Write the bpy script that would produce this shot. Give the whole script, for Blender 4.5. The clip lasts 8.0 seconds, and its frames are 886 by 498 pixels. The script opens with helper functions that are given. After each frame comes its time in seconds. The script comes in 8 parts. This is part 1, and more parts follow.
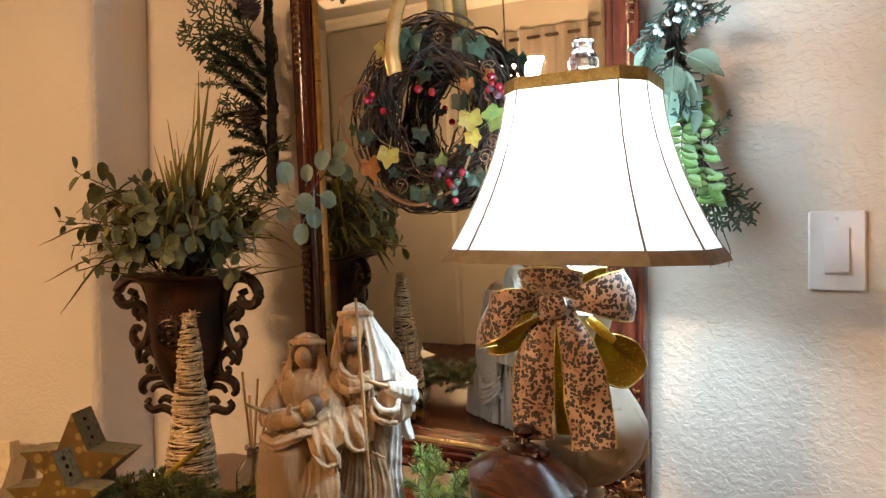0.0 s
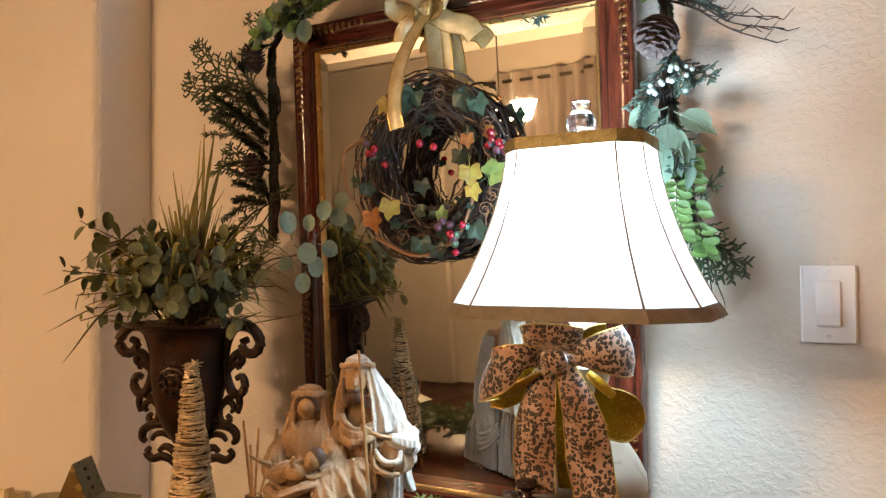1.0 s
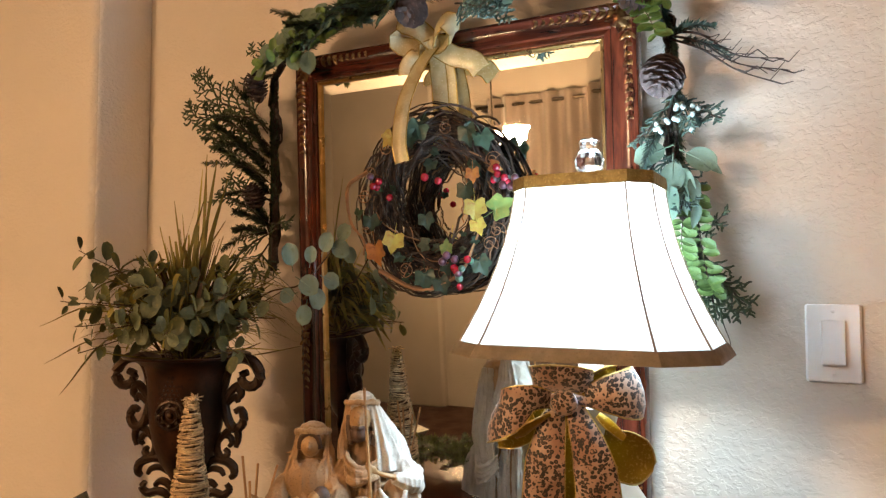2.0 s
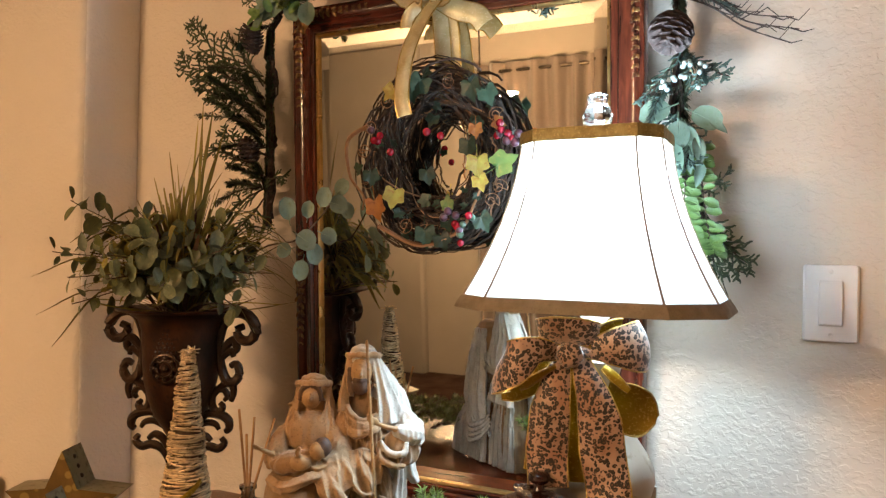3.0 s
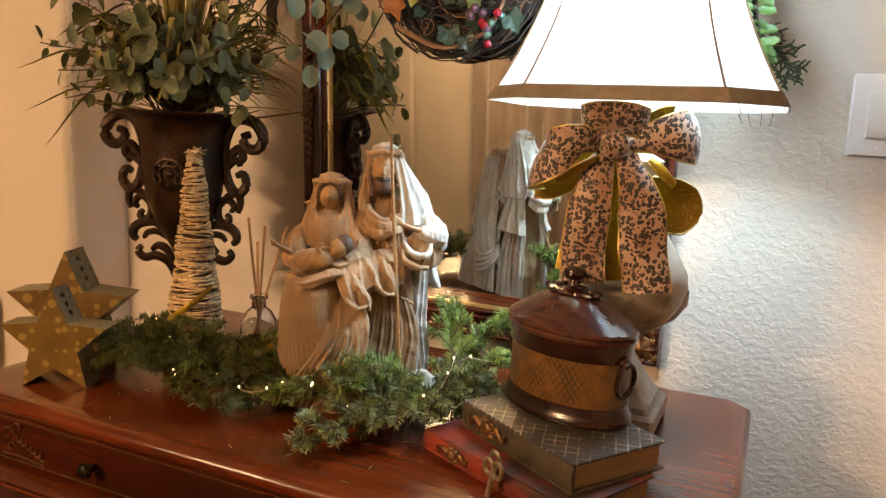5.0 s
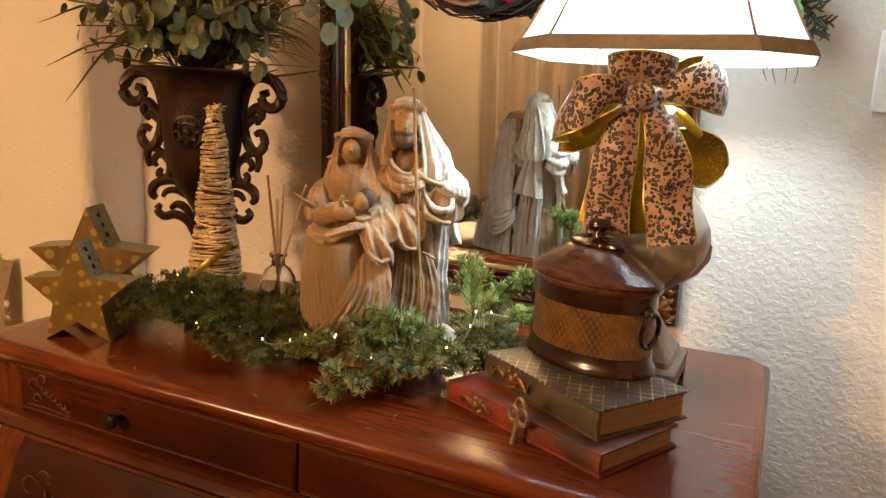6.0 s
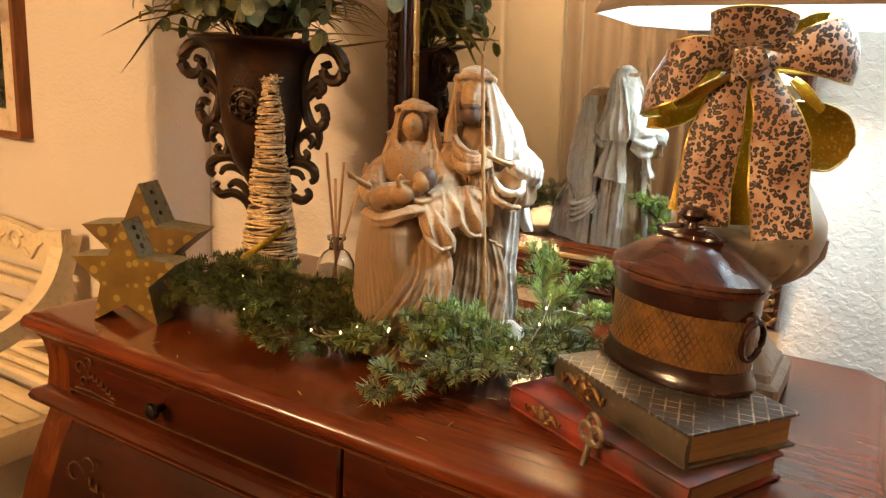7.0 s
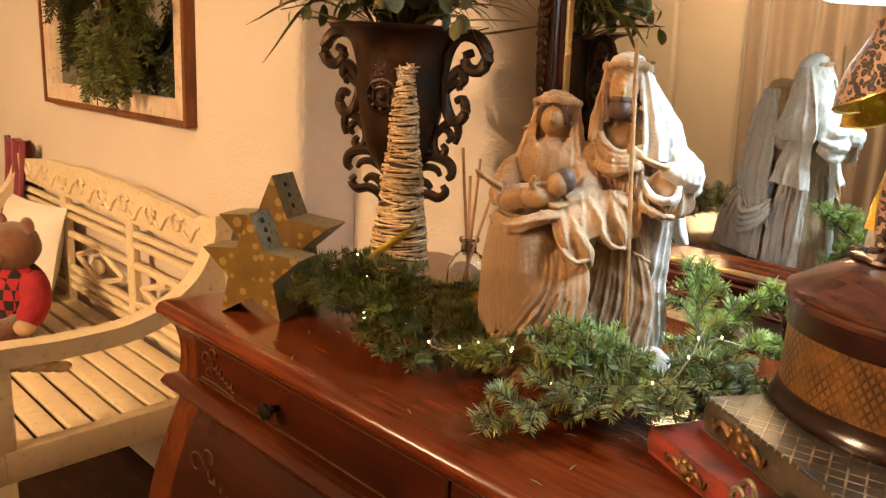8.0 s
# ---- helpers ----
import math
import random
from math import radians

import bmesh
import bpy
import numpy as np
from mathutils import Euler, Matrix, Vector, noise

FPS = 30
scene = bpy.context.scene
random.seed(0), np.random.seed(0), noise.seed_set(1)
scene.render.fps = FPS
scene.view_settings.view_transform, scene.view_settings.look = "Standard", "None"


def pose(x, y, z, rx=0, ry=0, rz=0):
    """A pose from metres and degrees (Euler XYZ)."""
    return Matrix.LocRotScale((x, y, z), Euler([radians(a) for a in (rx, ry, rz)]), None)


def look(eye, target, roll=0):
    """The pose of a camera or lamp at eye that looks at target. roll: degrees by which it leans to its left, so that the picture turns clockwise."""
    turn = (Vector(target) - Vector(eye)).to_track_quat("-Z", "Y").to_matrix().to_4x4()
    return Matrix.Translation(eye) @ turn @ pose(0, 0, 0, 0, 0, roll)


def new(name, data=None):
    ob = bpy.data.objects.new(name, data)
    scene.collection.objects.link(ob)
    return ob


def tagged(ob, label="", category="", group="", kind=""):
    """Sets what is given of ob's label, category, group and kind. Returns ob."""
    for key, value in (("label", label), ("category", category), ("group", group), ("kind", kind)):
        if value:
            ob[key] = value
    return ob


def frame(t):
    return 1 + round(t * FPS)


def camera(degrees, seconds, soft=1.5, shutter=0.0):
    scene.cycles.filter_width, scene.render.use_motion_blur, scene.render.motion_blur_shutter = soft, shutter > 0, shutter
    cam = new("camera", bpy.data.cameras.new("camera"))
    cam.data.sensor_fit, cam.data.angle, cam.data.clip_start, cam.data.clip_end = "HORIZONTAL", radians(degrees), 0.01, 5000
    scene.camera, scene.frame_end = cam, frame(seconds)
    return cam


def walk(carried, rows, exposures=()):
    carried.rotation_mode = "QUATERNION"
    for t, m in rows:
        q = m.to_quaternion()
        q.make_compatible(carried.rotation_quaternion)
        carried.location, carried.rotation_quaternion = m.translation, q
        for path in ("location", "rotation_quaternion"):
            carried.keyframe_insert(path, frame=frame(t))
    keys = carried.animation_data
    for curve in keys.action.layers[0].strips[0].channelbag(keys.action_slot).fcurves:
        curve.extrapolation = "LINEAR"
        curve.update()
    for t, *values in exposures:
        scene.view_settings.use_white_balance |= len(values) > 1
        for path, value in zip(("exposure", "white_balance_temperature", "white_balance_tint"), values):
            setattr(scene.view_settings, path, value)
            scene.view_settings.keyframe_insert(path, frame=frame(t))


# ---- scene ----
from mathutils.bvhtree import BVHTree

cam = camera(62.1, 8.0, soft=1.3)
PATH = [
    (0, (0.049, 0.1, 1.358), (-0.929, 1.844, 1.312), -0.5),
    (0.5, (0.052, 0.076, 1.373), (-0.914, 1.827, 1.362), -0.7),
    (1, (0.048, 0.073, 1.385), (-0.91, 1.828, 1.433), -0.4),
    (1.5, (0.04, 0.069, 1.408), (-0.905, 1.829, 1.502), -0.2),
    (1.7, (0.033, 0.067, 1.41), (-0.905, 1.83, 1.516), -0.1),
    (3, (-0.014, 0.054, 1.385), (-0.89, 1.852, 1.407), 1.0),
    (3.5, (-0.034, 0.068, 1.356), (-0.886, 1.876, 1.29), 1.6),
    (4, (-0.061, 0.082, 1.316), (-0.893, 1.894, 1.157), 2.2),
    (4.5, (-0.083, 0.081, 1.287), (-0.898, 1.891, 1.044), 2.6),
    (4.7, (-0.087, 0.082, 1.282), (-0.9, 1.888, 1.006), 2.7),
    (6, (-0.108, 0.067, 1.243), (-0.926, 1.853, 0.869), 2.9),
    (6.5, (-0.118, 0.094, 1.234), (-0.999, 1.844, 0.832), 3.0),
    (7, (-0.139, 0.162, 1.229), (-1.137, 1.842, 0.8), 3.1),
    (7.5, (-0.158, 0.235, 1.226), (-1.311, 1.806, 0.777), 3.2),
    (8, (-0.168, 0.254, 1.226), (-1.5, 1.671, 0.758), 3.2),
]
walk(cam, [(t, look(eye, target, roll)) for t, eye, target, roll in PATH], exposures=[(0, 0.0, 6500, 10), (3, 0.0, 6500, 10), (4.5, 0.1, 6550, 10), (6, 0.32, 7050, 10), (7.5, 0.60, 7100, 10), (8, 0.68, 6600, 10)])

# ---- light ----
world = bpy.data.worlds.new("world")
scene.world = world
world.use_nodes = True
world.node_tree.nodes["Background"].inputs[0].default_value = (0.5, 0.45, 0.4, 1)
world.node_tree.nodes["Background"].inputs[1].default_value = 0.05
BULB = (-0.266, 1.045, 1.478)
CHANDELIER = (-1.72, -1.60, 1.93)


def point_lamp(name, place, watts, colour, radius):
    data = bpy.data.lights.new(name, "POINT")
    data.energy, data.color, data.shadow_soft_size = watts, colour, radius
    ob = new(name, data)
    ob.location = place
    return ob


point_lamp("bulb_light", BULB, 26.0, (0.57, 0.79, 1.0), 0.075)


# ---- materials ----
def node(nt, kind, **sockets):
    n = nt.nodes.new(kind)
    for k, v in sockets.items():
        n.inputs[k.replace("_", " ")].default_value = v
    return n


def base(name, rough=0.6, metal=0.0):
    m = bpy.data.materials.new(name)
    m.use_nodes = True
    nt = m.node_tree
    b = nt.nodes["Principled BSDF"]
    b.inputs["Roughness"].default_value, b.inputs["Metallic"].default_value = rough, metal
    co = nt.nodes.new("ShaderNodeTexCoord")
    return m, nt, b, co


def mixed(nt, fac, a, b):
    mx = nt.nodes.new("ShaderNodeMix")
    mx.data_type = "RGBA"
    if isinstance(fac, (int, float)):
        mx.inputs[0].default_value = fac
    else:
        nt.links.new(fac, mx.inputs[0])
    for s, v in ((mx.inputs[6], a), (mx.inputs[7], b)):
        if isinstance(v, tuple):
            s.default_value = (*v, 1)
        else:
            nt.links.new(v, s)
    return mx.outputs[2]


def ramp(nt, fac, lo, hi):
    r = nt.nodes.new("ShaderNodeMapRange")
    r.inputs[1].default_value, r.inputs[2].default_value = lo, hi
    nt.links.new(fac, r.inputs[0])
    return r.outputs[0]


def bumped(nt, b, height, strength, distance):
    bp = nt.nodes.new("ShaderNodeBump")
    bp.inputs["Strength"].default_value, bp.inputs["Distance"].default_value = strength, distance
    nt.links.new(height, bp.inputs["Height"])
    nt.links.new(bp.outputs[0], b.inputs["Normal"])
    return bp


def noisy(nt, co, scale, detail=4.0, stretch=(1, 1, 1), out="Object", distort=0.0):
    mp = nt.nodes.new("ShaderNodeMapping")
    mp.inputs["Scale"].default_value = stretch
    nt.links.new(co.outputs[out], mp.inputs[0])
    n = node(nt, "ShaderNodeTexNoise", Scale=scale, Detail=detail, Distortion=distort)
    nt.links.new(mp.outputs[0], n.inputs["Vector"])
    return n.outputs[0]


def stuff_mat(name, c1, c2, c3=None, scale=30.0, fine=200.0, rough=0.6, metal=0.0, bump=0.3, depth=0.001, stretch=(1, 1, 1), vary=0.0, coat=0.0, sheen=0.0, trans=0.0):
    """Two colours by a coarse noise, a third by a fine one, fine relief; vary: from object to object and piece to piece."""
    m, nt, b, co = base(name, rough, metal)
    coarse, small = noisy(nt, co, scale, 4, stretch), noisy(nt, co, fine, 3, stretch)
    col = mixed(nt, ramp(nt, coarse, 0.35, 0.65), c1, c2)
    col = mixed(nt, ramp(nt, small, 0.55, 0.75), col, c3 or tuple(0.7 * x for x in c1))
    if vary:
        oi, geo = nt.nodes.new("ShaderNodeObjectInfo"), nt.nodes.new("ShaderNodeNewGeometry")
        add = node(nt, "ShaderNodeMath")
        nt.links.new(oi.outputs["Random"], add.inputs[0])
        nt.links.new(geo.outputs["Random Per Island"], add.inputs[1])
        fr = node(nt, "ShaderNodeMath")
        fr.operation = "FRACT"
        nt.links.new(add.outputs[0], fr.inputs[0])
        hsv = nt.nodes.new("ShaderNodeHueSaturation")
        vv = nt.nodes.new("ShaderNodeMapRange")
        vv.inputs[3].default_value, vv.inputs[4].default_value = 1 - vary, 1 + vary
        nt.links.new(fr.outputs[0], vv.inputs[0])
        nt.links.new(vv.outputs[0], hsv.inputs["Value"])
        nt.links.new(col, hsv.inputs["Color"])
        col = hsv.outputs[0]
    nt.links.new(col, b.inputs["Base Color"])
    rr = nt.nodes.new("ShaderNodeMapRange")
    rr.inputs[3].default_value, rr.inputs[4].default_value = rough * 0.8, min(1, rough * 1.25)
    nt.links.new(coarse, rr.inputs[0])
    nt.links.new(rr.outputs[0], b.inputs["Roughness"])
    if bump:
        bumped(nt, b, small, bump, depth)
    b.inputs["Coat Weight"].default_value = coat
    b.inputs["Coat Roughness"].default_value = 0.12
    b.inputs["Sheen Weight"].default_value = sheen
    if trans:
        out = nt.nodes["Material Output"]
        tr, ms = nt.nodes.new("ShaderNodeBsdfTranslucent"), nt.nodes.new("ShaderNodeMixShader")
        ms.inputs[0].default_value = trans
        nt.links.new(col, tr.inputs[0])
        nt.links.new(b.outputs[0], ms.inputs[1])
        nt.links.new(tr.outputs[0], ms.inputs[2])
        nt.links.new(ms.outputs[0], out.inputs[0])
    return m


def wall_mat(name, c1, c2, depth):
    m, nt, b, co = base(name, 0.75)
    v = noisy(nt, co, 88.0, 4, (1, 1, 1.3), distort=0.35)
    fine = noisy(nt, co, 180.0, 3)
    big = noisy(nt, co, 2.5, 3)
    nt.links.new(mixed(nt, ramp(nt, big, 0.3, 0.7), c1, c2), b.inputs["Base Color"])
    flat = ramp(nt, v, 0.44, 0.58)
    mx = node(nt, "ShaderNodeMath")
    mx.operation = "MULTIPLY_ADD"
    nt.links.new(fine, mx.inputs[0])
    mx.inputs[1].default_value = 0.35
    nt.links.new(flat, mx.inputs[2])
    bumped(nt, b, mx.outputs[0], 0.55, depth)
    return m


def wood_mat(name, dark, light, rough=0.22, coat=0.5, stretch=(1.5, 22, 22), scale=6.0, dark2=None):
    m, nt, b, co = base(name, rough)
    g = noisy(nt, co, scale, 8, stretch, distort=0.6)
    big = noisy(nt, co, 5.0, 3)
    fine = noisy(nt, co, 60.0, 4, stretch)
    col = mixed(nt, ramp(nt, g, 0.35, 0.68), dark, light)
    col = mixed(nt, ramp(nt, big, 0.45, 0.75), col, dark2 or tuple(0.55 * x for x in dark))
    nt.links.new(col, b.inputs["Base Color"])
    b.inputs["Coat Weight"].default_value, b.inputs["Coat Roughness"].default_value = coat, 0.2
    rr = nt.nodes.new("ShaderNodeMapRange")
    rr.inputs[3].default_value, rr.inputs[4].default_value = rough * 0.7, rough * 1.5
    nt.links.new(big, rr.inputs[0])
    nt.links.new(rr.outputs[0], b.inputs["Roughness"])
    bumped(nt, b, fine, 0.06, 0.0006)
    b.inputs["Specular IOR Level"].default_value = 0.28 if coat else 0.17
    return m


def leopard_mat():
    m, nt, b, co = base("leopard_velvet", 0.55)
    warp = noisy(nt, co, 45.0, 3)
    mp = nt.nodes.new("ShaderNodeVectorMath")
    mp.operation = "MULTIPLY_ADD"
    nt.links.new(warp, mp.inputs[0])
    mp.inputs[1].default_value = (0.012, 0.012, 0.012)
    nt.links.new(co.outputs["Object"], mp.inputs[2])
    vo = node(nt, "ShaderNodeTexVoronoi", Scale=185.0, Randomness=0.7)
    nt.links.new(mp.outputs[0], vo.inputs["Vector"])
    d = vo.outputs["Distance"]
    outer = ramp(nt, d, 0.56, 0.51)
    core = ramp(nt, d, 0.20, 0.27)
    gap = ramp(nt, noisy(nt, co, 150.0, 2), 0.36, 0.42)
    spot = node(nt, "ShaderNodeMath")
    spot.operation = "MULTIPLY"
    nt.links.new(outer, spot.inputs[0])
    nt.links.new(gap, spot.inputs[1])
    ground = mixed(nt, ramp(nt, noisy(nt, co, 18.0, 3), 0.38, 0.62), (0.33, 0.17, 0.105), (0.52, 0.36, 0.27))
    inside = mixed(nt, core, (0.10, 0.042, 0.026), (0.010, 0.007, 0.007))
    nt.links.new(mixed(nt, spot.outputs[0], ground, inside), b.inputs["Base Color"])
    b.inputs["Sheen Weight"].default_value = 0.5
    bumped(nt, b, noisy(nt, co, 900.0, 2), 0.2, 0.0004)
    return m


def lattice_mat(name, ground, line, pitch, width, rough, rot=45.0, metal=0.0, depth=0.0008, squash=1.0, soft=0.02):
    """Crossing lines over a worn ground, in the object's x and y (or x and z by the mapping)."""
    m, nt, b, co = base(name, rough, metal)
    mp = nt.nodes.new("ShaderNodeMapping")
    mp.inputs["Rotation"].default_value = (0, 0, radians(rot))
    pre = nt.nodes.new("ShaderNodeMapping")
    pre.inputs["Scale"].default_value = (1, squash, 1)
    nt.links.new(co.outputs["UV"], pre.inputs[0])
    nt.links.new(pre.outputs[0], mp.inputs[0])
    sx = nt.nodes.new("ShaderNodeSeparateXYZ")
    nt.links.new(mp.outputs[0], sx.inputs[0])
    outs = []
    for axis in (0, 1):
        dv = node(nt, "ShaderNodeMath")
        dv.operation = "DIVIDE"
        nt.links.new(sx.outputs[axis], dv.inputs[0])
        dv.inputs[1].default_value = pitch
        fr = node(nt, "ShaderNodeMath")
        fr.operation = "PINGPONG"
        fr.inputs[1].default_value = 0.5
        nt.links.new(dv.outputs[0], fr.inputs[0])
        outs.append(ramp(nt, fr.outputs[0], width + soft, width))
    mx = node(nt, "ShaderNodeMath")
    mx.operation = "MAXIMUM"
    nt.links.new(outs[0], mx.inputs[0])
    nt.links.new(outs[1], mx.inputs[1])
    wear = ramp(nt, noisy(nt, co, 38.0, 5), 0.42, 0.60)
    ml = node(nt, "ShaderNodeMath")
    ml.operation = "MULTIPLY"
    nt.links.new(mx.outputs[0], ml.inputs[0])
    nt.links.new(wear, ml.inputs[1])
    g2 = mixed(nt, ramp(nt, noisy(nt, co, 45.0, 5), 0.4, 0.65), ground, tuple(1.7 * c for c in ground))
    nt.links.new(mixed(nt, ml.outputs[0], g2, line), b.inputs["Base Color"])
    bumped(nt, b, mx.outputs[0], 0.8, depth)
    return m


def spotted_mat(name, c1, c2, spot, scale, size):
    m, nt, b, co = base(name, 0.42, 0.35)
    vo = node(nt, "ShaderNodeTexVoronoi", Scale=scale, Randomness=0.6)
    nt.links.new(co.outputs["Object"], vo.inputs["Vector"])
    col = mixed(nt, ramp(nt, noisy(nt, co, 25.0, 5), 0.35, 0.65), c1, c2)
    nt.links.new(mixed(nt, ramp(nt, vo.outputs["Distance"], size, size - 0.06), col, spot), b.inputs["Base Color"])
    bumped(nt, b, noisy(nt, co, 150.0, 4), 0.25, 0.0006)
    return m


def plaid_mat():
    m, nt, b, co = base("plaid_cloth", 0.9)
    ck = node(nt, "ShaderNodeTexChecker", Scale=30.0)
    nt.links.new(co.outputs["Object"], ck.inputs[0])
    nt.links.new(mixed(nt, ck.outputs[1], (0.34, 0.014, 0.022), (0.012, 0.008, 0.009)), b.inputs["Base Color"])
    bumped(nt, b, noisy(nt, co, 300.0, 2), 0.4, 0.001)
    return m


def gauze_mat(name, c1, c2, pitch, rough=0.9):
    """Coarse woven cloth."""
    m, nt, b, co = base(name, rough)
    w = []
    for ax in ("X", "Z"):
        wv = node(nt, "ShaderNodeTexWave", Scale=1.0 / pitch, Distortion=3.0, Detail=2.0)
        wv.bands_direction = ax
        nt.links.new(co.outputs["Object"], wv.inputs[0])
        w.append(wv.outputs[1])
    mx = node(nt, "ShaderNodeMath")
    mx.operation = "MULTIPLY"
    nt.links.new(w[0], mx.inputs[0])
    nt.links.new(w[1], mx.inputs[1])
    col = mixed(nt, ramp(nt, noisy(nt, co, 20.0, 4), 0.35, 0.65), c1, c2)
    col = mixed(nt, ramp(nt, mx.outputs[0], 0.35, 0.0), col, tuple(0.78 * x for x in c1))
    nt.links.new(col, b.inputs["Base Color"])
    bumped(nt, b, mx.outputs[0], 0.9, 0.0018)
    b.inputs["Sheen Weight"].default_value = 0.2
    return m


def glass_mat(name, colour, rough=0.0, ior=1.45):
    m, nt, b, co = base(name, rough)
    b.inputs["Base Color"].default_value = (*colour, 1)
    b.inputs["Transmission Weight"].default_value, b.inputs["IOR"].default_value = 1.0, ior
    return m


def glow_mat(name, colour, strength):
    m, nt, b, co = base(name, 0.4)
    b.inputs["Base Color"].default_value = (*colour, 1)
    b.inputs["Emission Color"].default_value = (*colour, 1)
    b.inputs["Emission Strength"].default_value = strength
    return m


def shade_mat():
    m, nt, b, co = base("shade_silk", 0.8)
    b.inputs["Base Color"].default_value = (0.86, 0.82, 0.74, 1)
    weave = noisy(nt, co, 90.0, 3, (1, 1, 6))
    col = mixed(nt, ramp(nt, weave, 0.3, 0.7), (0.80, 0.78, 0.73), (0.74, 0.72, 0.66))
    tr, ms = nt.nodes.new("ShaderNodeBsdfTranslucent"), nt.nodes.new("ShaderNodeMixShader")
    tr.inputs[0].default_value = (0.78, 0.79, 0.78, 1)
    nt.links.new(col, b.inputs["Base Color"])
    ms.inputs[0].default_value = 0.45
    nt.links.new(b.outputs[0], ms.inputs[1])
    nt.links.new(tr.outputs[0], ms.inputs[2])
    nt.links.new(ms.outputs[0], nt.nodes["Material Output"].inputs[0])
    bumped(nt, b, weave, 0.15, 0.0005)
    return m


def mirror_mat():
    m, nt, b, co = base("mirror_silver", 0.015, 1.0)
    b.inputs["Base Color"].default_value = (0.86, 0.88, 0.86, 1)
    return m


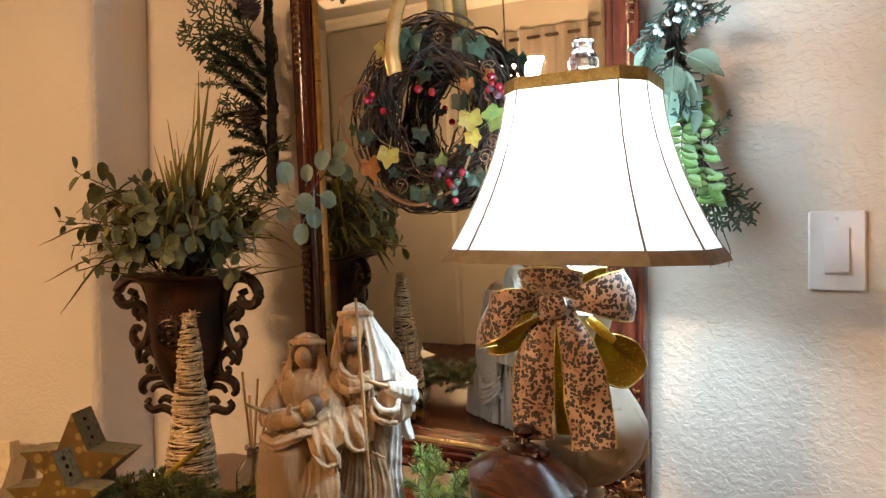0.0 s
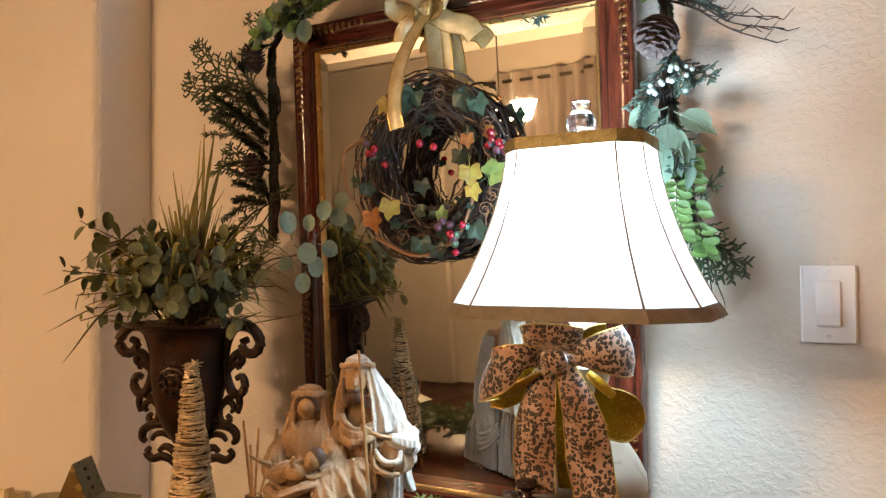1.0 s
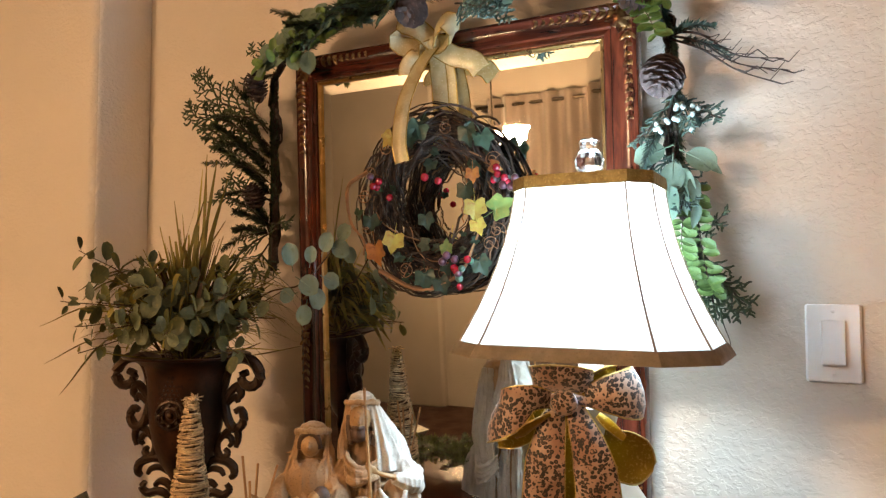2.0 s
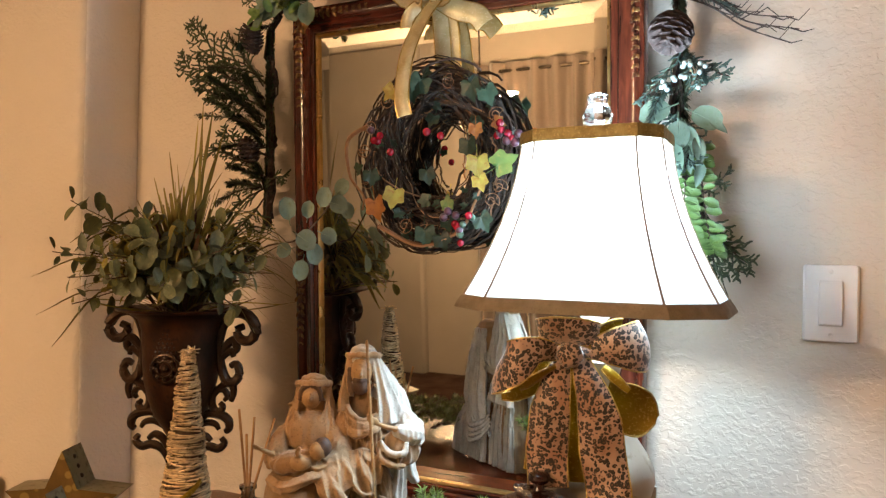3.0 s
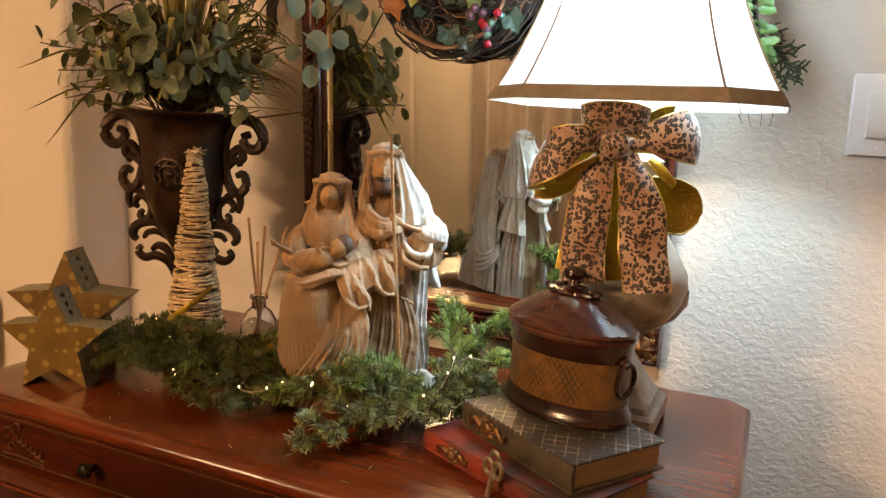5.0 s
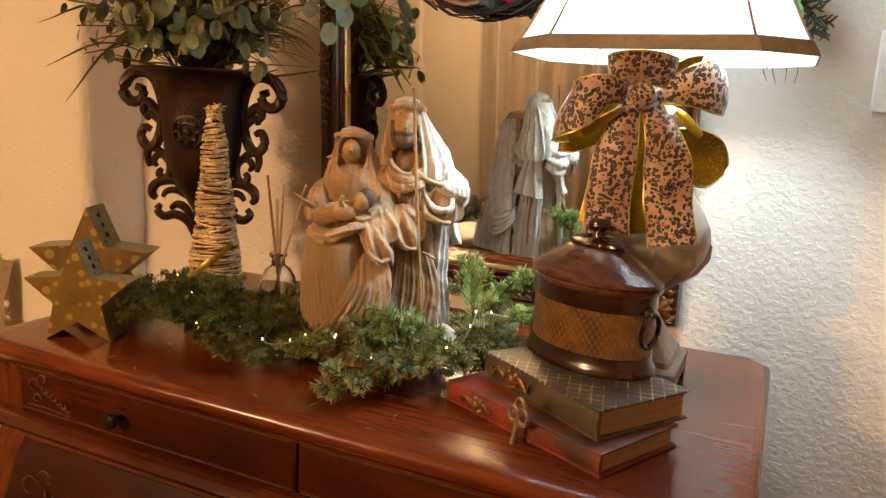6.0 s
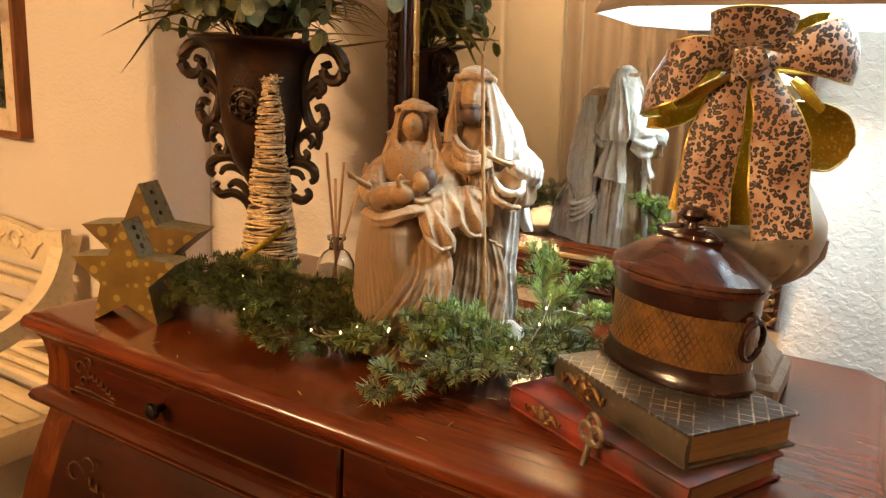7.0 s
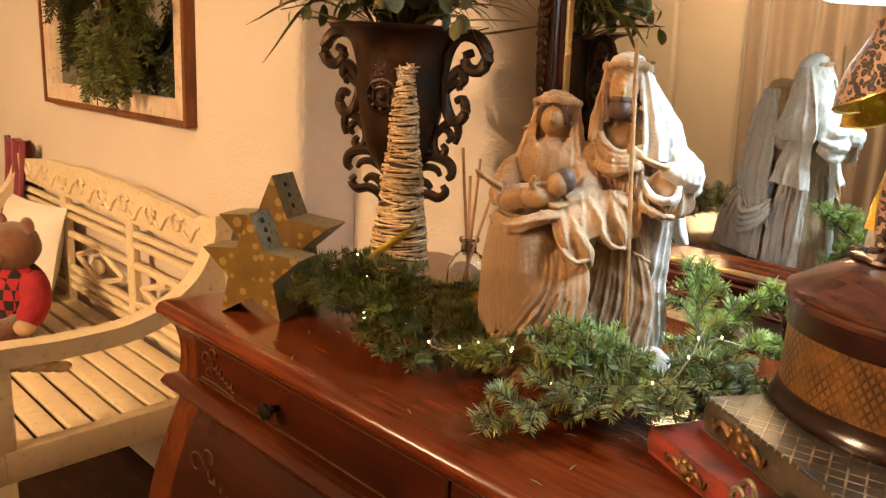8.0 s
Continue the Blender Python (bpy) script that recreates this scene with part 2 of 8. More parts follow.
M = dict(
    wall=wall_mat("wall_stucco", (0.66, 0.575, 0.485), (0.61, 0.53, 0.44), 0.0009),
    # wall stucco made paler: lamplight on the return is put into its colour
    return_lit=wall_mat("return_stucco_lit", (0.82, 0.76, 0.70), (0.79, 0.73, 0.66), 0.0012),
    # wall stucco darkened: the dimmer light far back is put into its colour
    room_back_dim=wall_mat("back_stucco_dim", (0.25, 0.215, 0.175), (0.215, 0.185, 0.148), 0.0014),
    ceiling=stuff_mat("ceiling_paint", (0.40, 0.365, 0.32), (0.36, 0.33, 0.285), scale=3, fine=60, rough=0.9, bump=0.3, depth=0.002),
    trim=stuff_mat("trim_paint", (0.56, 0.50, 0.42), (0.52, 0.46, 0.38), scale=6, fine=90, rough=0.5, bump=0.05),
    floor=wood_mat("floor_wood", (0.020, 0.009, 0.005), (0.040, 0.018, 0.009), 0.6, 0.0, (1.2, 14, 14), 3.0),
    cherry=wood_mat("cherry_wood", (0.100, 0.0165, 0.0042), (0.160, 0.032, 0.0075), 0.20, 0.3),
    moulding=wood_mat("moulding_wood", (0.055, 0.010, 0.003), (0.100, 0.021, 0.006), 0.14, 0.7),
    cherry_v=wood_mat("cherry_stile", (0.075, 0.016, 0.004), (0.135, 0.034, 0.008), 0.24, 0.2, (22, 22, 1.5)),
    # dark drawer woods, darkened further to put the front's shade into their colour
    drawer=wood_mat("drawer_wood_shaded", (0.040, 0.007, 0.002), (0.072, 0.012, 0.003), 0.24, 0.25),
    lower_drawer=wood_mat("lower_drawer_wood_shaded", (0.026, 0.006, 0.0025), (0.048, 0.010, 0.004), 0.26, 0.25),
    gold_paint=stuff_mat("gold_paint", (0.125, 0.070, 0.028), (0.060, 0.031, 0.013), scale=80, rough=0.45, metal=0.4, bump=0.2),
    dark_metal=stuff_mat("dark_metal", (0.03, 0.024, 0.018), (0.06, 0.045, 0.03), scale=60, rough=0.35, metal=0.9),
    mahogany=wood_mat("mahogany_frame", (0.034, 0.008, 0.005), (0.130, 0.028, 0.013), 0.22, 0.6, (16, 16, 2.0)),
    mahogany_h=wood_mat("mahogany_rail", (0.034, 0.008, 0.005), (0.130, 0.028, 0.013), 0.22, 0.6, (2.0, 16, 16)),
    antique_gold=stuff_mat("antique_gold", (0.34, 0.20, 0.075), (0.085, 0.030, 0.015), (0.10, 0.03, 0.015), scale=70, fine=160, rough=0.32, metal=0.85, bump=0.3),
    gold_lip=stuff_mat("gold_lip", (0.55, 0.36, 0.14), (0.40, 0.24, 0.08), scale=40, rough=0.28, metal=0.9, bump=0.1),
    mirror=mirror_mat(),
    bronze=stuff_mat("urn_bronze", (0.016, 0.009, 0.006), (0.075, 0.029, 0.012), (0.020, 0.012, 0.010), scale=14, fine=120, rough=0.42, metal=0.65, bump=0.35, depth=0.001),
    bronze_dark=stuff_mat("scroll_bronze", (0.020, 0.012, 0.008), (0.052, 0.027, 0.013), (0.016, 0.010, 0.008), scale=40, fine=160, rough=0.42, metal=0.65, bump=0.3),
    euca=stuff_mat("eucalyptus", (0.085, 0.100, 0.048), (0.150, 0.170, 0.092), (0.20, 0.20, 0.085), scale=35, fine=150, rough=0.55, bump=0.15, vary=0.4, trans=0.2),
    euca_dark=stuff_mat("eucalyptus_dark", (0.052, 0.060, 0.016), (0.095, 0.100, 0.028), (0.14, 0.115, 0.032), scale=35, fine=150, rough=0.5, bump=0.15, vary=0.4, trans=0.2),
    euca_pale=stuff_mat("eucalyptus_pale", (0.14, 0.21, 0.15), (0.19, 0.27, 0.20), (0.12, 0.19, 0.11), scale=35, fine=150, rough=0.6, bump=0.1, vary=0.25, trans=0.25),
    grass=stuff_mat("dry_grass", (0.17, 0.150, 0.024), (0.28, 0.22, 0.045), (0.22, 0.12, 0.032), scale=25, fine=90, rough=0.6, bump=0.2, vary=0.45, trans=0.2),
    stem=stuff_mat("brown_stem", (0.10, 0.055, 0.025), (0.055, 0.03, 0.016), scale=60, rough=0.8, bump=0.4, vary=0.3),
    needles=stuff_mat("fir_needles", (0.058, 0.074, 0.014), (0.092, 0.112, 0.022), (0.15, 0.165, 0.05), scale=40, fine=160, rough=0.5, bump=0, vary=0.5, trans=0.15),
    needles_pale=stuff_mat("fir_needles_frosted", (0.115, 0.128, 0.030), (0.20, 0.215, 0.060), (0.32, 0.33, 0.13), scale=40, fine=160, rough=0.5, bump=0, vary=0.45, trans=0.15),
    needles_bright=stuff_mat("fir_needles_fresh", (0.14, 0.185, 0.030), (0.21, 0.27, 0.045), (0.28, 0.33, 0.10), scale=40, fine=160, rough=0.5, bump=0, vary=0.4, trans=0.2),
    cedar=stuff_mat("cedar_green", (0.024, 0.044, 0.020), (0.052, 0.076, 0.032), (0.085, 0.09, 0.04), scale=40, fine=160, rough=0.6, bump=0, vary=0.4, trans=0.15),
    cedar_blue=stuff_mat("cedar_blue", (0.050, 0.095, 0.080), (0.085, 0.14, 0.115), (0.12, 0.16, 0.10), scale=40, fine=160, rough=0.6, bump=0, vary=0.4, trans=0.15),
    box_leaf=stuff_mat("box_leaf", (0.10, 0.18, 0.045), (0.15, 0.24, 0.06), (0.08, 0.15, 0.04), scale=60, fine=160, rough=0.45, bump=0.1, vary=0.35, trans=0.25),
    pinecone=stuff_mat("pinecone", (0.034, 0.020, 0.017), (0.070, 0.042, 0.035), (0.13, 0.09, 0.08), scale=70, fine=200, rough=0.7, bump=0.4, vary=0.3),
    twig=stuff_mat("twig_dark", (0.016, 0.010, 0.008), (0.040, 0.023, 0.015), (0.085, 0.050, 0.032), scale=60, fine=200, rough=0.75, bump=0.5, vary=0.5),
    twig_light=stuff_mat("twig_light", (0.24, 0.12, 0.055), (0.17, 0.085, 0.04), scale=60, fine=200, rough=0.7, bump=0.4, vary=0.3),
    ivy=stuff_mat("ivy_dark", (0.012, 0.030, 0.018), (0.026, 0.052, 0.032), (0.05, 0.065, 0.035), scale=50, fine=120, rough=0.4, bump=0.25, vary=0.4, trans=0.15),
    ivy_green=stuff_mat("ivy_green", (0.10, 0.20, 0.06), (0.18, 0.26, 0.07), (0.28, 0.28, 0.08), scale=50, fine=120, rough=0.45, bump=0.25, vary=0.3, trans=0.25),
    ivy_yellow=stuff_mat("ivy_yellow", (0.42, 0.38, 0.07), (0.36, 0.24, 0.05), (0.30, 0.14, 0.03), scale=50, fine=120, rough=0.5, bump=0.25, vary=0.3, trans=0.25),
    ivy_brown=stuff_mat("ivy_brown", (0.34, 0.14, 0.03), (0.24, 0.09, 0.03), (0.15, 0.05, 0.02), scale=50, fine=120, rough=0.5, bump=0.25, vary=0.3, trans=0.25),
    berry_red=stuff_mat("berry_red", (0.36, 0.012, 0.030), (0.22, 0.008, 0.02), scale=90, fine=300, rough=0.22, bump=0.05, vary=0.25, coat=0.3),
    berry_dark=stuff_mat("berry_dark", (0.05, 0.030, 0.055), (0.11, 0.04, 0.06), scale=90, fine=300, rough=0.3, bump=0.05, vary=0.4),
    berry_green=stuff_mat("berry_green", (0.07, 0.18, 0.13), (0.14, 0.24, 0.19), scale=90, fine=300, rough=0.3, bump=0.05, vary=0.3),
    ribbon_gold=stuff_mat("ribbon_organza", (0.66, 0.55, 0.30), (0.82, 0.73, 0.50), (0.90, 0.82, 0.60), scale=30, fine=300, rough=0.32, metal=0.2, bump=0.5, depth=0.0008, trans=0.5),
    gold_lame=stuff_mat("gold_lame", (0.42, 0.29, 0.03), (0.26, 0.16, 0.02), (0.62, 0.46, 0.12), scale=20, fine=300, rough=0.36, metal=0.7, bump=0.4, depth=0.0006),
    gold_wire=stuff_mat("gold_wire", (0.62, 0.46, 0.16), (0.40, 0.26, 0.08), scale=300, fine=900, rough=0.3, metal=0.9, bump=0.3),
    leopard=leopard_mat(),
    straw=stuff_mat("wrapped_straw", (0.44, 0.29, 0.14), (0.66, 0.49, 0.28), (0.13, 0.07, 0.035), scale=50, fine=160, rough=0.55, bump=0.4, vary=0.45),
    glitter=stuff_mat("glitter", (0.75, 0.62, 0.38), (0.6, 0.45, 0.25), scale=300, rough=0.2, metal=0.9, bump=0),
    star_face=spotted_mat("star_face", (0.155, 0.088, 0.017), (0.215, 0.13, 0.027), (0.34, 0.23, 0.055), 64.0, 0.42),
    star_face_b=spotted_mat("star_face_worn", (0.115, 0.066, 0.016), (0.18, 0.10, 0.025), (0.29, 0.19, 0.05), 46.0, 0.40),
    star_side=stuff_mat("star_side", (0.22, 0.19, 0.11), (0.28, 0.25, 0.16), (0.12, 0.08, 0.03), scale=30, fine=110, rough=0.45, metal=0.3, bump=0.2),
    burlap=gauze_mat("burlap_tan", (0.37, 0.21, 0.085), (0.44, 0.26, 0.115), 0.0036),
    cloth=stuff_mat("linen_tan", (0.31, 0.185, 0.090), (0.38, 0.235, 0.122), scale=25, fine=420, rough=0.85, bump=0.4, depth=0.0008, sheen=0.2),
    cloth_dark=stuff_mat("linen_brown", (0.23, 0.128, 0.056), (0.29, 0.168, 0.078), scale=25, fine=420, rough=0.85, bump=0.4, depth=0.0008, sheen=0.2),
    # cream linen; on the backs it stands for lamplight on tan cloth
    cloth_pale=stuff_mat("linen_cream_lit", (0.42, 0.375, 0.31), (0.48, 0.43, 0.37), scale=25, fine=420, rough=0.85, bump=0.4, depth=0.0008, sheen=0.2),
    figure_skin=stuff_mat("carved_resin", (0.31, 0.175, 0.07), (0.37, 0.215, 0.09), scale=40, fine=200, rough=0.5, bump=0.1),
    figure_hair=stuff_mat("carved_hair", (0.06, 0.030, 0.016), (0.10, 0.05, 0.028), scale=120, fine=300, rough=0.6, bump=0.5),
    reed=stuff_mat("reed", (0.45, 0.24, 0.10), (0.36, 0.18, 0.07), scale=60, rough=0.7, bump=0.2, vary=0.2),
    bottle=glass_mat("bottle_glass", (0.95, 0.97, 0.96)),
    oil=glass_mat("amber_oil", (0.85, 0.45, 0.05)),
    crystal=glass_mat("crystal", (0.97, 0.99, 1.0), 0.03, 1.5),
    label_black=stuff_mat("label_black", (0.015, 0.013, 0.012), (0.025, 0.02, 0.02), rough=0.5),
    bud=glow_mat("fairy_bud", (1.0, 0.72, 0.28), 9.0),
    bowl_glow=glow_mat("frosted_bowl", (1.0, 0.63, 0.33), 440.0),
    wire=stuff_mat("copper_wire", (0.30, 0.22, 0.13), (0.24, 0.17, 0.10), rough=0.5, metal=0.4, bump=0),
    book_red=stuff_mat("book_red", (0.27, 0.038, 0.024), (0.050, 0.022, 0.016), (0.040, 0.026, 0.020), scale=16, fine=70, rough=0.42, bump=0.25),
    book_black=stuff_mat("book_black", (0.040, 0.034, 0.026), (0.085, 0.065, 0.042), (0.13, 0.10, 0.06), scale=25, fine=90, rough=0.4, bump=0.25),
    book_top=lattice_mat("book_lattice", (0.040, 0.036, 0.032), (0.40, 0.34, 0.25), 0.0125, 0.055, 0.36),
    pages=stuff_mat("aged_pages", (0.33, 0.20, 0.095), (0.24, 0.14, 0.065), (0.14, 0.075, 0.035), scale=12, fine=150, rough=0.6, stretch=(1, 1, 14), bump=0.5, depth=0.001),
    clasp=stuff_mat("brass_clasp", (0.22, 0.12, 0.045), (0.12, 0.06, 0.025), (0.35, 0.22, 0.09), scale=80, fine=200, rough=0.4, metal=0.7, bump=0.4),
    key=stuff_mat("old_key", (0.27, 0.22, 0.15), (0.19, 0.14, 0.085), scale=90, fine=200, rough=0.5, metal=0.5, bump=0.4),
    can_wood=wood_mat("canister_wood", (0.018, 0.006, 0.005), (0.045, 0.013, 0.009), 0.22, 0.6, (3, 10, 10), 9.0),
    can_lid=wood_mat("canister_lid", (0.045, 0.015, 0.010), (0.110, 0.038, 0.022), 0.22, 0.6, (3, 10, 10), 9.0),
    can_weave=lattice_mat("canister_weave", (0.125, 0.058, 0.013), (0.055, 0.024, 0.007), 0.0056, 0.11, 0.42, 45.0, depth=0.0022, squash=0.72, soft=0.10),
    ceramic=stuff_mat("lamp_ceramic", (0.30, 0.255, 0.20), (0.37, 0.32, 0.26), (0.20, 0.16, 0.11), scale=14, fine=70, rough=0.36, bump=0.1),
    shade=shade_mat(),
    shade_trim=stuff_mat("shade_trim", (0.25, 0.195, 0.135), (0.20, 0.155, 0.105), scale=60, fine=400, rough=0.7, bump=0.4),
    shade_seam=stuff_mat("shade_seam", (0.30, 0.21, 0.13), (0.24, 0.17, 0.10), scale=60, fine=400, rough=0.7, bump=0.3),
    shade_band=stuff_mat("shade_band", (0.30, 0.24, 0.09), (0.20, 0.15, 0.05), (0.42, 0.34, 0.14), scale=90, fine=350, rough=0.5, metal=0.3, bump=0.4),
    plastic=stuff_mat("switch_plastic", (0.88, 0.85, 0.82), (0.88, 0.85, 0.82), (0.86, 0.83, 0.80), scale=8, fine=40, rough=0.4, bump=0),
    bench=stuff_mat("bench_paint", (0.72, 0.60, 0.40), (0.66, 0.54, 0.35), (0.56, 0.44, 0.27), scale=8, fine=60, rough=0.5, bump=0.15),
    bear=stuff_mat("bear_plush", (0.17, 0.065, 0.025), (0.24, 0.10, 0.04), (0.10, 0.035, 0.015), scale=60, fine=350, rough=0.95, bump=1.0, depth=0.004, sheen=0.5),
    bear_pale=stuff_mat("bear_paw", (0.50, 0.34, 0.20), (0.42, 0.28, 0.16), scale=60, fine=350, rough=0.95, bump=0.6, depth=0.002),
    bear_red=stuff_mat("bear_sleeve", (0.34, 0.012, 0.022), (0.26, 0.010, 0.02), scale=30, fine=300, rough=0.9, bump=0.4),
    plaid=plaid_mat(),
    throw=stuff_mat("wine_velvet", (0.14, 0.010, 0.020), (0.20, 0.016, 0.03), (0.09, 0.006, 0.012), scale=30, fine=200, rough=0.8, bump=0.5, sheen=0.4),
    pillow=stuff_mat("pillow_cotton", (0.76, 0.72, 0.64), (0.70, 0.66, 0.58), scale=12, fine=400, rough=0.9, bump=0.3),
    pic_white=stuff_mat("picture_whitewash", (0.68, 0.55, 0.42), (0.60, 0.46, 0.33), (0.45, 0.30, 0.18), scale=20, fine=70, rough=0.6, bump=0.2),
    pic_brown=wood_mat("picture_edge", (0.16, 0.055, 0.02), (0.26, 0.095, 0.035), 0.45, 0.1, (14, 14, 2)),
    rose=stuff_mat("silk_rose", (0.52, 0.47, 0.40), (0.45, 0.39, 0.31), scale=30, fine=200, rough=0.7, bump=0.2, trans=0.2),
    curtain=stuff_mat("curtain_taupe", (0.095, 0.070, 0.055), (0.130, 0.096, 0.074), scale=6, fine=300, rough=0.7, bump=0.2, stretch=(1, 1, 0.2), sheen=0.3),
)


# ---- mesh helpers ----
class Build:
    """Collects points and faces of one mesh, with material slots and flat uv by face corner."""

    def __init__(self):
        self.v, self.f, self.m, self.uv = [], [], [], {}

    def add(self, verts, faces, mat=0, m=None):
        o = len(self.v)
        self.v.extend([tuple(m @ Vector(p)) for p in verts] if m else [tuple(p) for p in verts])
        self.f.extend([tuple(o + i for i in f) for f in faces])
        self.m.extend([mat] * len(faces))
        return self

    def grid(self, rows, closed=False, caps=False, mat=0, m=None):
        """Rows of points of equal length, joined to a sheet; closed: each row is a ring."""
        n, vs, fs = len(rows[0]), [p for r in rows for p in r], []
        for i in range(len(rows) - 1):
            for j in range(n if closed else n - 1):
                k = (j + 1) % n
                fs.append((i * n + j, i * n + k, (i + 1) * n + k, (i + 1) * n + j))
        if caps:
            fs.append(tuple(reversed(range(n))))
            fs.append(tuple((len(rows) - 1) * n + j for j in range(n)))
        return self.add(vs, fs, mat, m)

    def lathe(self, prof, seg=32, sx=1.0, sy=1.0, mat=0, m=None, fn=None):
        rows = []
        for r, z in prof:
            row = []
            for j in range(seg):
                a = 2 * math.pi * j / seg
                rr = fn(a, r, z) if fn else r
                row.append((rr * math.cos(a) * sx, rr * math.sin(a) * sy, z))
            rows.append(row)
        return self.grid(rows, True, True, mat, m)

    def tube(self, pts, r, sides=6, mat=0, m=None, flat=1.0):
        pts = [Vector(p) for p in pts]
        rows, up = [], Vector((0.13, 0.21, 1)).normalized()
        for i, p in enumerate(pts):
            d = (pts[min(i + 1, len(pts) - 1)] - pts[max(i - 1, 0)])
            d = d.normalized() if d.length > 1e-9 else Vector((0, 0, 1))
            s = d.cross(up)
            if s.length < 1e-3:
                s = d.cross(Vector((1, 0, 0)))
            s.normalize()
            w = s.cross(d)
            rad = r[i] if isinstance(r, (list, tuple)) else r
            rows.append([p + rad * (math.cos(2 * math.pi * k / sides) * s + flat * math.sin(2 * math.pi * k / sides) * w) for k in range(sides)])
        return self.grid(rows, True, True, mat, m)

    def box(self, x0, x1, y0, y1, z0, z1, bev=0.0, mat=0, m=None):
        b = min(bev, (x1 - x0) / 2.01, (y1 - y0) / 2.01, (z1 - z0) / 2.01)
        if b <= 0:
            vs = [(x, y, z) for z in (z0, z1) for y in (y0, y1) for x in (x0, x1)]
            return self.add(vs, [(0, 2, 3, 1), (4, 5, 7, 6), (0, 1, 5, 4), (1, 3, 7, 5), (3, 2, 6, 7), (2, 0, 4, 6)], mat, m)

        def ring(i, z):
            xa, xb, ya, yb = x0 + i, x1 - i, y0 + i, y1 - i
            c = b
            return [(xa + c, ya, z), (xb - c, ya, z), (xb, ya + c, z), (xb, yb - c, z), (xb - c, yb, z), (xa + c, yb, z), (xa, yb - c, z), (xa, ya + c, z)]
        return self.grid([ring(b, z0), ring(b * 0.3, z0 + b * 0.3), ring(0, z0 + b), ring(0, z1 - b), ring(b * 0.3, z1 - b * 0.3), ring(b, z1)], True, True, mat, m)

    def ball(self, c, rx, ry=None, rz=None, seg=12, rings=8, mat=0, m=None, fn=None):
        ry, rz = ry or rx, rz or rx
        rows = []
        for i in range(rings + 1):
            t = math.pi * (0.04 + 0.92 * i / rings)
            row = []
            for j in range(seg):
                a = 2 * math.pi * j / seg
                d = Vector((math.sin(t) * math.cos(a), math.sin(t) * math.sin(a), -math.cos(t)))
                k = fn(d) if fn else 1.0
                row.append((c[0] + k * rx * d.x, c[1] + k * ry * d.y, c[2] + k * rz * d.z))
            rows.append(row)
        return self.grid(rows, True, True, mat, m)

    def prism(self, outline, y0, y1, mat=0, side=None, m=None):
        """An outline in x and z, thick from y0 to y1."""
        n = len(outline)
        vs = [(x, y0, z) for x, z in outline] + [(x, y1, z) for x, z in outline]
        self.add(vs, [tuple(range(n)), tuple(reversed(range(n, 2 * n)))], mat, m)
        return self.add(vs, [(i, n + i, n + (i + 1) % n, (i + 1) % n) for i in range(n)], mat if side is None else side, m)

    def mesh(self, name, mats, smooth=True, uv=None):
        me = bpy.data.meshes.new(name)
        me.from_pydata(self.v, [], self.f)
        for mt in (mats if isinstance(mats, (list, tuple)) else [mats]):
            me.materials.append(mt)
        me.polygons.foreach_set("material_index", self.m)
        me.update()
        bm = bmesh.new()
        bm.from_mesh(me)
        bmesh.ops.recalc_face_normals(bm, faces=bm.faces)
        bm.to_mesh(me)
        bm.free()
        if smooth:
            me.shade_smooth()
            me.set_sharp_from_angle(angle=radians(38))
        if uv:
            layer = me.uv_layers.new(name="uv")
            for lp in me.loops:
                layer.data[lp.index].uv = uv(me.vertices[lp.vertex_index].co)
        return me


def thing(name, label, category, m=None, group="", kind=""):
    ob = new(name)
    ob.empty_display_size = 0.05
    if m:
        ob.matrix_world = m
    return tagged(ob, label, category, group, kind)


def part(name, b, material, parent, label="", m=None, smooth=True, uv=None, kind=""):
    me = b if isinstance(b, bpy.types.Mesh) else b.mesh(name, material, smooth, uv)
    ob = new(name, me)
    if parent:
        ob.parent = parent
    if m:
        ob.matrix_local = m
    return tagged(ob, label, kind=kind)


def solid(name, b, material, label, category, kind="", m=None, uv=None, group=""):
    ob = part(name, b, material, None, m=m, uv=uv)
    return tagged(ob, label, category, group, kind)


R = random.Random(7)


def rv(s=1.0):
    return Vector((R.uniform(-s, s), R.uniform(-s, s), R.uniform(-s, s)))


def spline(pts, n):
    """Smooth points through pts (Catmull-Rom)."""
    p = [Vector(q) for q in pts]
    p = [2 * p[0] - p[1]] + p + [2 * p[-1] - p[-2]]
    out, segs = [], len(p) - 3
    for i in range(n):
        u = i / (n - 1) * segs
        k = min(int(u), segs - 1)
        t = u - k
        a, b, c, d = p[k:k + 4]
        out.append(0.5 * (2 * b + (c - a) * t + (2 * a - 5 * b + 4 * c - d) * t * t + (3 * b - a - 3 * c + d) * t ** 3))
    return out


def aim(place, along, up=(0, 0, 1), roll=0.0, scale=1.0):
    """A pose whose x runs along a way, z towards up."""
    x = Vector(along).normalized()
    y = Vector(up).cross(x)
    if y.length < 1e-3:
        y = Vector((0, 1, 0)).cross(x)
    y.normalize()
    z = x.cross(y)
    m = Matrix((x, y, z)).transposed().to_4x4()
    return Matrix.Translation(place) @ m @ Matrix.Rotation(roll, 4, "X") @ Matrix.Scale(scale, 4)


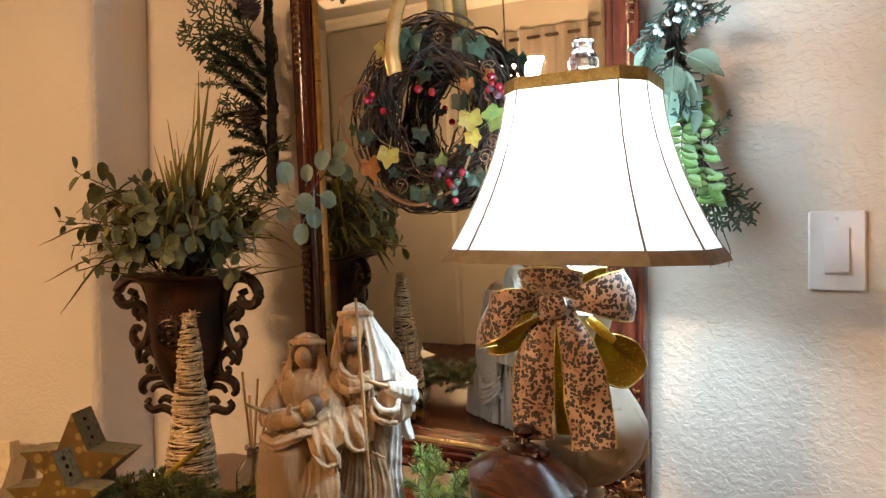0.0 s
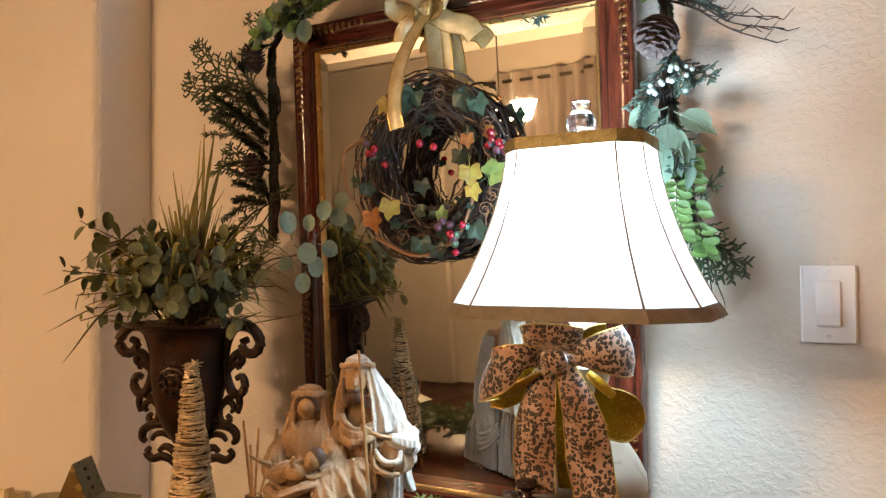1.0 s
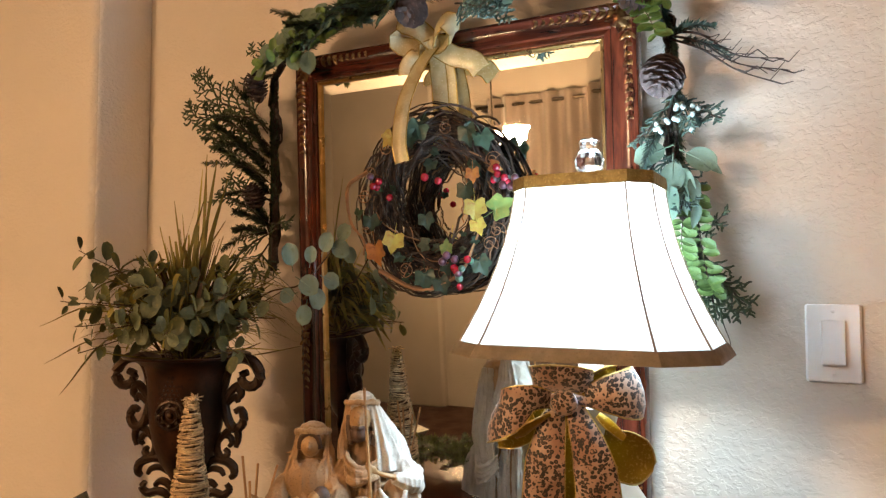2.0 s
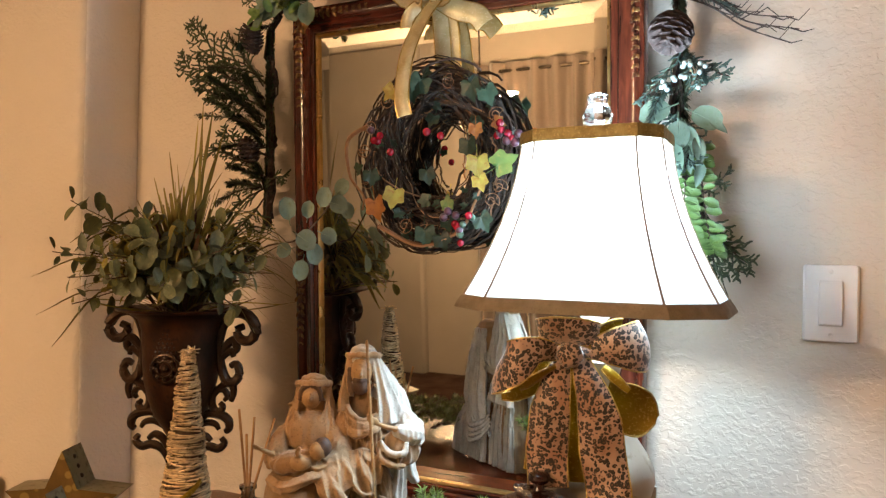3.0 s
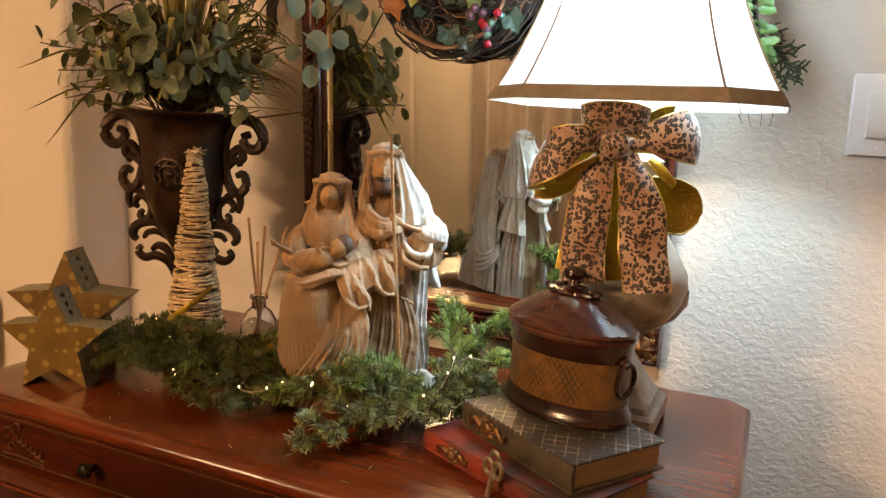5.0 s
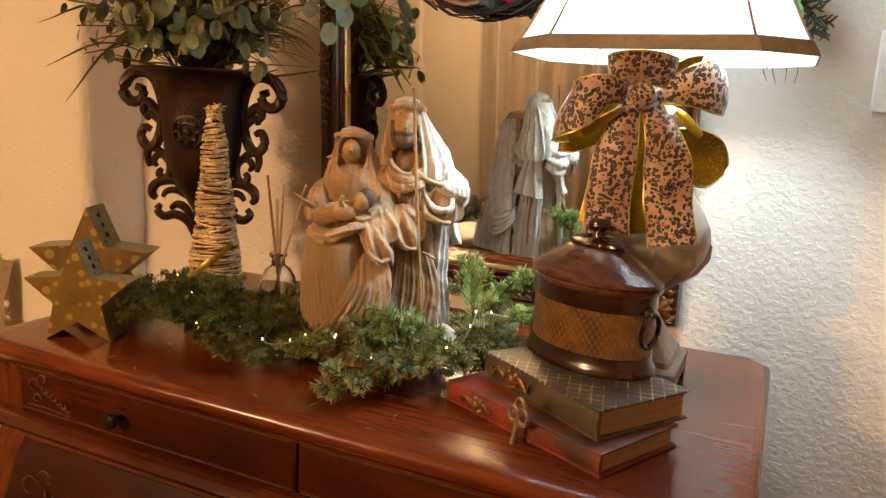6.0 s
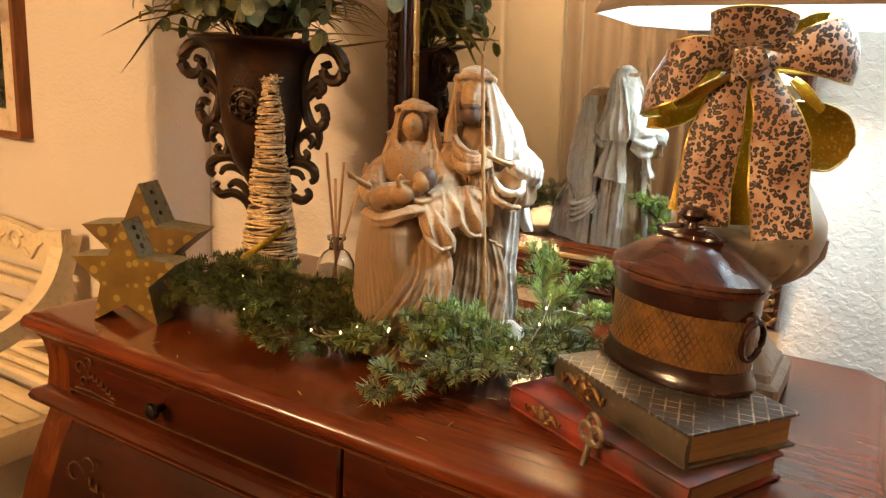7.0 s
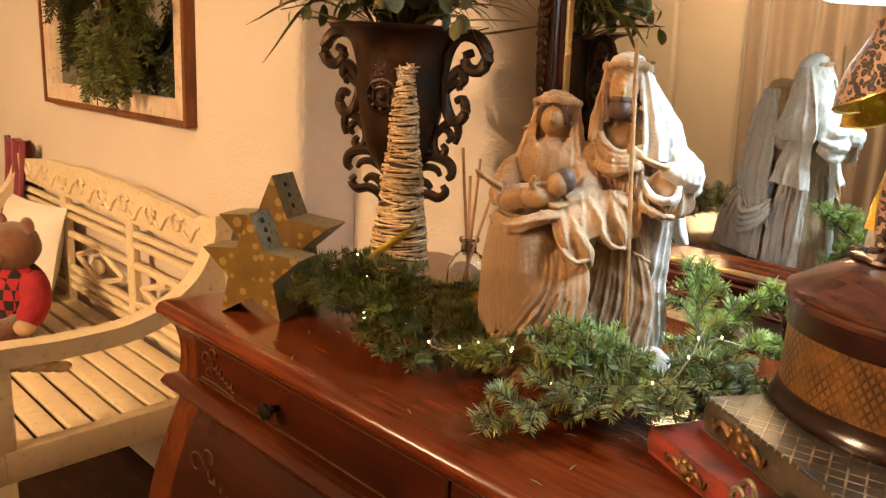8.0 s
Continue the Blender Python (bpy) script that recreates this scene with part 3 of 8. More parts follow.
def leaf_mesh(name, material, length, width, shape="round", bend=0.2, cup=0.15):
    """One leaf along x, with a folded midrib, a bend and a short stalk."""
    b, n = Build(), 7
    rows = []
    if shape == "lobed":
        half = [(0, 1.0), (13, 0.80), (29, 0.64), (43, 0.74), (56, 0.80), (70, 0.64), (90, 0.56), (112, 0.60), (128, 0.48), (155, 0.20), (180, 0.05)]
        ring = [(a, r) for a, r in half] + [(-a, r) for a, r in reversed(half[1:-1])]
        for k in (0.0, 0.35, 0.7, 1.0):
            row = []
            for a, r in ring:
                x, y = k * r * math.cos(radians(a)) * length * 0.72 + 0.28 * length, k * r * math.sin(radians(a)) * width * 0.72
                row.append((x, y, cup * abs(y) * 0.6 - bend * length * (x / length) ** 2 + 0.03 * length * math.sin(0.11 * a) * k))
            rows.append(row)
        b.grid(rows, True)
        b.tube([(-0.3 * length, 0, 0.05 * length), (0, 0, 0.01 * length), (0.28 * length, 0, 0)], 0.0006, 4)
        return b.mesh(name, material)
    for i in range(n + 1):
        t = i / n
        if shape == "round":
            w = math.sqrt(max(0.0, 1 - (2 * t - 1) ** 2)) * (0.92 + 0.15 * t)
        else:
            w = math.sin(math.pi * t ** 0.75) ** 0.8
        w = max(w, 0.02) * width / 2
        x, z = t * length, -bend * length * t * t
        rows.append([(x, -w, z + cup * w), (x, -w * 0.5, z - cup * w * 0.1), (x, 0, z - cup * w * 0.5), (x, w * 0.5, z - cup * w * 0.1), (x, w, z + cup * w)])
    b.grid(rows)
    b.tube([(-0.25 * length, 0, 0.02 * length), (0, 0, 0), (0.6 * length, 0, -0.36 * bend * length - 0.03 * width)], [0.02 * width + 0.0004, 0.03 * width, 0.003 * width], 4)
    return b.mesh(name, material)


def needles(b, path, length, count, r=0.0005, mat=0, flat=0.35, tip=0.6, stem_mat=1, stem_r=0.0016, droop=0.0):
    """A fir twig: a stem with single needles round it."""
    pts = spline(path, 9)
    b.tube(pts, [stem_r * (1 - 0.6 * i / 8) for i in range(9)], 5, stem_mat)
    for i in range(count):
        u = (i + R.random()) / count * 7.98
        k = int(u)
        p = pts[k].lerp(pts[k + 1], u - k)
        d = (pts[k + 1] - pts[k]).normalized()
        s = d.cross(Vector((0, 0, 1)))
        s = s.normalized() if s.length > 1e-3 else Vector((1, 0, 0))
        w = s.cross(d)
        a = R.choice((0, math.pi)) + R.gauss(0, 0.75)
        out = math.cos(a) * s + (math.sin(a) * (flat + 0.45) + 0.18) * w
        way = (tip * d + out.normalized() * R.uniform(0.8, 1.1)).normalized()
        ln = length * R.uniform(0.7, 1.1) * (1 - 0.4 * (u / 8) ** 3)
        side = way.cross(w)
        side = (side.normalized() if side.length > 1e-3 else s) * r * 1.5
        e = p + way * ln + Vector((0, 0, -droop * ln))
        mid = p + way * ln * 0.55 + w * 0.0004
        b.add([p - side * 0.5, p + side * 0.5, mid + side, e, mid - side], [(0, 1, 2, 4), (4, 2, 3)], mat)
    return b


def cedar(b, root, way, length, plane, mat=0, stem_mat=1, depth=0, width=0.40):
    """A flat, branching cedar spray of scaly twigs."""
    way, side = Vector(way).normalized(), Vector(plane).normalized()
    pts = [Vector(root) + way * length * t + side * length * 0.12 * math.sin(2.2 * t) * R.uniform(-1, 1) + rv(0.02 * length) for t in (0, 0.3, 0.6, 0.85, 1)]
    r0 = 0.0020 if depth == 0 else 0.0021
    b.tube(pts, [r0 * (1 - 0.45 * i / 4) for i in range(5)], 4, stem_mat if depth == 0 else mat)
    if depth >= 2:
        return b
    n = max(4, int(length / (0.012 if depth == 0 else 0.008)))
    for i in range(n):
        t = 0.12 + 0.86 * i / n
        k = min(3, int(t * 4))
        p = pts[k].lerp(pts[k + 1], t * 4 - k)
        s = side if i % 2 else -side
        d = way * R.uniform(0.75, 1.0) + s * R.uniform(0.7, 1.0) + rv(0.18)
        cedar(b, p, d, length * width * (1.02 - t) * R.uniform(0.7, 1.1) + 0.008, side * 0.6 + way * 0.4 * (-1 if i % 2 else 1), mat, stem_mat, depth + 1, width * 0.85)
    return b


def pinecone(b, place, axis, length, width, mat=0):
    ax = Vector(axis).normalized()
    fr = aim(place, ax)
    b.ball((length * 0.5, 0, 0), length * 0.46, width * 0.28, width * 0.28, 10, 6, mat, fr)
    n = 64
    for i in range(n):
        t = (i + 0.5) / n
        a = i * 2.39996
        rad = width * 0.5 * math.sin(math.pi * (0.12 + 0.80 * t)) ** 0.7
        c, s = math.cos(a), math.sin(a)
        tx = Vector((0, -s, c))
        o = Vector((0, c, s))
        p0 = Vector((t * length * 0.92, 0, 0)) + o * rad * 0.35
        p1 = p0 + o * rad * 0.65 + Vector((length * 0.10, 0, 0))
        w = width * 0.16 * (0.6 + 0.6 * math.sin(math.pi * t))
        th = Vector((length * 0.022, 0, 0))
        b.add([p0 - tx * w * 0.5, p0 + tx * w * 0.5, p1 + tx * w, p1 + o * w * 0.35 + th, p1 - tx * w, p0 - tx * w * 0.5 - th, p0 + tx * w * 0.5 - th, p1 + tx * w - th, p1 + o * w * 0.2 - th, p1 - tx * w - th],
              [(0, 1, 2, 3, 4), (9, 8, 7, 6, 5), (1, 6, 7, 2), (2, 7, 8, 3), (3, 8, 9, 4), (4, 9, 5, 0)], mat, fr)
    return b


def strip(path, wide, thick=0.0008):
    """A ribbon along a path: two skins a little apart (front slot 0, back slot 1) and wired edges (slot 2)."""
    b, n = Build(), len(path)
    pts = [Vector(p) for p in path]
    fr, bk = [], []
    for i, p in enumerate(pts):
        d = (pts[min(i + 1, n - 1)] - pts[max(i - 1, 0)]).normalized()
        w = Vector(wide[i] if isinstance(wide, list) else wide)
        half = w.length / 2
        w = (w - d * w.dot(d))
        w = w.normalized() * half
        nn = d.cross(w).normalized()
        curl = [(-1, -0.16), (-0.5, 0.04), (0, 0.10), (0.5, 0.04), (1, -0.16)]
        fr.append([p + w * a + nn * (c * half + thick) for a, c in curl])
        bk.append([p + w * a + nn * (c * half - thick) for a, c in curl])
    b.grid([f + list(reversed(k)) for f, k in zip(fr, bk)], True, True)
    for q in range(len(b.f) - 2):
        b.m[q] = 0 if q % 10 in (0, 1, 2, 3) else 1
    edges = [Build().tube([(fr[i][e] + bk[i][e]) / 2 for i in range(n)], 0.0013, 5) for e in (0, 4)]
    return b, edges


def ribbon(name, path, wide, mats, parent, thick=0.0008):
    b, edges = strip(path, wide, thick)
    ob = part(name, b, mats[:2], parent)
    for e in edges:
        part("wired_edge", e, mats[2], ob)
    return ob

# ---- the setting ----
WY, PY, RX, CEIL = 1.30, 1.148, -1.432, 2.75
BACK, EAST, WEST = -2.85, 1.4, -4.6


def block(name, x0, x1, y0, y1, z0, z1, mat, label, category, m=None):
    return solid(name, Build().box(x0, x1, y0, y1, z0, z1), mat, label, category, "structure")


block("floor", WEST, EAST, BACK, WY + 0.15, -0.1, 0.0, M["floor"], "dark stained wooden floor of the room", "floor")
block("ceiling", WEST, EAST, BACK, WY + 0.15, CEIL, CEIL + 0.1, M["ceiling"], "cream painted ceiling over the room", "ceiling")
block("wall_north", RX, EAST, WY, WY + 0.15, 0, CEIL, M["wall"], "cream stucco wall with knockdown texture behind the chest", "wall")
# unseen closing wall, set near so that it bounces light onto the return
block("wall_east", EAST, EAST + 0.12, BACK, WY + 0.15, 0, CEIL, M["wall"], "plain cream stucco side wall, unseen, set close to bounce light", "wall")
block("wall_west", WEST - 0.12, WEST, BACK, WY + 0.15, 0, CEIL, M["room_back_dim"], "plain stucco end wall of the room, coloured dim for low light", "wall")
block("wall_south", WEST, EAST, BACK - 0.12, BACK, 0, CEIL, M["room_back_dim"], "plain stucco wall behind the curtains, coloured dim for low light", "wall")

# the wall beside the chest stands forward, with a rounded corner
wb = Build()
RAD = 0.022
outline = [(WEST, PY)]
outline += [(RX - RAD + RAD * math.sin(a), PY + RAD - RAD * math.cos(a)) for a in [radians(q) for q in range(0, 91, 15)]]
outline += [(RX, WY + 0.15), (WEST, WY + 0.15)]
wb.grid([[(x, y, z) for x, y in outline] for z in (0, 0.5, 1.0, 1.5, 2.0, 2.5, CEIL)], True, True)
# the return face takes the paler stucco that carries the lamplight
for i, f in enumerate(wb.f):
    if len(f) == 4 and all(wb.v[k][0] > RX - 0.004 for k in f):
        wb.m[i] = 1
solid("wall_northwest", wb, [M["wall"], M["return_lit"]], "warm-lit cream stucco wall with a rounded outer corner", "wall", "structure")

crown = [(0, 0), (0.0, -0.10), (0.012, -0.10), (0.02, -0.075), (0.045, -0.05), (0.075, -0.025), (0.08, 0)]
cb = Build()
cb.grid([[(x, BACK + y, CEIL + z) for y, z in crown] for x in (WEST, EAST)], True, True)
solid("crown_trim", cb, M["trim"], "white painted crown moulding under the ceiling", "moulding", "structure")
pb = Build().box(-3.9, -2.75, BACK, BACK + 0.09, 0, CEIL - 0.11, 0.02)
solid("wall_pier", pb, M["room_back_dim"], "shallow plaster pier beside the curtained window, coloured dim for low light", "wall", "structure")


# ---- bombe chest ----
CX, TOP = -0.605, 0.90
chest = thing("bombe_chest", "cherry-red bombe chest of drawers with painted gold scrolls", "chest of drawers", pose(CX, 1.25, 0))
HALF = 0.512
FRONT = 0.687 - 1.25


def bulge(z):
    """How far the chest's lower front stands out, by height."""
    t = (0.785 - z) / 0.785
    return 0.055 * math.sin(math.pi * min(1, t * 1.5)) + (0.02 if t > 0.9 else 0) - 0.045 * max(0, t - 0.66) / 0.34


def slab(b, half, front, back, rows, cut=0.022):
    """A slab with clipped corners and a moulded edge: rows of (inset, z)."""
    rings = []
    for i, z in rows:
        x, yf, yb, c, e = half - i, front + i, back - i * 0.3, cut, 0.005
        rings.append([(-x + e, yf, z), (x - e, yf, z), (x, yf + e, z), (x, yb - c, z), (x - c, yb, z), (-x + c, yb, z), (-x, yb - c, z), (-x, yf + e, z)])
    return b.grid(rings, True, True)


tb = slab(Build(), HALF, FRONT, -0.028, [(0.014, 0.868), (0.012, 0.874), (0.004, 0.877), (0.0, 0.883), (0.0, 0.890), (0.003, 0.896), (0.008, 0.899), (0.012, 0.900), (0.03, 0.9)])
part("chest_top", tb, M["cherry"], chest, "polished cherry top with a rounded edge")
fb = Build().box(-HALF + 0.032, HALF - 0.032, FRONT + 0.034, -0.035, 0.79, 0.8685)
part("upper_case", fb, M["cherry_v"], chest)
for sx in (-1, 1):
    sb = Build()
    rows = []
    for i in range(9):
        z = 0.79 + 0.0785 * i / 8
        o = 0.014 * (1 - i / 8) ** 2 * 0.4 + 0.010 * (i / 8) ** 3
        x0, x1 = sorted((sx * (HALF - 0.075), sx * (HALF - 0.026 + o)))
        rows.append([(x0, FRONT + 0.028 - o, z), (x1, FRONT + 0.028 - o, z), (x1, FRONT + 0.09, z), (x0, FRONT + 0.09, z)])
    sb.grid(rows, True, True)
    part("corner_stile", sb, M["cherry_v"], chest)
wbm = slab(Build(), HALF - 0.002, FRONT + 0.002, -0.032, [(0.03, 0.766), (0.012, 0.770), (0.002, 0.776), (0.0, 0.782), (0.004, 0.789), (0.016, 0.793), (0.022, 0.797), (0.034, 0.798)])
part("waist_moulding", wbm, M["moulding"], chest)


def scroll(b, x, z, s, turns, flip, y, mat=0, r=0.0009):
    """A flat painted curl in x and z."""
    pts = []
    for i in range(22):
        t = i / 21
        a = t * turns * 2 * math.pi
        rr = s * (1 - 0.85 * t)
        pts.append((x + flip * rr * math.cos(a), y, z + rr * math.sin(a)))
    return b.tube(pts, [r * (0.5 + math.sin(math.pi * min(1, 0.1 + i / 21))) for i in range(22)], 5, mat, flat=1.0)


def gold_decor(b, x, z, y, flip, s):
    scroll(b, x, z, 0.014 * s, 0.9, flip, y)
    scroll(b, x + flip * 0.02 * s, z + 0.012 * s, 0.010 * s, 0.8, -flip, y)
    scroll(b, x + flip * 0.006 * s, z - 0.018 * s, 0.011 * s, 0.8, flip, y)
    for k in range(6):
        lx, lz = x + flip * (0.022 + 0.009 * k) * s, z - (0.006 + 0.0035 * k) * s
        b.ball((lx, y, lz), 0.0048 * s, 0.0006, 0.0016 * s, 8, 4)
        b.ball((lx - flip * 0.004 * s, y, lz + 0.006 * s), 0.0016 * s, 0.0006, 0.0042 * s, 8, 4)
    b.tube([(x - flip * 0.012 * s, y, z - 0.028 * s), (x + flip * 0.02 * s, y, z - 0.026 * s), (x + flip * 0.07 * s, y, z - 0.03 * s)], 0.0012, 4)


def knob(parent, x, y, z):
    kb = Build().lathe([(0.004, 0), (0.005, 0.004), (0.0045, 0.009), (0.009, 0.013), (0.0105, 0.017), (0.009, 0.021), (0.004, 0.0235)], 20, fn=lambda a, r, zz: r * (1 + 0.06 * math.cos(9 * a) * (zz > 0.011)))
    part("knob", kb, M["dark_metal"], parent, "dark bronze fluted knob", pose(x, y, z, 90, 0, 0))


YF = FRONT + 0.022
for i, (x0, x1) in enumerate(((-HALF + 0.073, 0.030), (0.034, HALF - 0.073))):
    db = Build().box(x0, x1, YF, YF + 0.02, 0.8005, 0.8655, 0.003)
    drawer = part("drawer", db, M["drawer"], chest, "dark cherry drawer with thin gold lines, darkened further for shade")
    for z in (0.8035, 0.8625):
        lb = Build().box(x0 + 0.006, x1 - 0.006, YF - 0.0012, YF + 0.001, z - 0.0009, z + 0.0009)
        part("gold_line", lb, M["gold_paint"], drawer)
    knob(drawer, (-0.243, 0.262)[i], YF, 0.831)
    gb = Build()
    fl = (1, -1)[i]
    gold_decor(gb, (x0 + 0.03, x1 - 0.03)[i], 0.838, YF - 0.0012, fl, 1.0)
    part("painted_scroll", gb, M["gold_paint"], drawer)
# the swelling lower case
rows = []
for i in range(25):
    z = 0.768 - 0.70 * i / 24
    o = bulge(z)
    rows.append([(-HALF + 0.03 - o * 0.6, FRONT + 0.03 - o, z), (HALF - 0.03 + o * 0.6, FRONT + 0.03 - o, z), (HALF - 0.03 + o * 0.6, -0.035, z), (-HALF + 0.03 - o * 0.6, -0.035, z)])
part("lower_case", Build().grid(rows, True, True), M["cherry_v"], chest)
for z1, z0 in ((0.758, 0.545), (0.538, 0.325), (0.318, 0.105)):
    rows, rows2 = [], []
    for i in range(9):
        z = z1 + (z0 - z1) * i / 8
        o = bulge(z) + 0.005 - 0.003 * (i in (0, 8))
        rows.append([(-HALF + 0.085 - o * 0.4, FRONT + 0.03 - o, z), (HALF - 0.085 + o * 0.4, FRONT + 0.03 - o, z), (HALF - 0.085 + o * 0.4, FRONT + 0.06 - o, z), (-HALF + 0.085 - o * 0.4, FRONT + 0.06 - o, z)])
    lower = part("lower_drawer", Build().grid(rows, True, True), M["lower_drawer"], chest, "dark bowed drawer painted with gold scrolls, darkened further for shade")
    for sx in (-1, 1):
        gb = Build()
        zc = (z0 + z1) / 2 + 0.05
        gold_decor(gb, sx * (HALF - 0.12), zc, FRONT + 0.0215 - bulge(zc), -sx, 1.7)
        part("painted_scroll", gb, M["gold_paint"], lower)
    knob(lower, -0.24, FRONT + 0.026 - bulge((z0 + z1) / 2), (z0 + z1) / 2)
    knob(lower, 0.24, FRONT + 0.026 - bulge((z0 + z1) / 2), (z0 + z1) / 2)
for sx in (-1, 1):
    for y in (FRONT + 0.07, -0.08):
        lb = Build().grid([[(sx * (HALF - 0.06) + dx * s, y + dy * s, z) for dx, dy in ((-1, -1), (1, -1), (1, 1), (-1, 1))] for s, z in ((0.03, 0.0), (0.034, 0.01), (0.022, 0.04), (0.03, 0.085))], True, True)
        part("leg", lb, M["cherry_v"], chest)


# ---- mirror ----
MW, MH, RW = 0.686, 0.957, 0.062
mirror = thing("wall_mirror", "tall mahogany mirror with antique gold carved corners", "mirror", pose(-0.581, 1.272, 0.913, 3.0, 0, 0))
PROFILE = [(0.0, 0.022), (0.0, 0.006), (0.003, -0.001), (0.008, -0.003), (0.013, 0.001), (0.019, 0.003), (0.027, 0.001), (0.036, -0.004), (0.041, -0.005), (0.044, -0.001), (0.049, -0.004), (0.054, -0.004), (0.056, 0.0), (0.056, 0.014), (0.03, 0.022)]
LIP = [(0.0562, -0.001), (0.058, -0.002), (0.061, 0.001), (0.062, 0.010), (0.0562, 0.010)]


def rails(prof, name, mat_v, mat_h, label):
    for side in range(4):
        b = Build()
        w, h = MW / 2, MH

        def corner(sx, sz, i, y):
            return (sx * (w - i), y, (h - i) if sz else i)
        ends = (((-1, 0), (-1, 1)), ((-1, 1), (1, 1)), ((1, 1), (1, 0)), ((1, 0), (-1, 0)))[side]
        b.grid([[corner(*e, i, y) for i, y in prof] for e in ends], True, True)
        part(name, b, mat_v if side % 2 == 0 else mat_h, mirror, label)


rails(PROFILE, "frame_rail", M["mahogany"], M["mahogany_h"], "")
rails(LIP, "gold_lip", M["gold_lip"], M["gold_lip"], "thin gold inner edge")
gx, gz = MW / 2 - 0.0615, 0.0615
gl = Build()
bev = 0.022
o = [(-gx, 0.006, gz), (gx, 0.006, gz), (gx, 0.006, MH - gz), (-gx, 0.006, MH - gz)]
n_ = [(-gx + bev, 0.0045, gz + bev), (gx - bev, 0.0045, gz + bev), (gx - bev, 0.0045, MH - gz - bev), (-gx + bev, 0.0045, MH - gz - bev)]
bk = [(x, 0.012, z) for x, y, z in o]
gl.add(o + n_ + bk, [(4, 5, 6, 7), (0, 1, 5, 4), (1, 2, 6, 5), (2, 3, 7, 6), (3, 0, 4, 7), (8, 11, 10, 9), (0, 8, 9, 1), (1, 9, 10, 2), (2, 10, 11, 3), (3, 11, 8, 0)])
part("mirror_glass", gl, M["mirror"], mirror, "bevelled silver mirror glass", smooth=False)


def carving(b, cx, cz, dx, dz, length, seed, y=0.002):
    """Leafy carved relief along a rail, from a corner outward."""
    rr = random.Random(seed)
    n = int(length / 0.014)
    for k in range(n):
        t = k / n
        x, z = cx + dx * length * t, cz + dz * length * t
        s = 0.0100 * (1 - 0.6 * t) * rr.uniform(0.75, 1.2)
        px, pz = -dz, dx
        for q in (-1, 1):
            ox, oz = x + q * px * s * 0.7, z + q * pz * s * 0.7
            ang = math.atan2(dz * 0.8 + q * pz * 0.6, dx * 0.8 + q * px * 0.6) + rr.uniform(-0.3, 0.3)
            b.ball((0, 0, 0), s * 1.0, s * 0.26, s * 0.40, 8, 5, m=pose(ox, y - 0.003, oz) @ Matrix.Rotation(-ang, 4, "Y"))
        b.ball((x, y - 0.001, z), s * 0.6, s * 0.22, s * 0.36, 8, 5)


for i, (sx, sz) in enumerate(((-1, 0), (-1, 1), (1, 1), (1, 0))):
    b = Build()
    cx, cz = sx * (MW / 2 - 0.015), (MH - 0.015 if sz else 0.015)
    b.lathe([(0.020, 0), (0.018, 0.006), (0.010, 0.010), (0.004, 0.012)], 20, m=pose(sx * (MW / 2 - 0.030), 0.003, MH - 0.030 if sz else 0.030, 90), fn=lambda a, r, z: r * (1 + 0.22 * math.cos(8 * a)))
    carving(b, cx, cz, -sx, 0, 0.17, i)
    carving(b, cx, cz, 0, -1 if sz else 1, 0.19, i + 9)
    part("corner_carving", b, M["antique_gold"], mirror, "antique gold leafy corner carving", kind="stuff")
for cx, cz, dx, dz in ((-MW / 2 + 0.012, 0.40, 0, 1), (0, 0.018, 1, 0), (-MW / 2 + 0.012, 0.40, 0, -1), (0, 0.018, -1, 0)):
    b = Build()
    carving(b, cx, cz, dx, dz, 0.12, 31)
    part("rail_carving", b, M["antique_gold"], mirror, kind="stuff")
part("back_board", Build().box(-MW / 2 + 0.03, MW / 2 - 0.03, 0.0145, 0.0215, 0.03, MH - 0.03), M["mahogany_h"], mirror)


# ---- light switch ----
switch = thing("light_switch", "white rocker light switch with two screws on the wall", "light switch", pose(0.026, WY, 1.326))
part("switch_plate", Build().box(-0.0375, 0.0375, -0.006, 0.0, -0.0575, 0.0575, 0.003), M["plastic"], switch)
part("switch_frame", Build().box(-0.0165, 0.0165, -0.0085, -0.006, -0.0335, 0.0335, 0.0012), M["plastic"], switch)
rk = Build().grid([[(x, y, z) for x, y in ((-0.0145, 0), (0.0145, 0), (0.0145, f), (-0.0145, f))] for z, f in ((-0.031, -0.0135), (-0.029, -0.0145), (-0.002, -0.0095), (0.029, -0.0105), (0.031, -0.0095))], True, True)
part("rocker", rk, M["plastic"], switch)
for z in (-0.0475, 0.0475):
    part("screw", Build().lathe([(0.0030, 0), (0.0030, 0.001), (0.002, 0.0018)], 12, m=pose(0, -0.006, z, 90)), M["plastic"], switch)


# ---- table lamp ----
LX, LY = -0.266, 1.045
lamp = thing("table_lamp", "stone-coloured urn table lamp with a lit cut-corner bell shade", "lamp", pose(LX, LY, TOP))


def square_rows(b, rows, cut=0.0):
    rings = []
    for h, z in rows:
        c = min(cut, h * 0.3)
        rings.append([(-h + c, -h, z), (h - c, -h, z), (h, -h + c, z), (h, h - c, z), (h - c, h, z), (-h + c, h, z), (-h, h - c, z), (-h, -h + c, z)])
    return b.grid(rings, True, True)


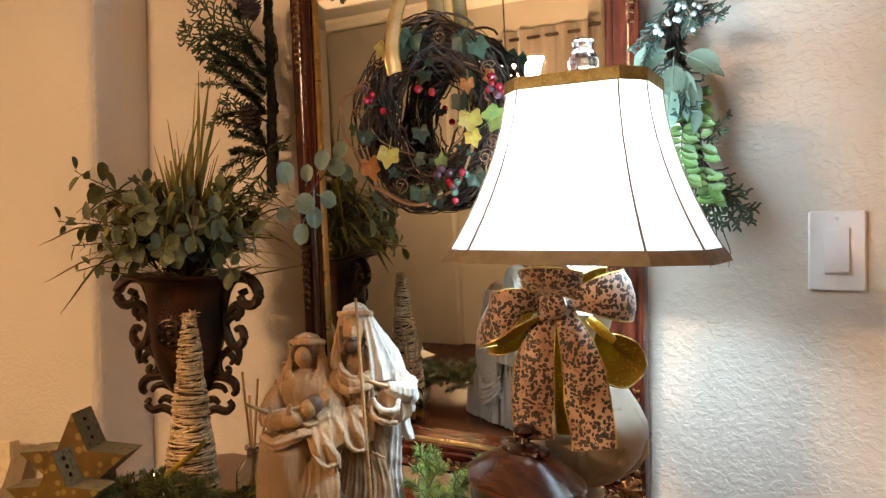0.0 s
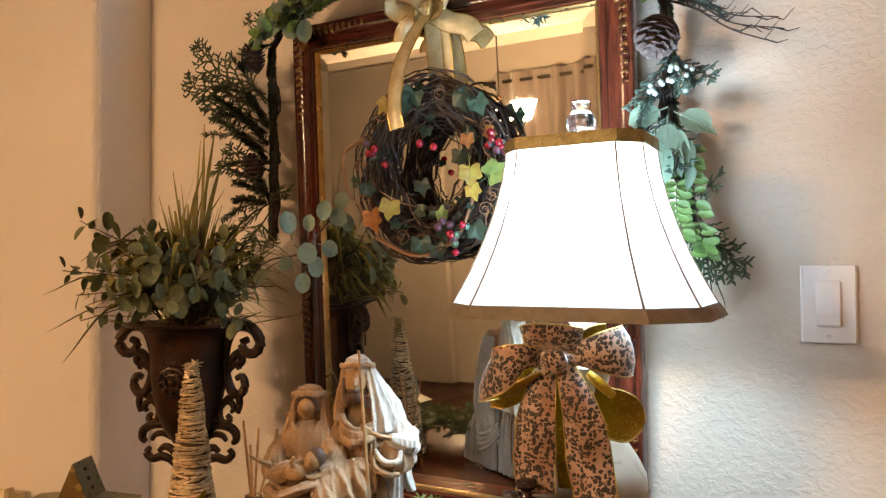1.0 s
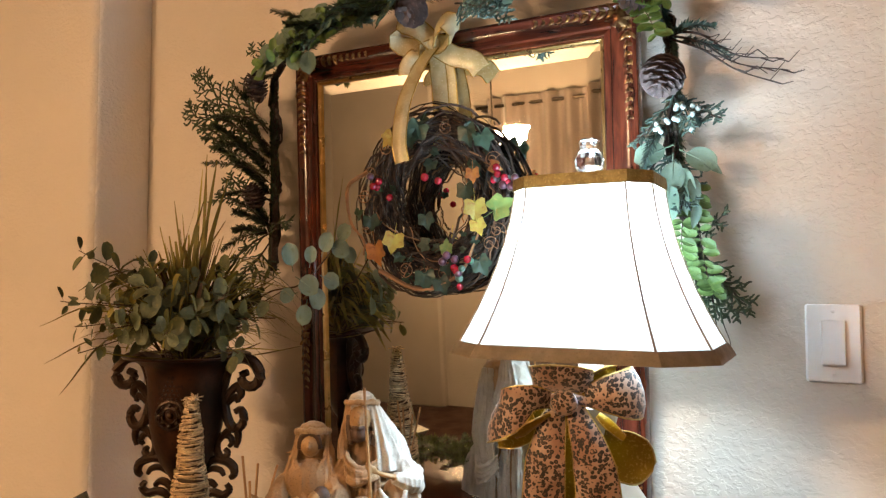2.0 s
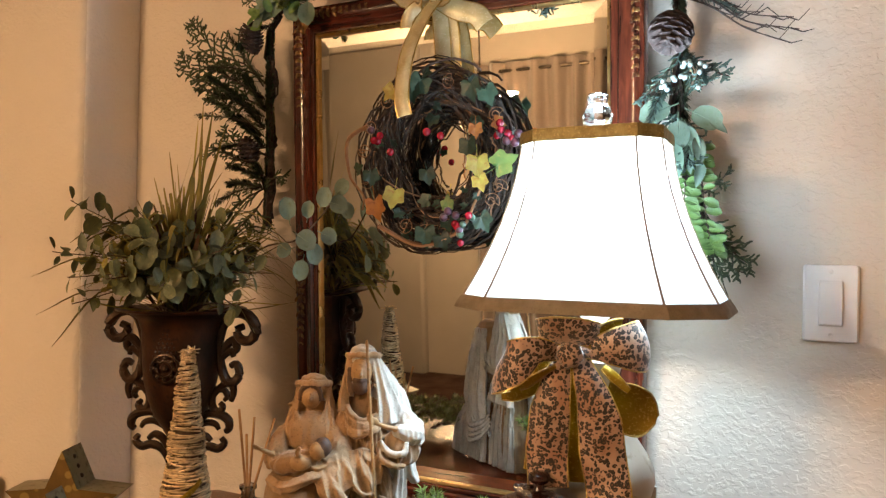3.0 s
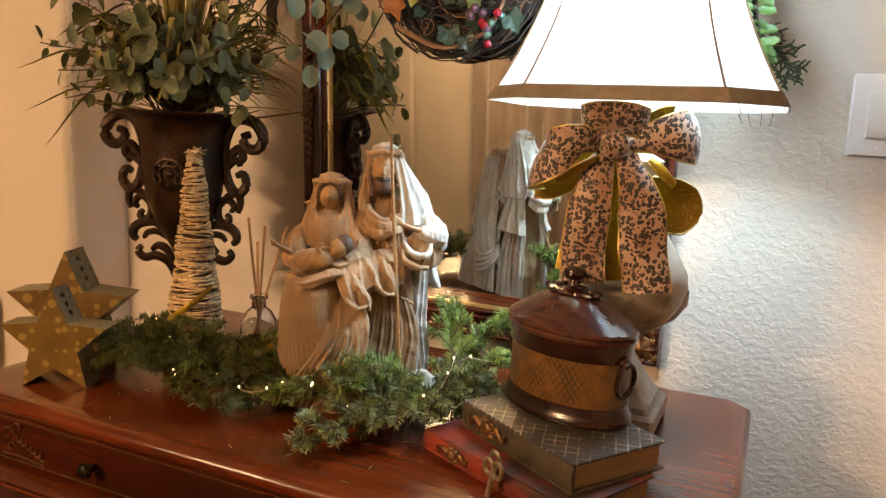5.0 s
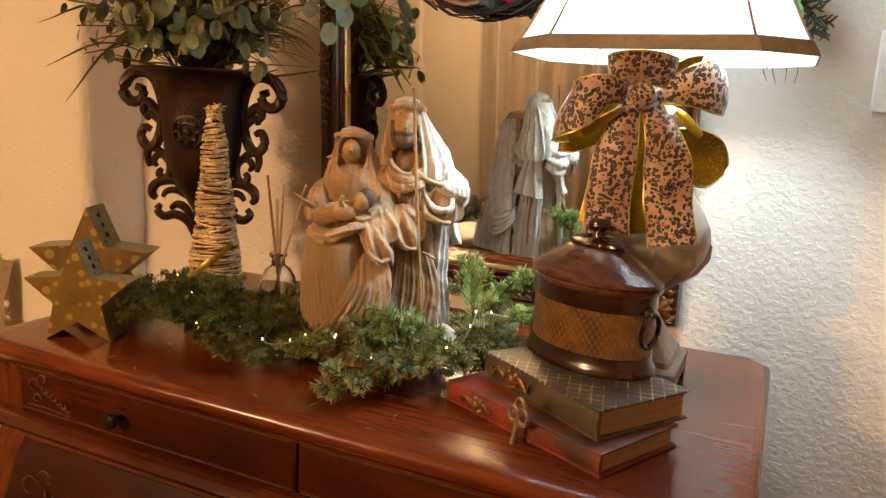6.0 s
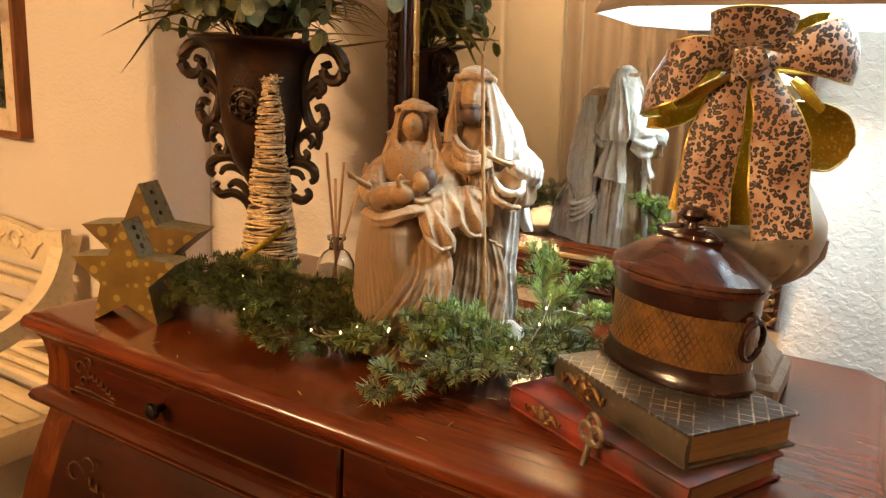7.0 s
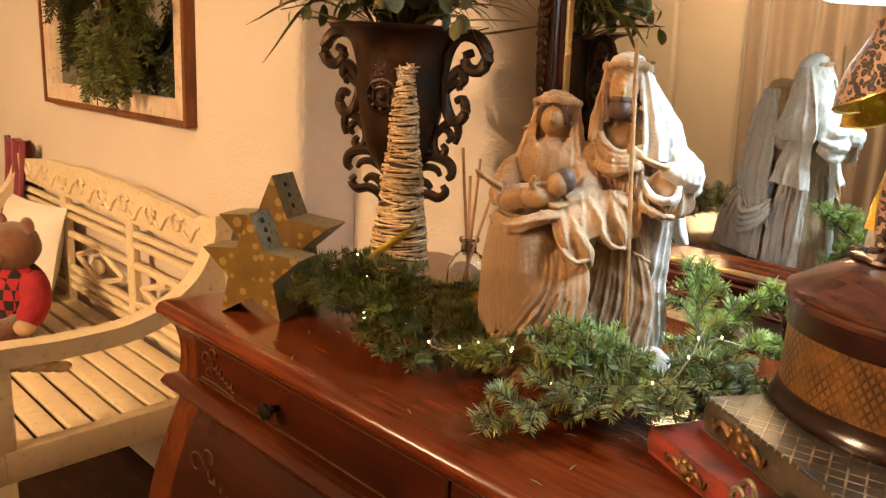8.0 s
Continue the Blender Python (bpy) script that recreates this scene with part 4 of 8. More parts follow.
part("base", square_rows(Build(), [(0.062, 0.008), (0.064, 0.010), (0.064, 0.030), (0.060, 0.033), (0.055, 0.034), (0.053, 0.042), (0.050, 0.043), (0.040, 0.058), (0.030, 0.078), (0.022, 0.094), (0.019, 0.104)], 0.004), M["ceramic"], lamp)
for sx in (-1, 1):
    for sy in (-1, 1):
        part("foot", square_rows(Build(), [(0.012, 0.0), (0.013, 0.002), (0.011, 0.009)], 0.002), M["dark_metal"], lamp, m=pose(sx * 0.051, sy * 0.051, 0))
body = Build().lathe([(0.018, 0.100), (0.024, 0.103), (0.026, 0.109), (0.020, 0.114), (0.017, 0.120), (0.026, 0.126), (0.048, 0.138), (0.066, 0.152), (0.078, 0.170), (0.083, 0.190), (0.081, 0.208), (0.071, 0.228), (0.055, 0.252), (0.042, 0.275), (0.034, 0.300), (0.032, 0.325), (0.037, 0.342), (0.040, 0.350), (0.030, 0.356), (0.016, 0.362), (0.013, 0.39)], 40)
part("urn_body", body, M["ceramic"], lamp)
for k in range(10):
    a = 2 * math.pi * k / 10
    lb = Build().tube([(math.cos(a) * r, math.sin(a) * r, z) for r, z in ((0.020, 0.121), (0.047, 0.137), (0.066, 0.152), (0.0785, 0.171), (0.0835, 0.190))], [0.003, 0.010, 0.012, 0.010, 0.002], 6, flat=0.35)
    part("gadroon", lb, M["ceramic"], lamp)
part("socket", Build().lathe([(0.012, 0.388), (0.017, 0.392), (0.017, 0.43), (0.013, 0.46)], 16), M["plastic"], lamp)
part("bulb", Build().lathe([(0.013, 0.46), (0.018, 0.475), (0.028, 0.50)], 16), glow_mat("bulb_white", (0.9, 0.95, 1.0), 6.0), lamp)
hb = Build()
for sx in (-1, 1):
    hb.tube(spline([(sx * 0.012, 0, 0.40), (sx * 0.05, 0, 0.45), (sx * 0.055, 0, 0.53), (sx * 0.02, 0, 0.635), (0, 0, 0.645)], 14), 0.0018, 6)
hb.tube([(0, 0, 0.64), (0, 0, 0.668)], 0.003, 8)
part("harp", hb, M["plastic"], lamp)
fin = Build().lathe([(0.010, 0.662), (0.014, 0.665), (0.020, 0.672), (0.021, 0.682), (0.017, 0.691), (0.012, 0.697), (0.014, 0.702), (0.015, 0.708), (0.012, 0.711)], 8)
part("finial", fin, M["crystal"], lamp, "faceted clear crystal finial", smooth=False)


def shade_ring(t, grow=0.0):
    """The shade's cut-corner outline: t runs from the bottom (0) to the top (1)."""
    k = (1 - t) ** 1.75
    hx, hy, c = 0.092 + 0.082 * k + grow, 0.067 + 0.061 * k + grow, 0.027 + 0.030 * k
    z = 0.418 + 0.238 * t
    return [(-hx + c, -hy, z), (hx - c, -hy, z), (hx, -hy + c, z), (hx, hy - c, z), (hx - c, hy, z), (-hx + c, hy, z), (-hx, hy - c, z), (-hx, -hy + c, z)]


TS = [0.0, 0.06, 0.14, 0.24, 0.36, 0.5, 0.64, 0.78, 0.9, 1.0]
for j in range(8):
    pb = Build()
    rings = []
    for t in TS:
        ra = shade_ring(t)
        rings.append([Vector(ra[j]), Vector(ra[j]).lerp(Vector(ra[(j + 1) % 8]), 0.5), Vector(ra[(j + 1) % 8])])
    pb.grid(rings)
    part("shade_panel", pb, M["shade"], lamp, "off-white silk shade panel lit from inside")
    sb = Build().tube([shade_ring(t, 0.0006)[j] for t in TS], 0.0016, 5)
    part("shade_seam", sb, M["shade_seam"], lamp)
for name, t0, t1, mat in (("shade_trim", -0.005, 0.072, "shade_trim"), ("shade_band", 0.93, 1.0, "shade_band")):
    tb = Build().grid([shade_ring(max(0, t0), 0.0012), shade_ring(max(0, t0), 0.0028), shade_ring((t0 + t1) / 2, 0.0034), shade_ring(t1, 0.0028), shade_ring(t1, 0.0012)], True)
    part(name, tb, M[mat], lamp, {"shade_trim": "brown cloth trim round the shade's foot", "shade_band": "gold brocade band round the shade's top"}[name])
sp = Build()
for s in (-1, 1):
    sp.tube([(0, 0, 0.646), (s * 0.091, 0, 0.650)], 0.0015, 5)
    sp.tube([(0, 0, 0.646), (0, s * 0.066, 0.650)], 0.0015, 5)
part("shade_spider", sp, M["gold_lip"], lamp)


# ---- leopard bow on the lamp ----
bow = thing("ribbon_bow", "leopard print ribbon bow with gold lining, tied to the lamp's neck", "bow", pose(-0.272, 0.960, 1.272, 0, 0, 9))
BOWM = [M["leopard"], M["gold_lame"], M["gold_wire"]]


# loops: out over the front and back behind
def loops(pts, wide, name="loop", n=20):
    ribbon(name, spline(pts, n), [Vector(wide) * (0.26 + 0.76 * math.sin(math.pi * i / (n - 1)) ** 1.5) for i in range(n)], BOWM, bow)


loops([(-0.006, -0.012, -0.006), (-0.036, -0.044, 0.000), (-0.070, -0.046, -0.016), (-0.088, -0.022, -0.026), (-0.078, 0.010, -0.032), (-0.045, 0.014, -0.024), (0.0, 0.0, -0.008)], (-0.026, 0.0, -0.060))
loops([(0.010, -0.010, -0.002), (0.036, -0.034, 0.006), (0.068, -0.038, 0.010), (0.090, -0.012, 0.010), (0.080, 0.014, 0.012), (0.045, 0.016, 0.004), (0.0, 0.0, -0.004)], (-0.012, 0.0, 0.058))
loops([(-0.020, -0.006, 0.000), (-0.036, -0.020, 0.016), (-0.030, -0.038, 0.022), (-0.002, -0.046, 0.024), (0.025, -0.038, 0.022), (0.032, -0.020, 0.016), (0.018, -0.006, 0.002)], (0.003, -0.030, 0.034))
GOLD = [M["gold_lame"], M["gold_lame"], M["gold_wire"]]
for pts, wide in (([(0.040, 0.012, -0.056), (0.060, 0.008, -0.066), (0.082, 0.010, -0.076), (0.094, 0.014, -0.080), (0.103, 0.018, -0.083)], [(0.012, 0.004, -0.040), (0.018, 0.004, -0.058), (0.018, 0.006, -0.056), (0.012, 0.006, -0.040), (0.004, 0.004, -0.010)]),
                  ([(-0.040, 0.008, -0.036), (-0.060, 0.010, -0.048), (-0.080, 0.012, -0.054), (-0.092, 0.020, -0.058), (-0.080, 0.030, -0.060)], [(-0.006, 0, -0.026), (-0.008, 0, -0.034), (-0.008, 0.004, -0.038), (-0.006, 0.006, -0.030), (-0.006, 0.006, -0.026)]),
                  ([(-0.016, -0.030, -0.019), (-0.030, -0.036, -0.028), (-0.048, -0.036, -0.040), (-0.062, -0.030, -0.049)], [(-0.001, 0.008, -0.005), (-0.003, 0.010, -0.010), (-0.003, 0.010, -0.012), (-0.001, 0.006, -0.006)]),
                  ([(0.020, -0.022, 0.014), (0.030, -0.026, 0.024), (0.048, -0.026, 0.036), (0.062, -0.020, 0.040)], [(0.003, 0.010, -0.005), (0.004, 0.012, -0.009), (0.004, 0.012, -0.008), (0.002, 0.008, -0.005)]),
                  ([(0.040, -0.018, -0.018), (0.050, -0.020, -0.026), (0.060, -0.016, -0.036), (0.070, -0.010, -0.046)], [(0.005, 0.004, 0.004), (0.007, 0.006, 0.007), (0.007, 0.006, 0.006), (0.005, 0.004, 0.004)])):
    ribbon("gold_loop", spline(pts, 16), spline(wide, 16), GOLD, bow)
for pts, w in (([(-0.010, -0.016, -0.010), (-0.016, -0.028, -0.040), (-0.023, -0.032, -0.075), (-0.025, -0.026, -0.110), (-0.026, -0.030, -0.140), (-0.024, -0.034, -0.166)], 0.051),
               ([(0.012, -0.018, -0.010), (0.028, -0.032, -0.045), (0.036, -0.034, -0.080), (0.041, -0.028, -0.115), (0.046, -0.032, -0.145), (0.050, -0.038, -0.170)], 0.054)):
    wide = [Vector((w * (0.40 + 0.58 * min(1, i / 6)), 0.010 * math.sin(i * 0.8), 0.004 * math.sin(i * 0.5))) for i in range(16)]
    ribbon("tail", spline(pts, 16), wide, BOWM, bow)
for pts, w in (([(-0.004, 0.004, -0.012), (-0.016, 0.004, -0.07), (-0.034, 0.008, -0.12), (-0.040, 0.006, -0.160)], 0.040), ([(0.004, 0.004, -0.012), (0.008, 0.000, -0.06), (0.010, -0.002, -0.105), (0.014, 0.000, -0.165)], 0.030)):
    ribbon("gold_tail", spline(pts, 14), (w, 0.004, 0), GOLD, bow)
part("knot", Build().ball((0, -0.030, -0.004), 0.017, 0.016, 0.016, 16, 10, fn=lambda d: 1 + 0.08 * math.sin(9 * d.x + 4 * d.z)), M["leopard"], bow)


# ---- twisted wreath hung before the mirror ----
wreath = thing("vine_wreath", "dark twisted grapevine wreath with ivy leaves and red berries", "wreath", pose(-0.578, 1.190, 1.556, 3.0, 0, 8))
WR = 0.108


def ring_strand(rad, tube_r, phase, wob, a0=0.0, a1=2 * math.pi, n=34, squash=0.75):
    pts = []
    for i in range(n):
        a = a0 + (a1 - a0) * i / (n - 1)
        q = phase + wob * a
        r = rad + tube_r * math.cos(q) + 0.004 * math.sin(5 * a + phase)
        pts.append((r * math.cos(a), squash * tube_r * math.sin(q), r * math.sin(a)))
    return pts


for k in range(170):
    a0 = R.uniform(0, 6.28)
    span = R.uniform(1.6, 5.5)
    pts = ring_strand(WR + R.uniform(-0.016, 0.014), R.uniform(0.010, 0.042), R.uniform(0, 6.28), R.choice((-1, 1)) * R.uniform(0.6, 2.0), a0, a0 + span)
    pts = [(x * 0.93 - 0.006 * (1 - z / 0.15) + R.uniform(-0.0022, 0.0022), y + R.uniform(-0.002, 0.002), z * 1.09 + R.uniform(-0.0022, 0.0022)) for x, y, z in pts]
    b = Build().tube(pts, R.choice((R.uniform(0.0007, 0.0015), R.uniform(0.0014, 0.0026))), 5)
    part("vine", b, M["twig"] if R.random() < 0.90 else M["twig_light"], wreath)
for k in range(12):
    a = R.uniform(0, 6.28)
    c, s = math.cos(a), math.sin(a)
    pts = [(WR * c, -0.02, WR * s)]
    for j in range(12):
        rr, q = 0.014 * (1 - j / 14), j * 0.9 + a
        pts.append((WR * c + 0.018 * c + rr * math.cos(q), -0.03 - 0.001 * j, WR * s + 0.018 * s + rr * math.sin(q)))
    part("tendril", Build().tube(spline(pts, 24), 0.0009, 4), M["twig_light"], wreath)
vine2 = Build().tube(spline([(-0.118, -0.035, 0.055), (-0.155, -0.038, 0.03), (-0.15, -0.04, -0.03), (-0.125, -0.04, -0.065), (-0.128, -0.036, -0.09)], 20), [0.004 - 0.00012 * i for i in range(20)], 6)
part("vine", vine2, M["twig_light"], wreath)
vine3 = Build().tube(spline([(-0.10, -0.03, -0.118), (-0.02, -0.042, -0.150), (0.05, -0.045, -0.125), (0.078, -0.045, -0.075), (0.09, -0.04, -0.04)], 20), [0.0046 - 0.00015 * i for i in range(20)], 6)
part("vine", vine3, M["twig_light"], wreath)
IVY = {k: leaf_mesh("ivy_leaf", M[k], 0.042, 0.040, "lobed", 0.25, 0.3) for k in ("ivy", "ivy_green", "ivy_yellow", "ivy_brown")}


def lay_leaf(mesh, parent, place, out, facing, scale, roll=0.0, name="leaf"):
    return part(name, mesh, None, parent, m=aim(place, out, facing, roll, scale))


for k in range(34):
    a = R.uniform(0, 6.28)
    r = WR + R.uniform(-0.04, 0.045)
    place = Vector((r * math.cos(a), -0.03 + R.uniform(-0.012, 0.012), r * math.sin(a)))
    lay_leaf(IVY["ivy"], wreath, place, rv() + Vector((0, -0.2, -0.3)), Vector((R.uniform(-0.6, 0.6), -1, R.uniform(-0.2, 0.7))), R.uniform(0.35, 0.7))
for x, z, kind, s, dx, dz in ((0.085, -0.018, "ivy_green", 1.5, 0.75, 0.45), (0.060, 0.012, "ivy_yellow", 1.35, 0.1, -0.9), (0.062, -0.022, "ivy_yellow", 1.0, 0.25, -0.9), (-0.082, -0.040, "ivy_yellow", 1.3, -0.15, -0.95),
                              (-0.122, -0.055, "ivy_brown", 1.5, 0.15, -1), (-0.080, 0.128, "ivy_yellow", 1.05, -0.6, -0.6), (-0.062, 0.160, "ivy_brown", 0.9, 0.05, 1), (0.058, 0.062, "ivy_brown", 0.9, 0.0, -0.9), (0.085, 0.064, "ivy_brown", 0.8, 0.8, -0.4),
                              (0.012, -0.085, "ivy_green", 0.9, -0.1, 0.8), (-0.030, 0.145, "ivy", 1.4, -0.3, -0.6), (-0.055, 0.135, "ivy", 1.2, 0.1, -0.9), (0.048, 0.135, "ivy", 1.3, 0.1, -0.9), (0.070, 0.122, "ivy", 1.2, 0.4, -0.8), (-0.130, -0.010, "ivy", 1.0, 0.2, -0.8),
                              (-0.030, -0.105, "ivy", 1.3, 0.1, -0.8), (-0.005, -0.118, "ivy", 1.1, 0.3, -0.7), (0.062, -0.085, "ivy", 1.2, 0.4, -0.7), (-0.028, -0.010, "ivy", 1.0, 0.2, -0.9), (0.045, 0.040, "ivy", 1.3, 0.0, -0.9)):
    lay_leaf(IVY[kind], wreath, Vector((x + 0.020, -0.046, z - 0.008)), Vector((dx, -0.15, dz)), Vector((R.uniform(-0.5, 0.5), -1, R.uniform(-0.2, 0.6))), s * 0.78)
BERRY = {k: Build().ball((0, 0, 0), 0.0068, seg=12, rings=8).mesh("berry", M[k]) for k in ("berry_red", "berry_dark", "berry_green")}
for x, z, ks in ((-0.112, 0.050, "rrd"), (-0.095, 0.028, "rr"), (0.098, 0.050, "rrrd"), (0.118, 0.038, "rrddd"), (0.042, -0.100, "rrrggdd"), (0.025, -0.095, "dd"), (-0.012, 0.036, "rr"), (0.040, -0.135, "rg")):
    for c in ks:
        kind = {"r": "berry_red", "d": "berry_dark", "g": "berry_green"}[c]
        part("berry", BERRY[kind], None, wreath, m=pose(x + 0.020 + R.uniform(-0.018, 0.018), -0.052 - R.uniform(0, 0.010), z - 0.008 + R.uniform(-0.016, 0.016)) @ Matrix.Scale(R.uniform(0.85, 1.1), 4))

# gold ribbon that holds the wreath
hang = thing("gold_ribbon", "sheer gold ribbon bow holding the wreath on the mirror", "ribbon", pose(-0.594, 1.214, 1.842))
RIB = [M["ribbon_gold"], M["ribbon_gold"], M["gold_wire"]]
for pts, w in (([(0, -0.01, 0.0), (-0.010, -0.050, -0.05), (-0.012, -0.095, -0.12), (-0.012, -0.112, -0.19), (-0.006, -0.112, -0.228)], (0.026, 0, 0)),
               ([(0.0, -0.006, 0.0), (0.010, -0.012, -0.06), (0.018, -0.016, -0.13), (0.02, -0.02, -0.19)], (0.028, 0.006, 0)),
               ([(0.012, -0.002, 0.0), (0.028, -0.006, -0.06), (0.035, -0.008, -0.13), (0.045, -0.008, -0.19)], (0.024, -0.004, 0)),
               ([(0, -0.012, 0.0), (-0.02, -0.03, 0.022), (-0.055, -0.035, 0.035), (-0.062, -0.03, 0.008), (-0.03, -0.018, -0.006), (0, -0.01, 0)], (0.004, 0.012, 0.036)),
               ([(0, -0.012, 0.0), (0.018, -0.03, 0.026), (0.040, -0.035, 0.030), (0.048, -0.03, 0.004), (0.024, -0.018, -0.008), (0, -0.01, 0)], (0.004, 0.014, 0.036)),
               ([(0, -0.012, 0.0), (-0.025, -0.024, -0.012), (-0.048, -0.028, -0.036), (-0.05, -0.03, -0.055)], (0.018, 0.004, 0.012)),
               ([(0, -0.012, 0.0), (0.04, -0.016, -0.028), (0.075, -0.012, -0.040), (0.092, -0.012, -0.06)], (0.010, 0.004, 0.034))):
    ribbon("ribbon_strip", spline(pts, 16), w, RIB, hang, 0.0004)
part("knot", Build().ball((0, -0.015, 0), 0.013, 0.010, 0.014, 12, 8), M["ribbon_gold"], hang)


# ---- garland round the mirror ----
garland = thing("mirror_garland", "mixed evergreen garland with pine cones and eucalyptus round the mirror", "garland", pose(-0.6, 1.24, 1.9))


def G(x, y, z):
    drop = 0.045 * min(1.0, max(0.0, (z - 1.82) / 0.1))
    return Vector((x + 0.6, y - 1.24, z - 1.9 - drop))


spine = [G(-0.985, 1.235, 1.46), G(-0.985, 1.24, 1.60), G(-0.985, 1.24, 1.74), G(-0.985, 1.235, 1.86), G(-0.90, 1.22, 1.945), G(-0.72, 1.21, 1.985), G(-0.60, 1.21, 1.985), G(-0.45, 1.215, 1.99), G(-0.28, 1.22, 1.97), G(-0.20, 1.235, 1.88), G(-0.19, 1.245, 1.74), G(-0.19, 1.255, 1.60), G(-0.16, 1.265, 1.46), G(-0.12, 1.27, 1.40)]
for k in range(5):
    path = [p + rv(0.010) for p in spline(spine, 60)]
    part("vine", Build().tube(path, R.uniform(0.002, 0.0045), 5), M["twig"], garland)
GM = lambda k: [M[k], M["twig"]]
# left side sprays
for root, way, ln, plane, kind in ((G(-0.985, 1.23, 1.72), (-0.85, -0.15, 0.62), 0.21, (0.3, 0.2, 0.9), "cedar"), (G(-0.985, 1.225, 1.70), (-0.95, -0.2, 0.42), 0.20, (0.2, 0.3, 0.9), "cedar"),
                                   (G(-0.985, 1.22, 1.68), (-0.8, -0.25, 0.25), 0.15, (0.2, 0.5, 0.8), "cedar"), (G(-0.985, 1.225, 1.60), (-0.8, -0.2, -0.1), 0.12, (0.2, 0.4, 0.8), "cedar"),
                                   (G(-0.98, 1.225, 1.58), (-0.6, -0.2, 0.35), 0.10, (0.3, 0.5, 0.7), "cedar"), (G(-0.985, 1.225, 1.52), (-0.7, -0.2, -0.5), 0.13, (0.4, 0.4, 0.7), "cedar"),
                                   (G(-0.985, 1.225, 1.50), (-0.5, -0.2, -0.75), 0.12, (0.7, 0.3, 0.4), "cedar"), (G(-0.98, 1.225, 1.54), (0.8, -0.3, -0.15), 0.06, (0.2, 0.4, 0.8), "cedar"),
                                   (G(-0.96, 1.215, 1.88), (-0.4, -0.1, 0.3), 0.07, (0.5, 0.3, 0.6), "cedar"), (G(-0.86, 1.20, 1.95), (0.4, -0.4, -0.2), 0.09, (0.5, 0.3, 0.6), "cedar"),
                                   (G(-0.50, 1.20, 1.97), (0.4, -0.5, -0.5), 0.12, (0.8, 0.2, 0.4), "cedar_blue"), (G(-0.55, 1.20, 1.95), (0.7, -0.5, -0.25), 0.11, (0.4, 0.2, 0.8), "cedar_blue"),
                                   (G(-0.45, 1.20, 1.97), (0.1, -0.5, -0.7), 0.10, (0.9, 0.2, 0.1), "cedar_blue"), (G(-0.70, 1.20, 1.97), (0.3, -0.4, -0.2), 0.10, (0.4, 0.2, 0.8), "cedar"),
                                   (G(-0.19, 1.24, 1.72), (0.4, -0.3, -0.6), 0.08, (0.8, 0.2, 0.4), "cedar_blue"), (G(-0.19, 1.24, 1.70), (-0.4, -0.3, -0.6), 0.08, (0.8, 0.2, 0.4), "cedar_blue"),
                                   (G(-0.18, 1.24, 1.68), (0.5, -0.4, -0.2), 0.08, (0.6, 0.2, 0.6), "cedar_blue"), (G(-0.19, 1.24, 1.63), (0.2, -0.3, -0.9), 0.10, (0.9, 0.2, 0.2), "cedar_blue"), (G(-0.20, 1.24, 1.64), (-0.3, -0.3, -0.8), 0.08, (0.9, 0.2, 0.2), "cedar_blue"),
                                   (G(-0.150, 1.255, 1.46), (0.42, -0.1, -0.8), 0.10, (0.8, 0.1, 0.6), "cedar"), (G(-0.16, 1.255, 1.48), (0.25, -0.15, -0.95), 0.11, (0.9, 0.1, 0.2), "cedar"),
                                   (G(-0.165, 1.255, 1.47), (0.05, -0.2, -1), 0.10, (0.9, 0.1, 0.1), "cedar"), (G(-0.13, 1.26, 1.42), (0.7, -0.05, -0.6), 0.06, (0.5, 0.1, 0.8), "cedar"),
                                   (G(-0.15, 1.25, 1.49), (0.5, -0.2, 0.4), 0.045, (0.3, 0.1, 0.8), "cedar")):
    part("cedar_spray", cedar(Build(), root, way, ln * 1.12, plane), GM(kind), garland)
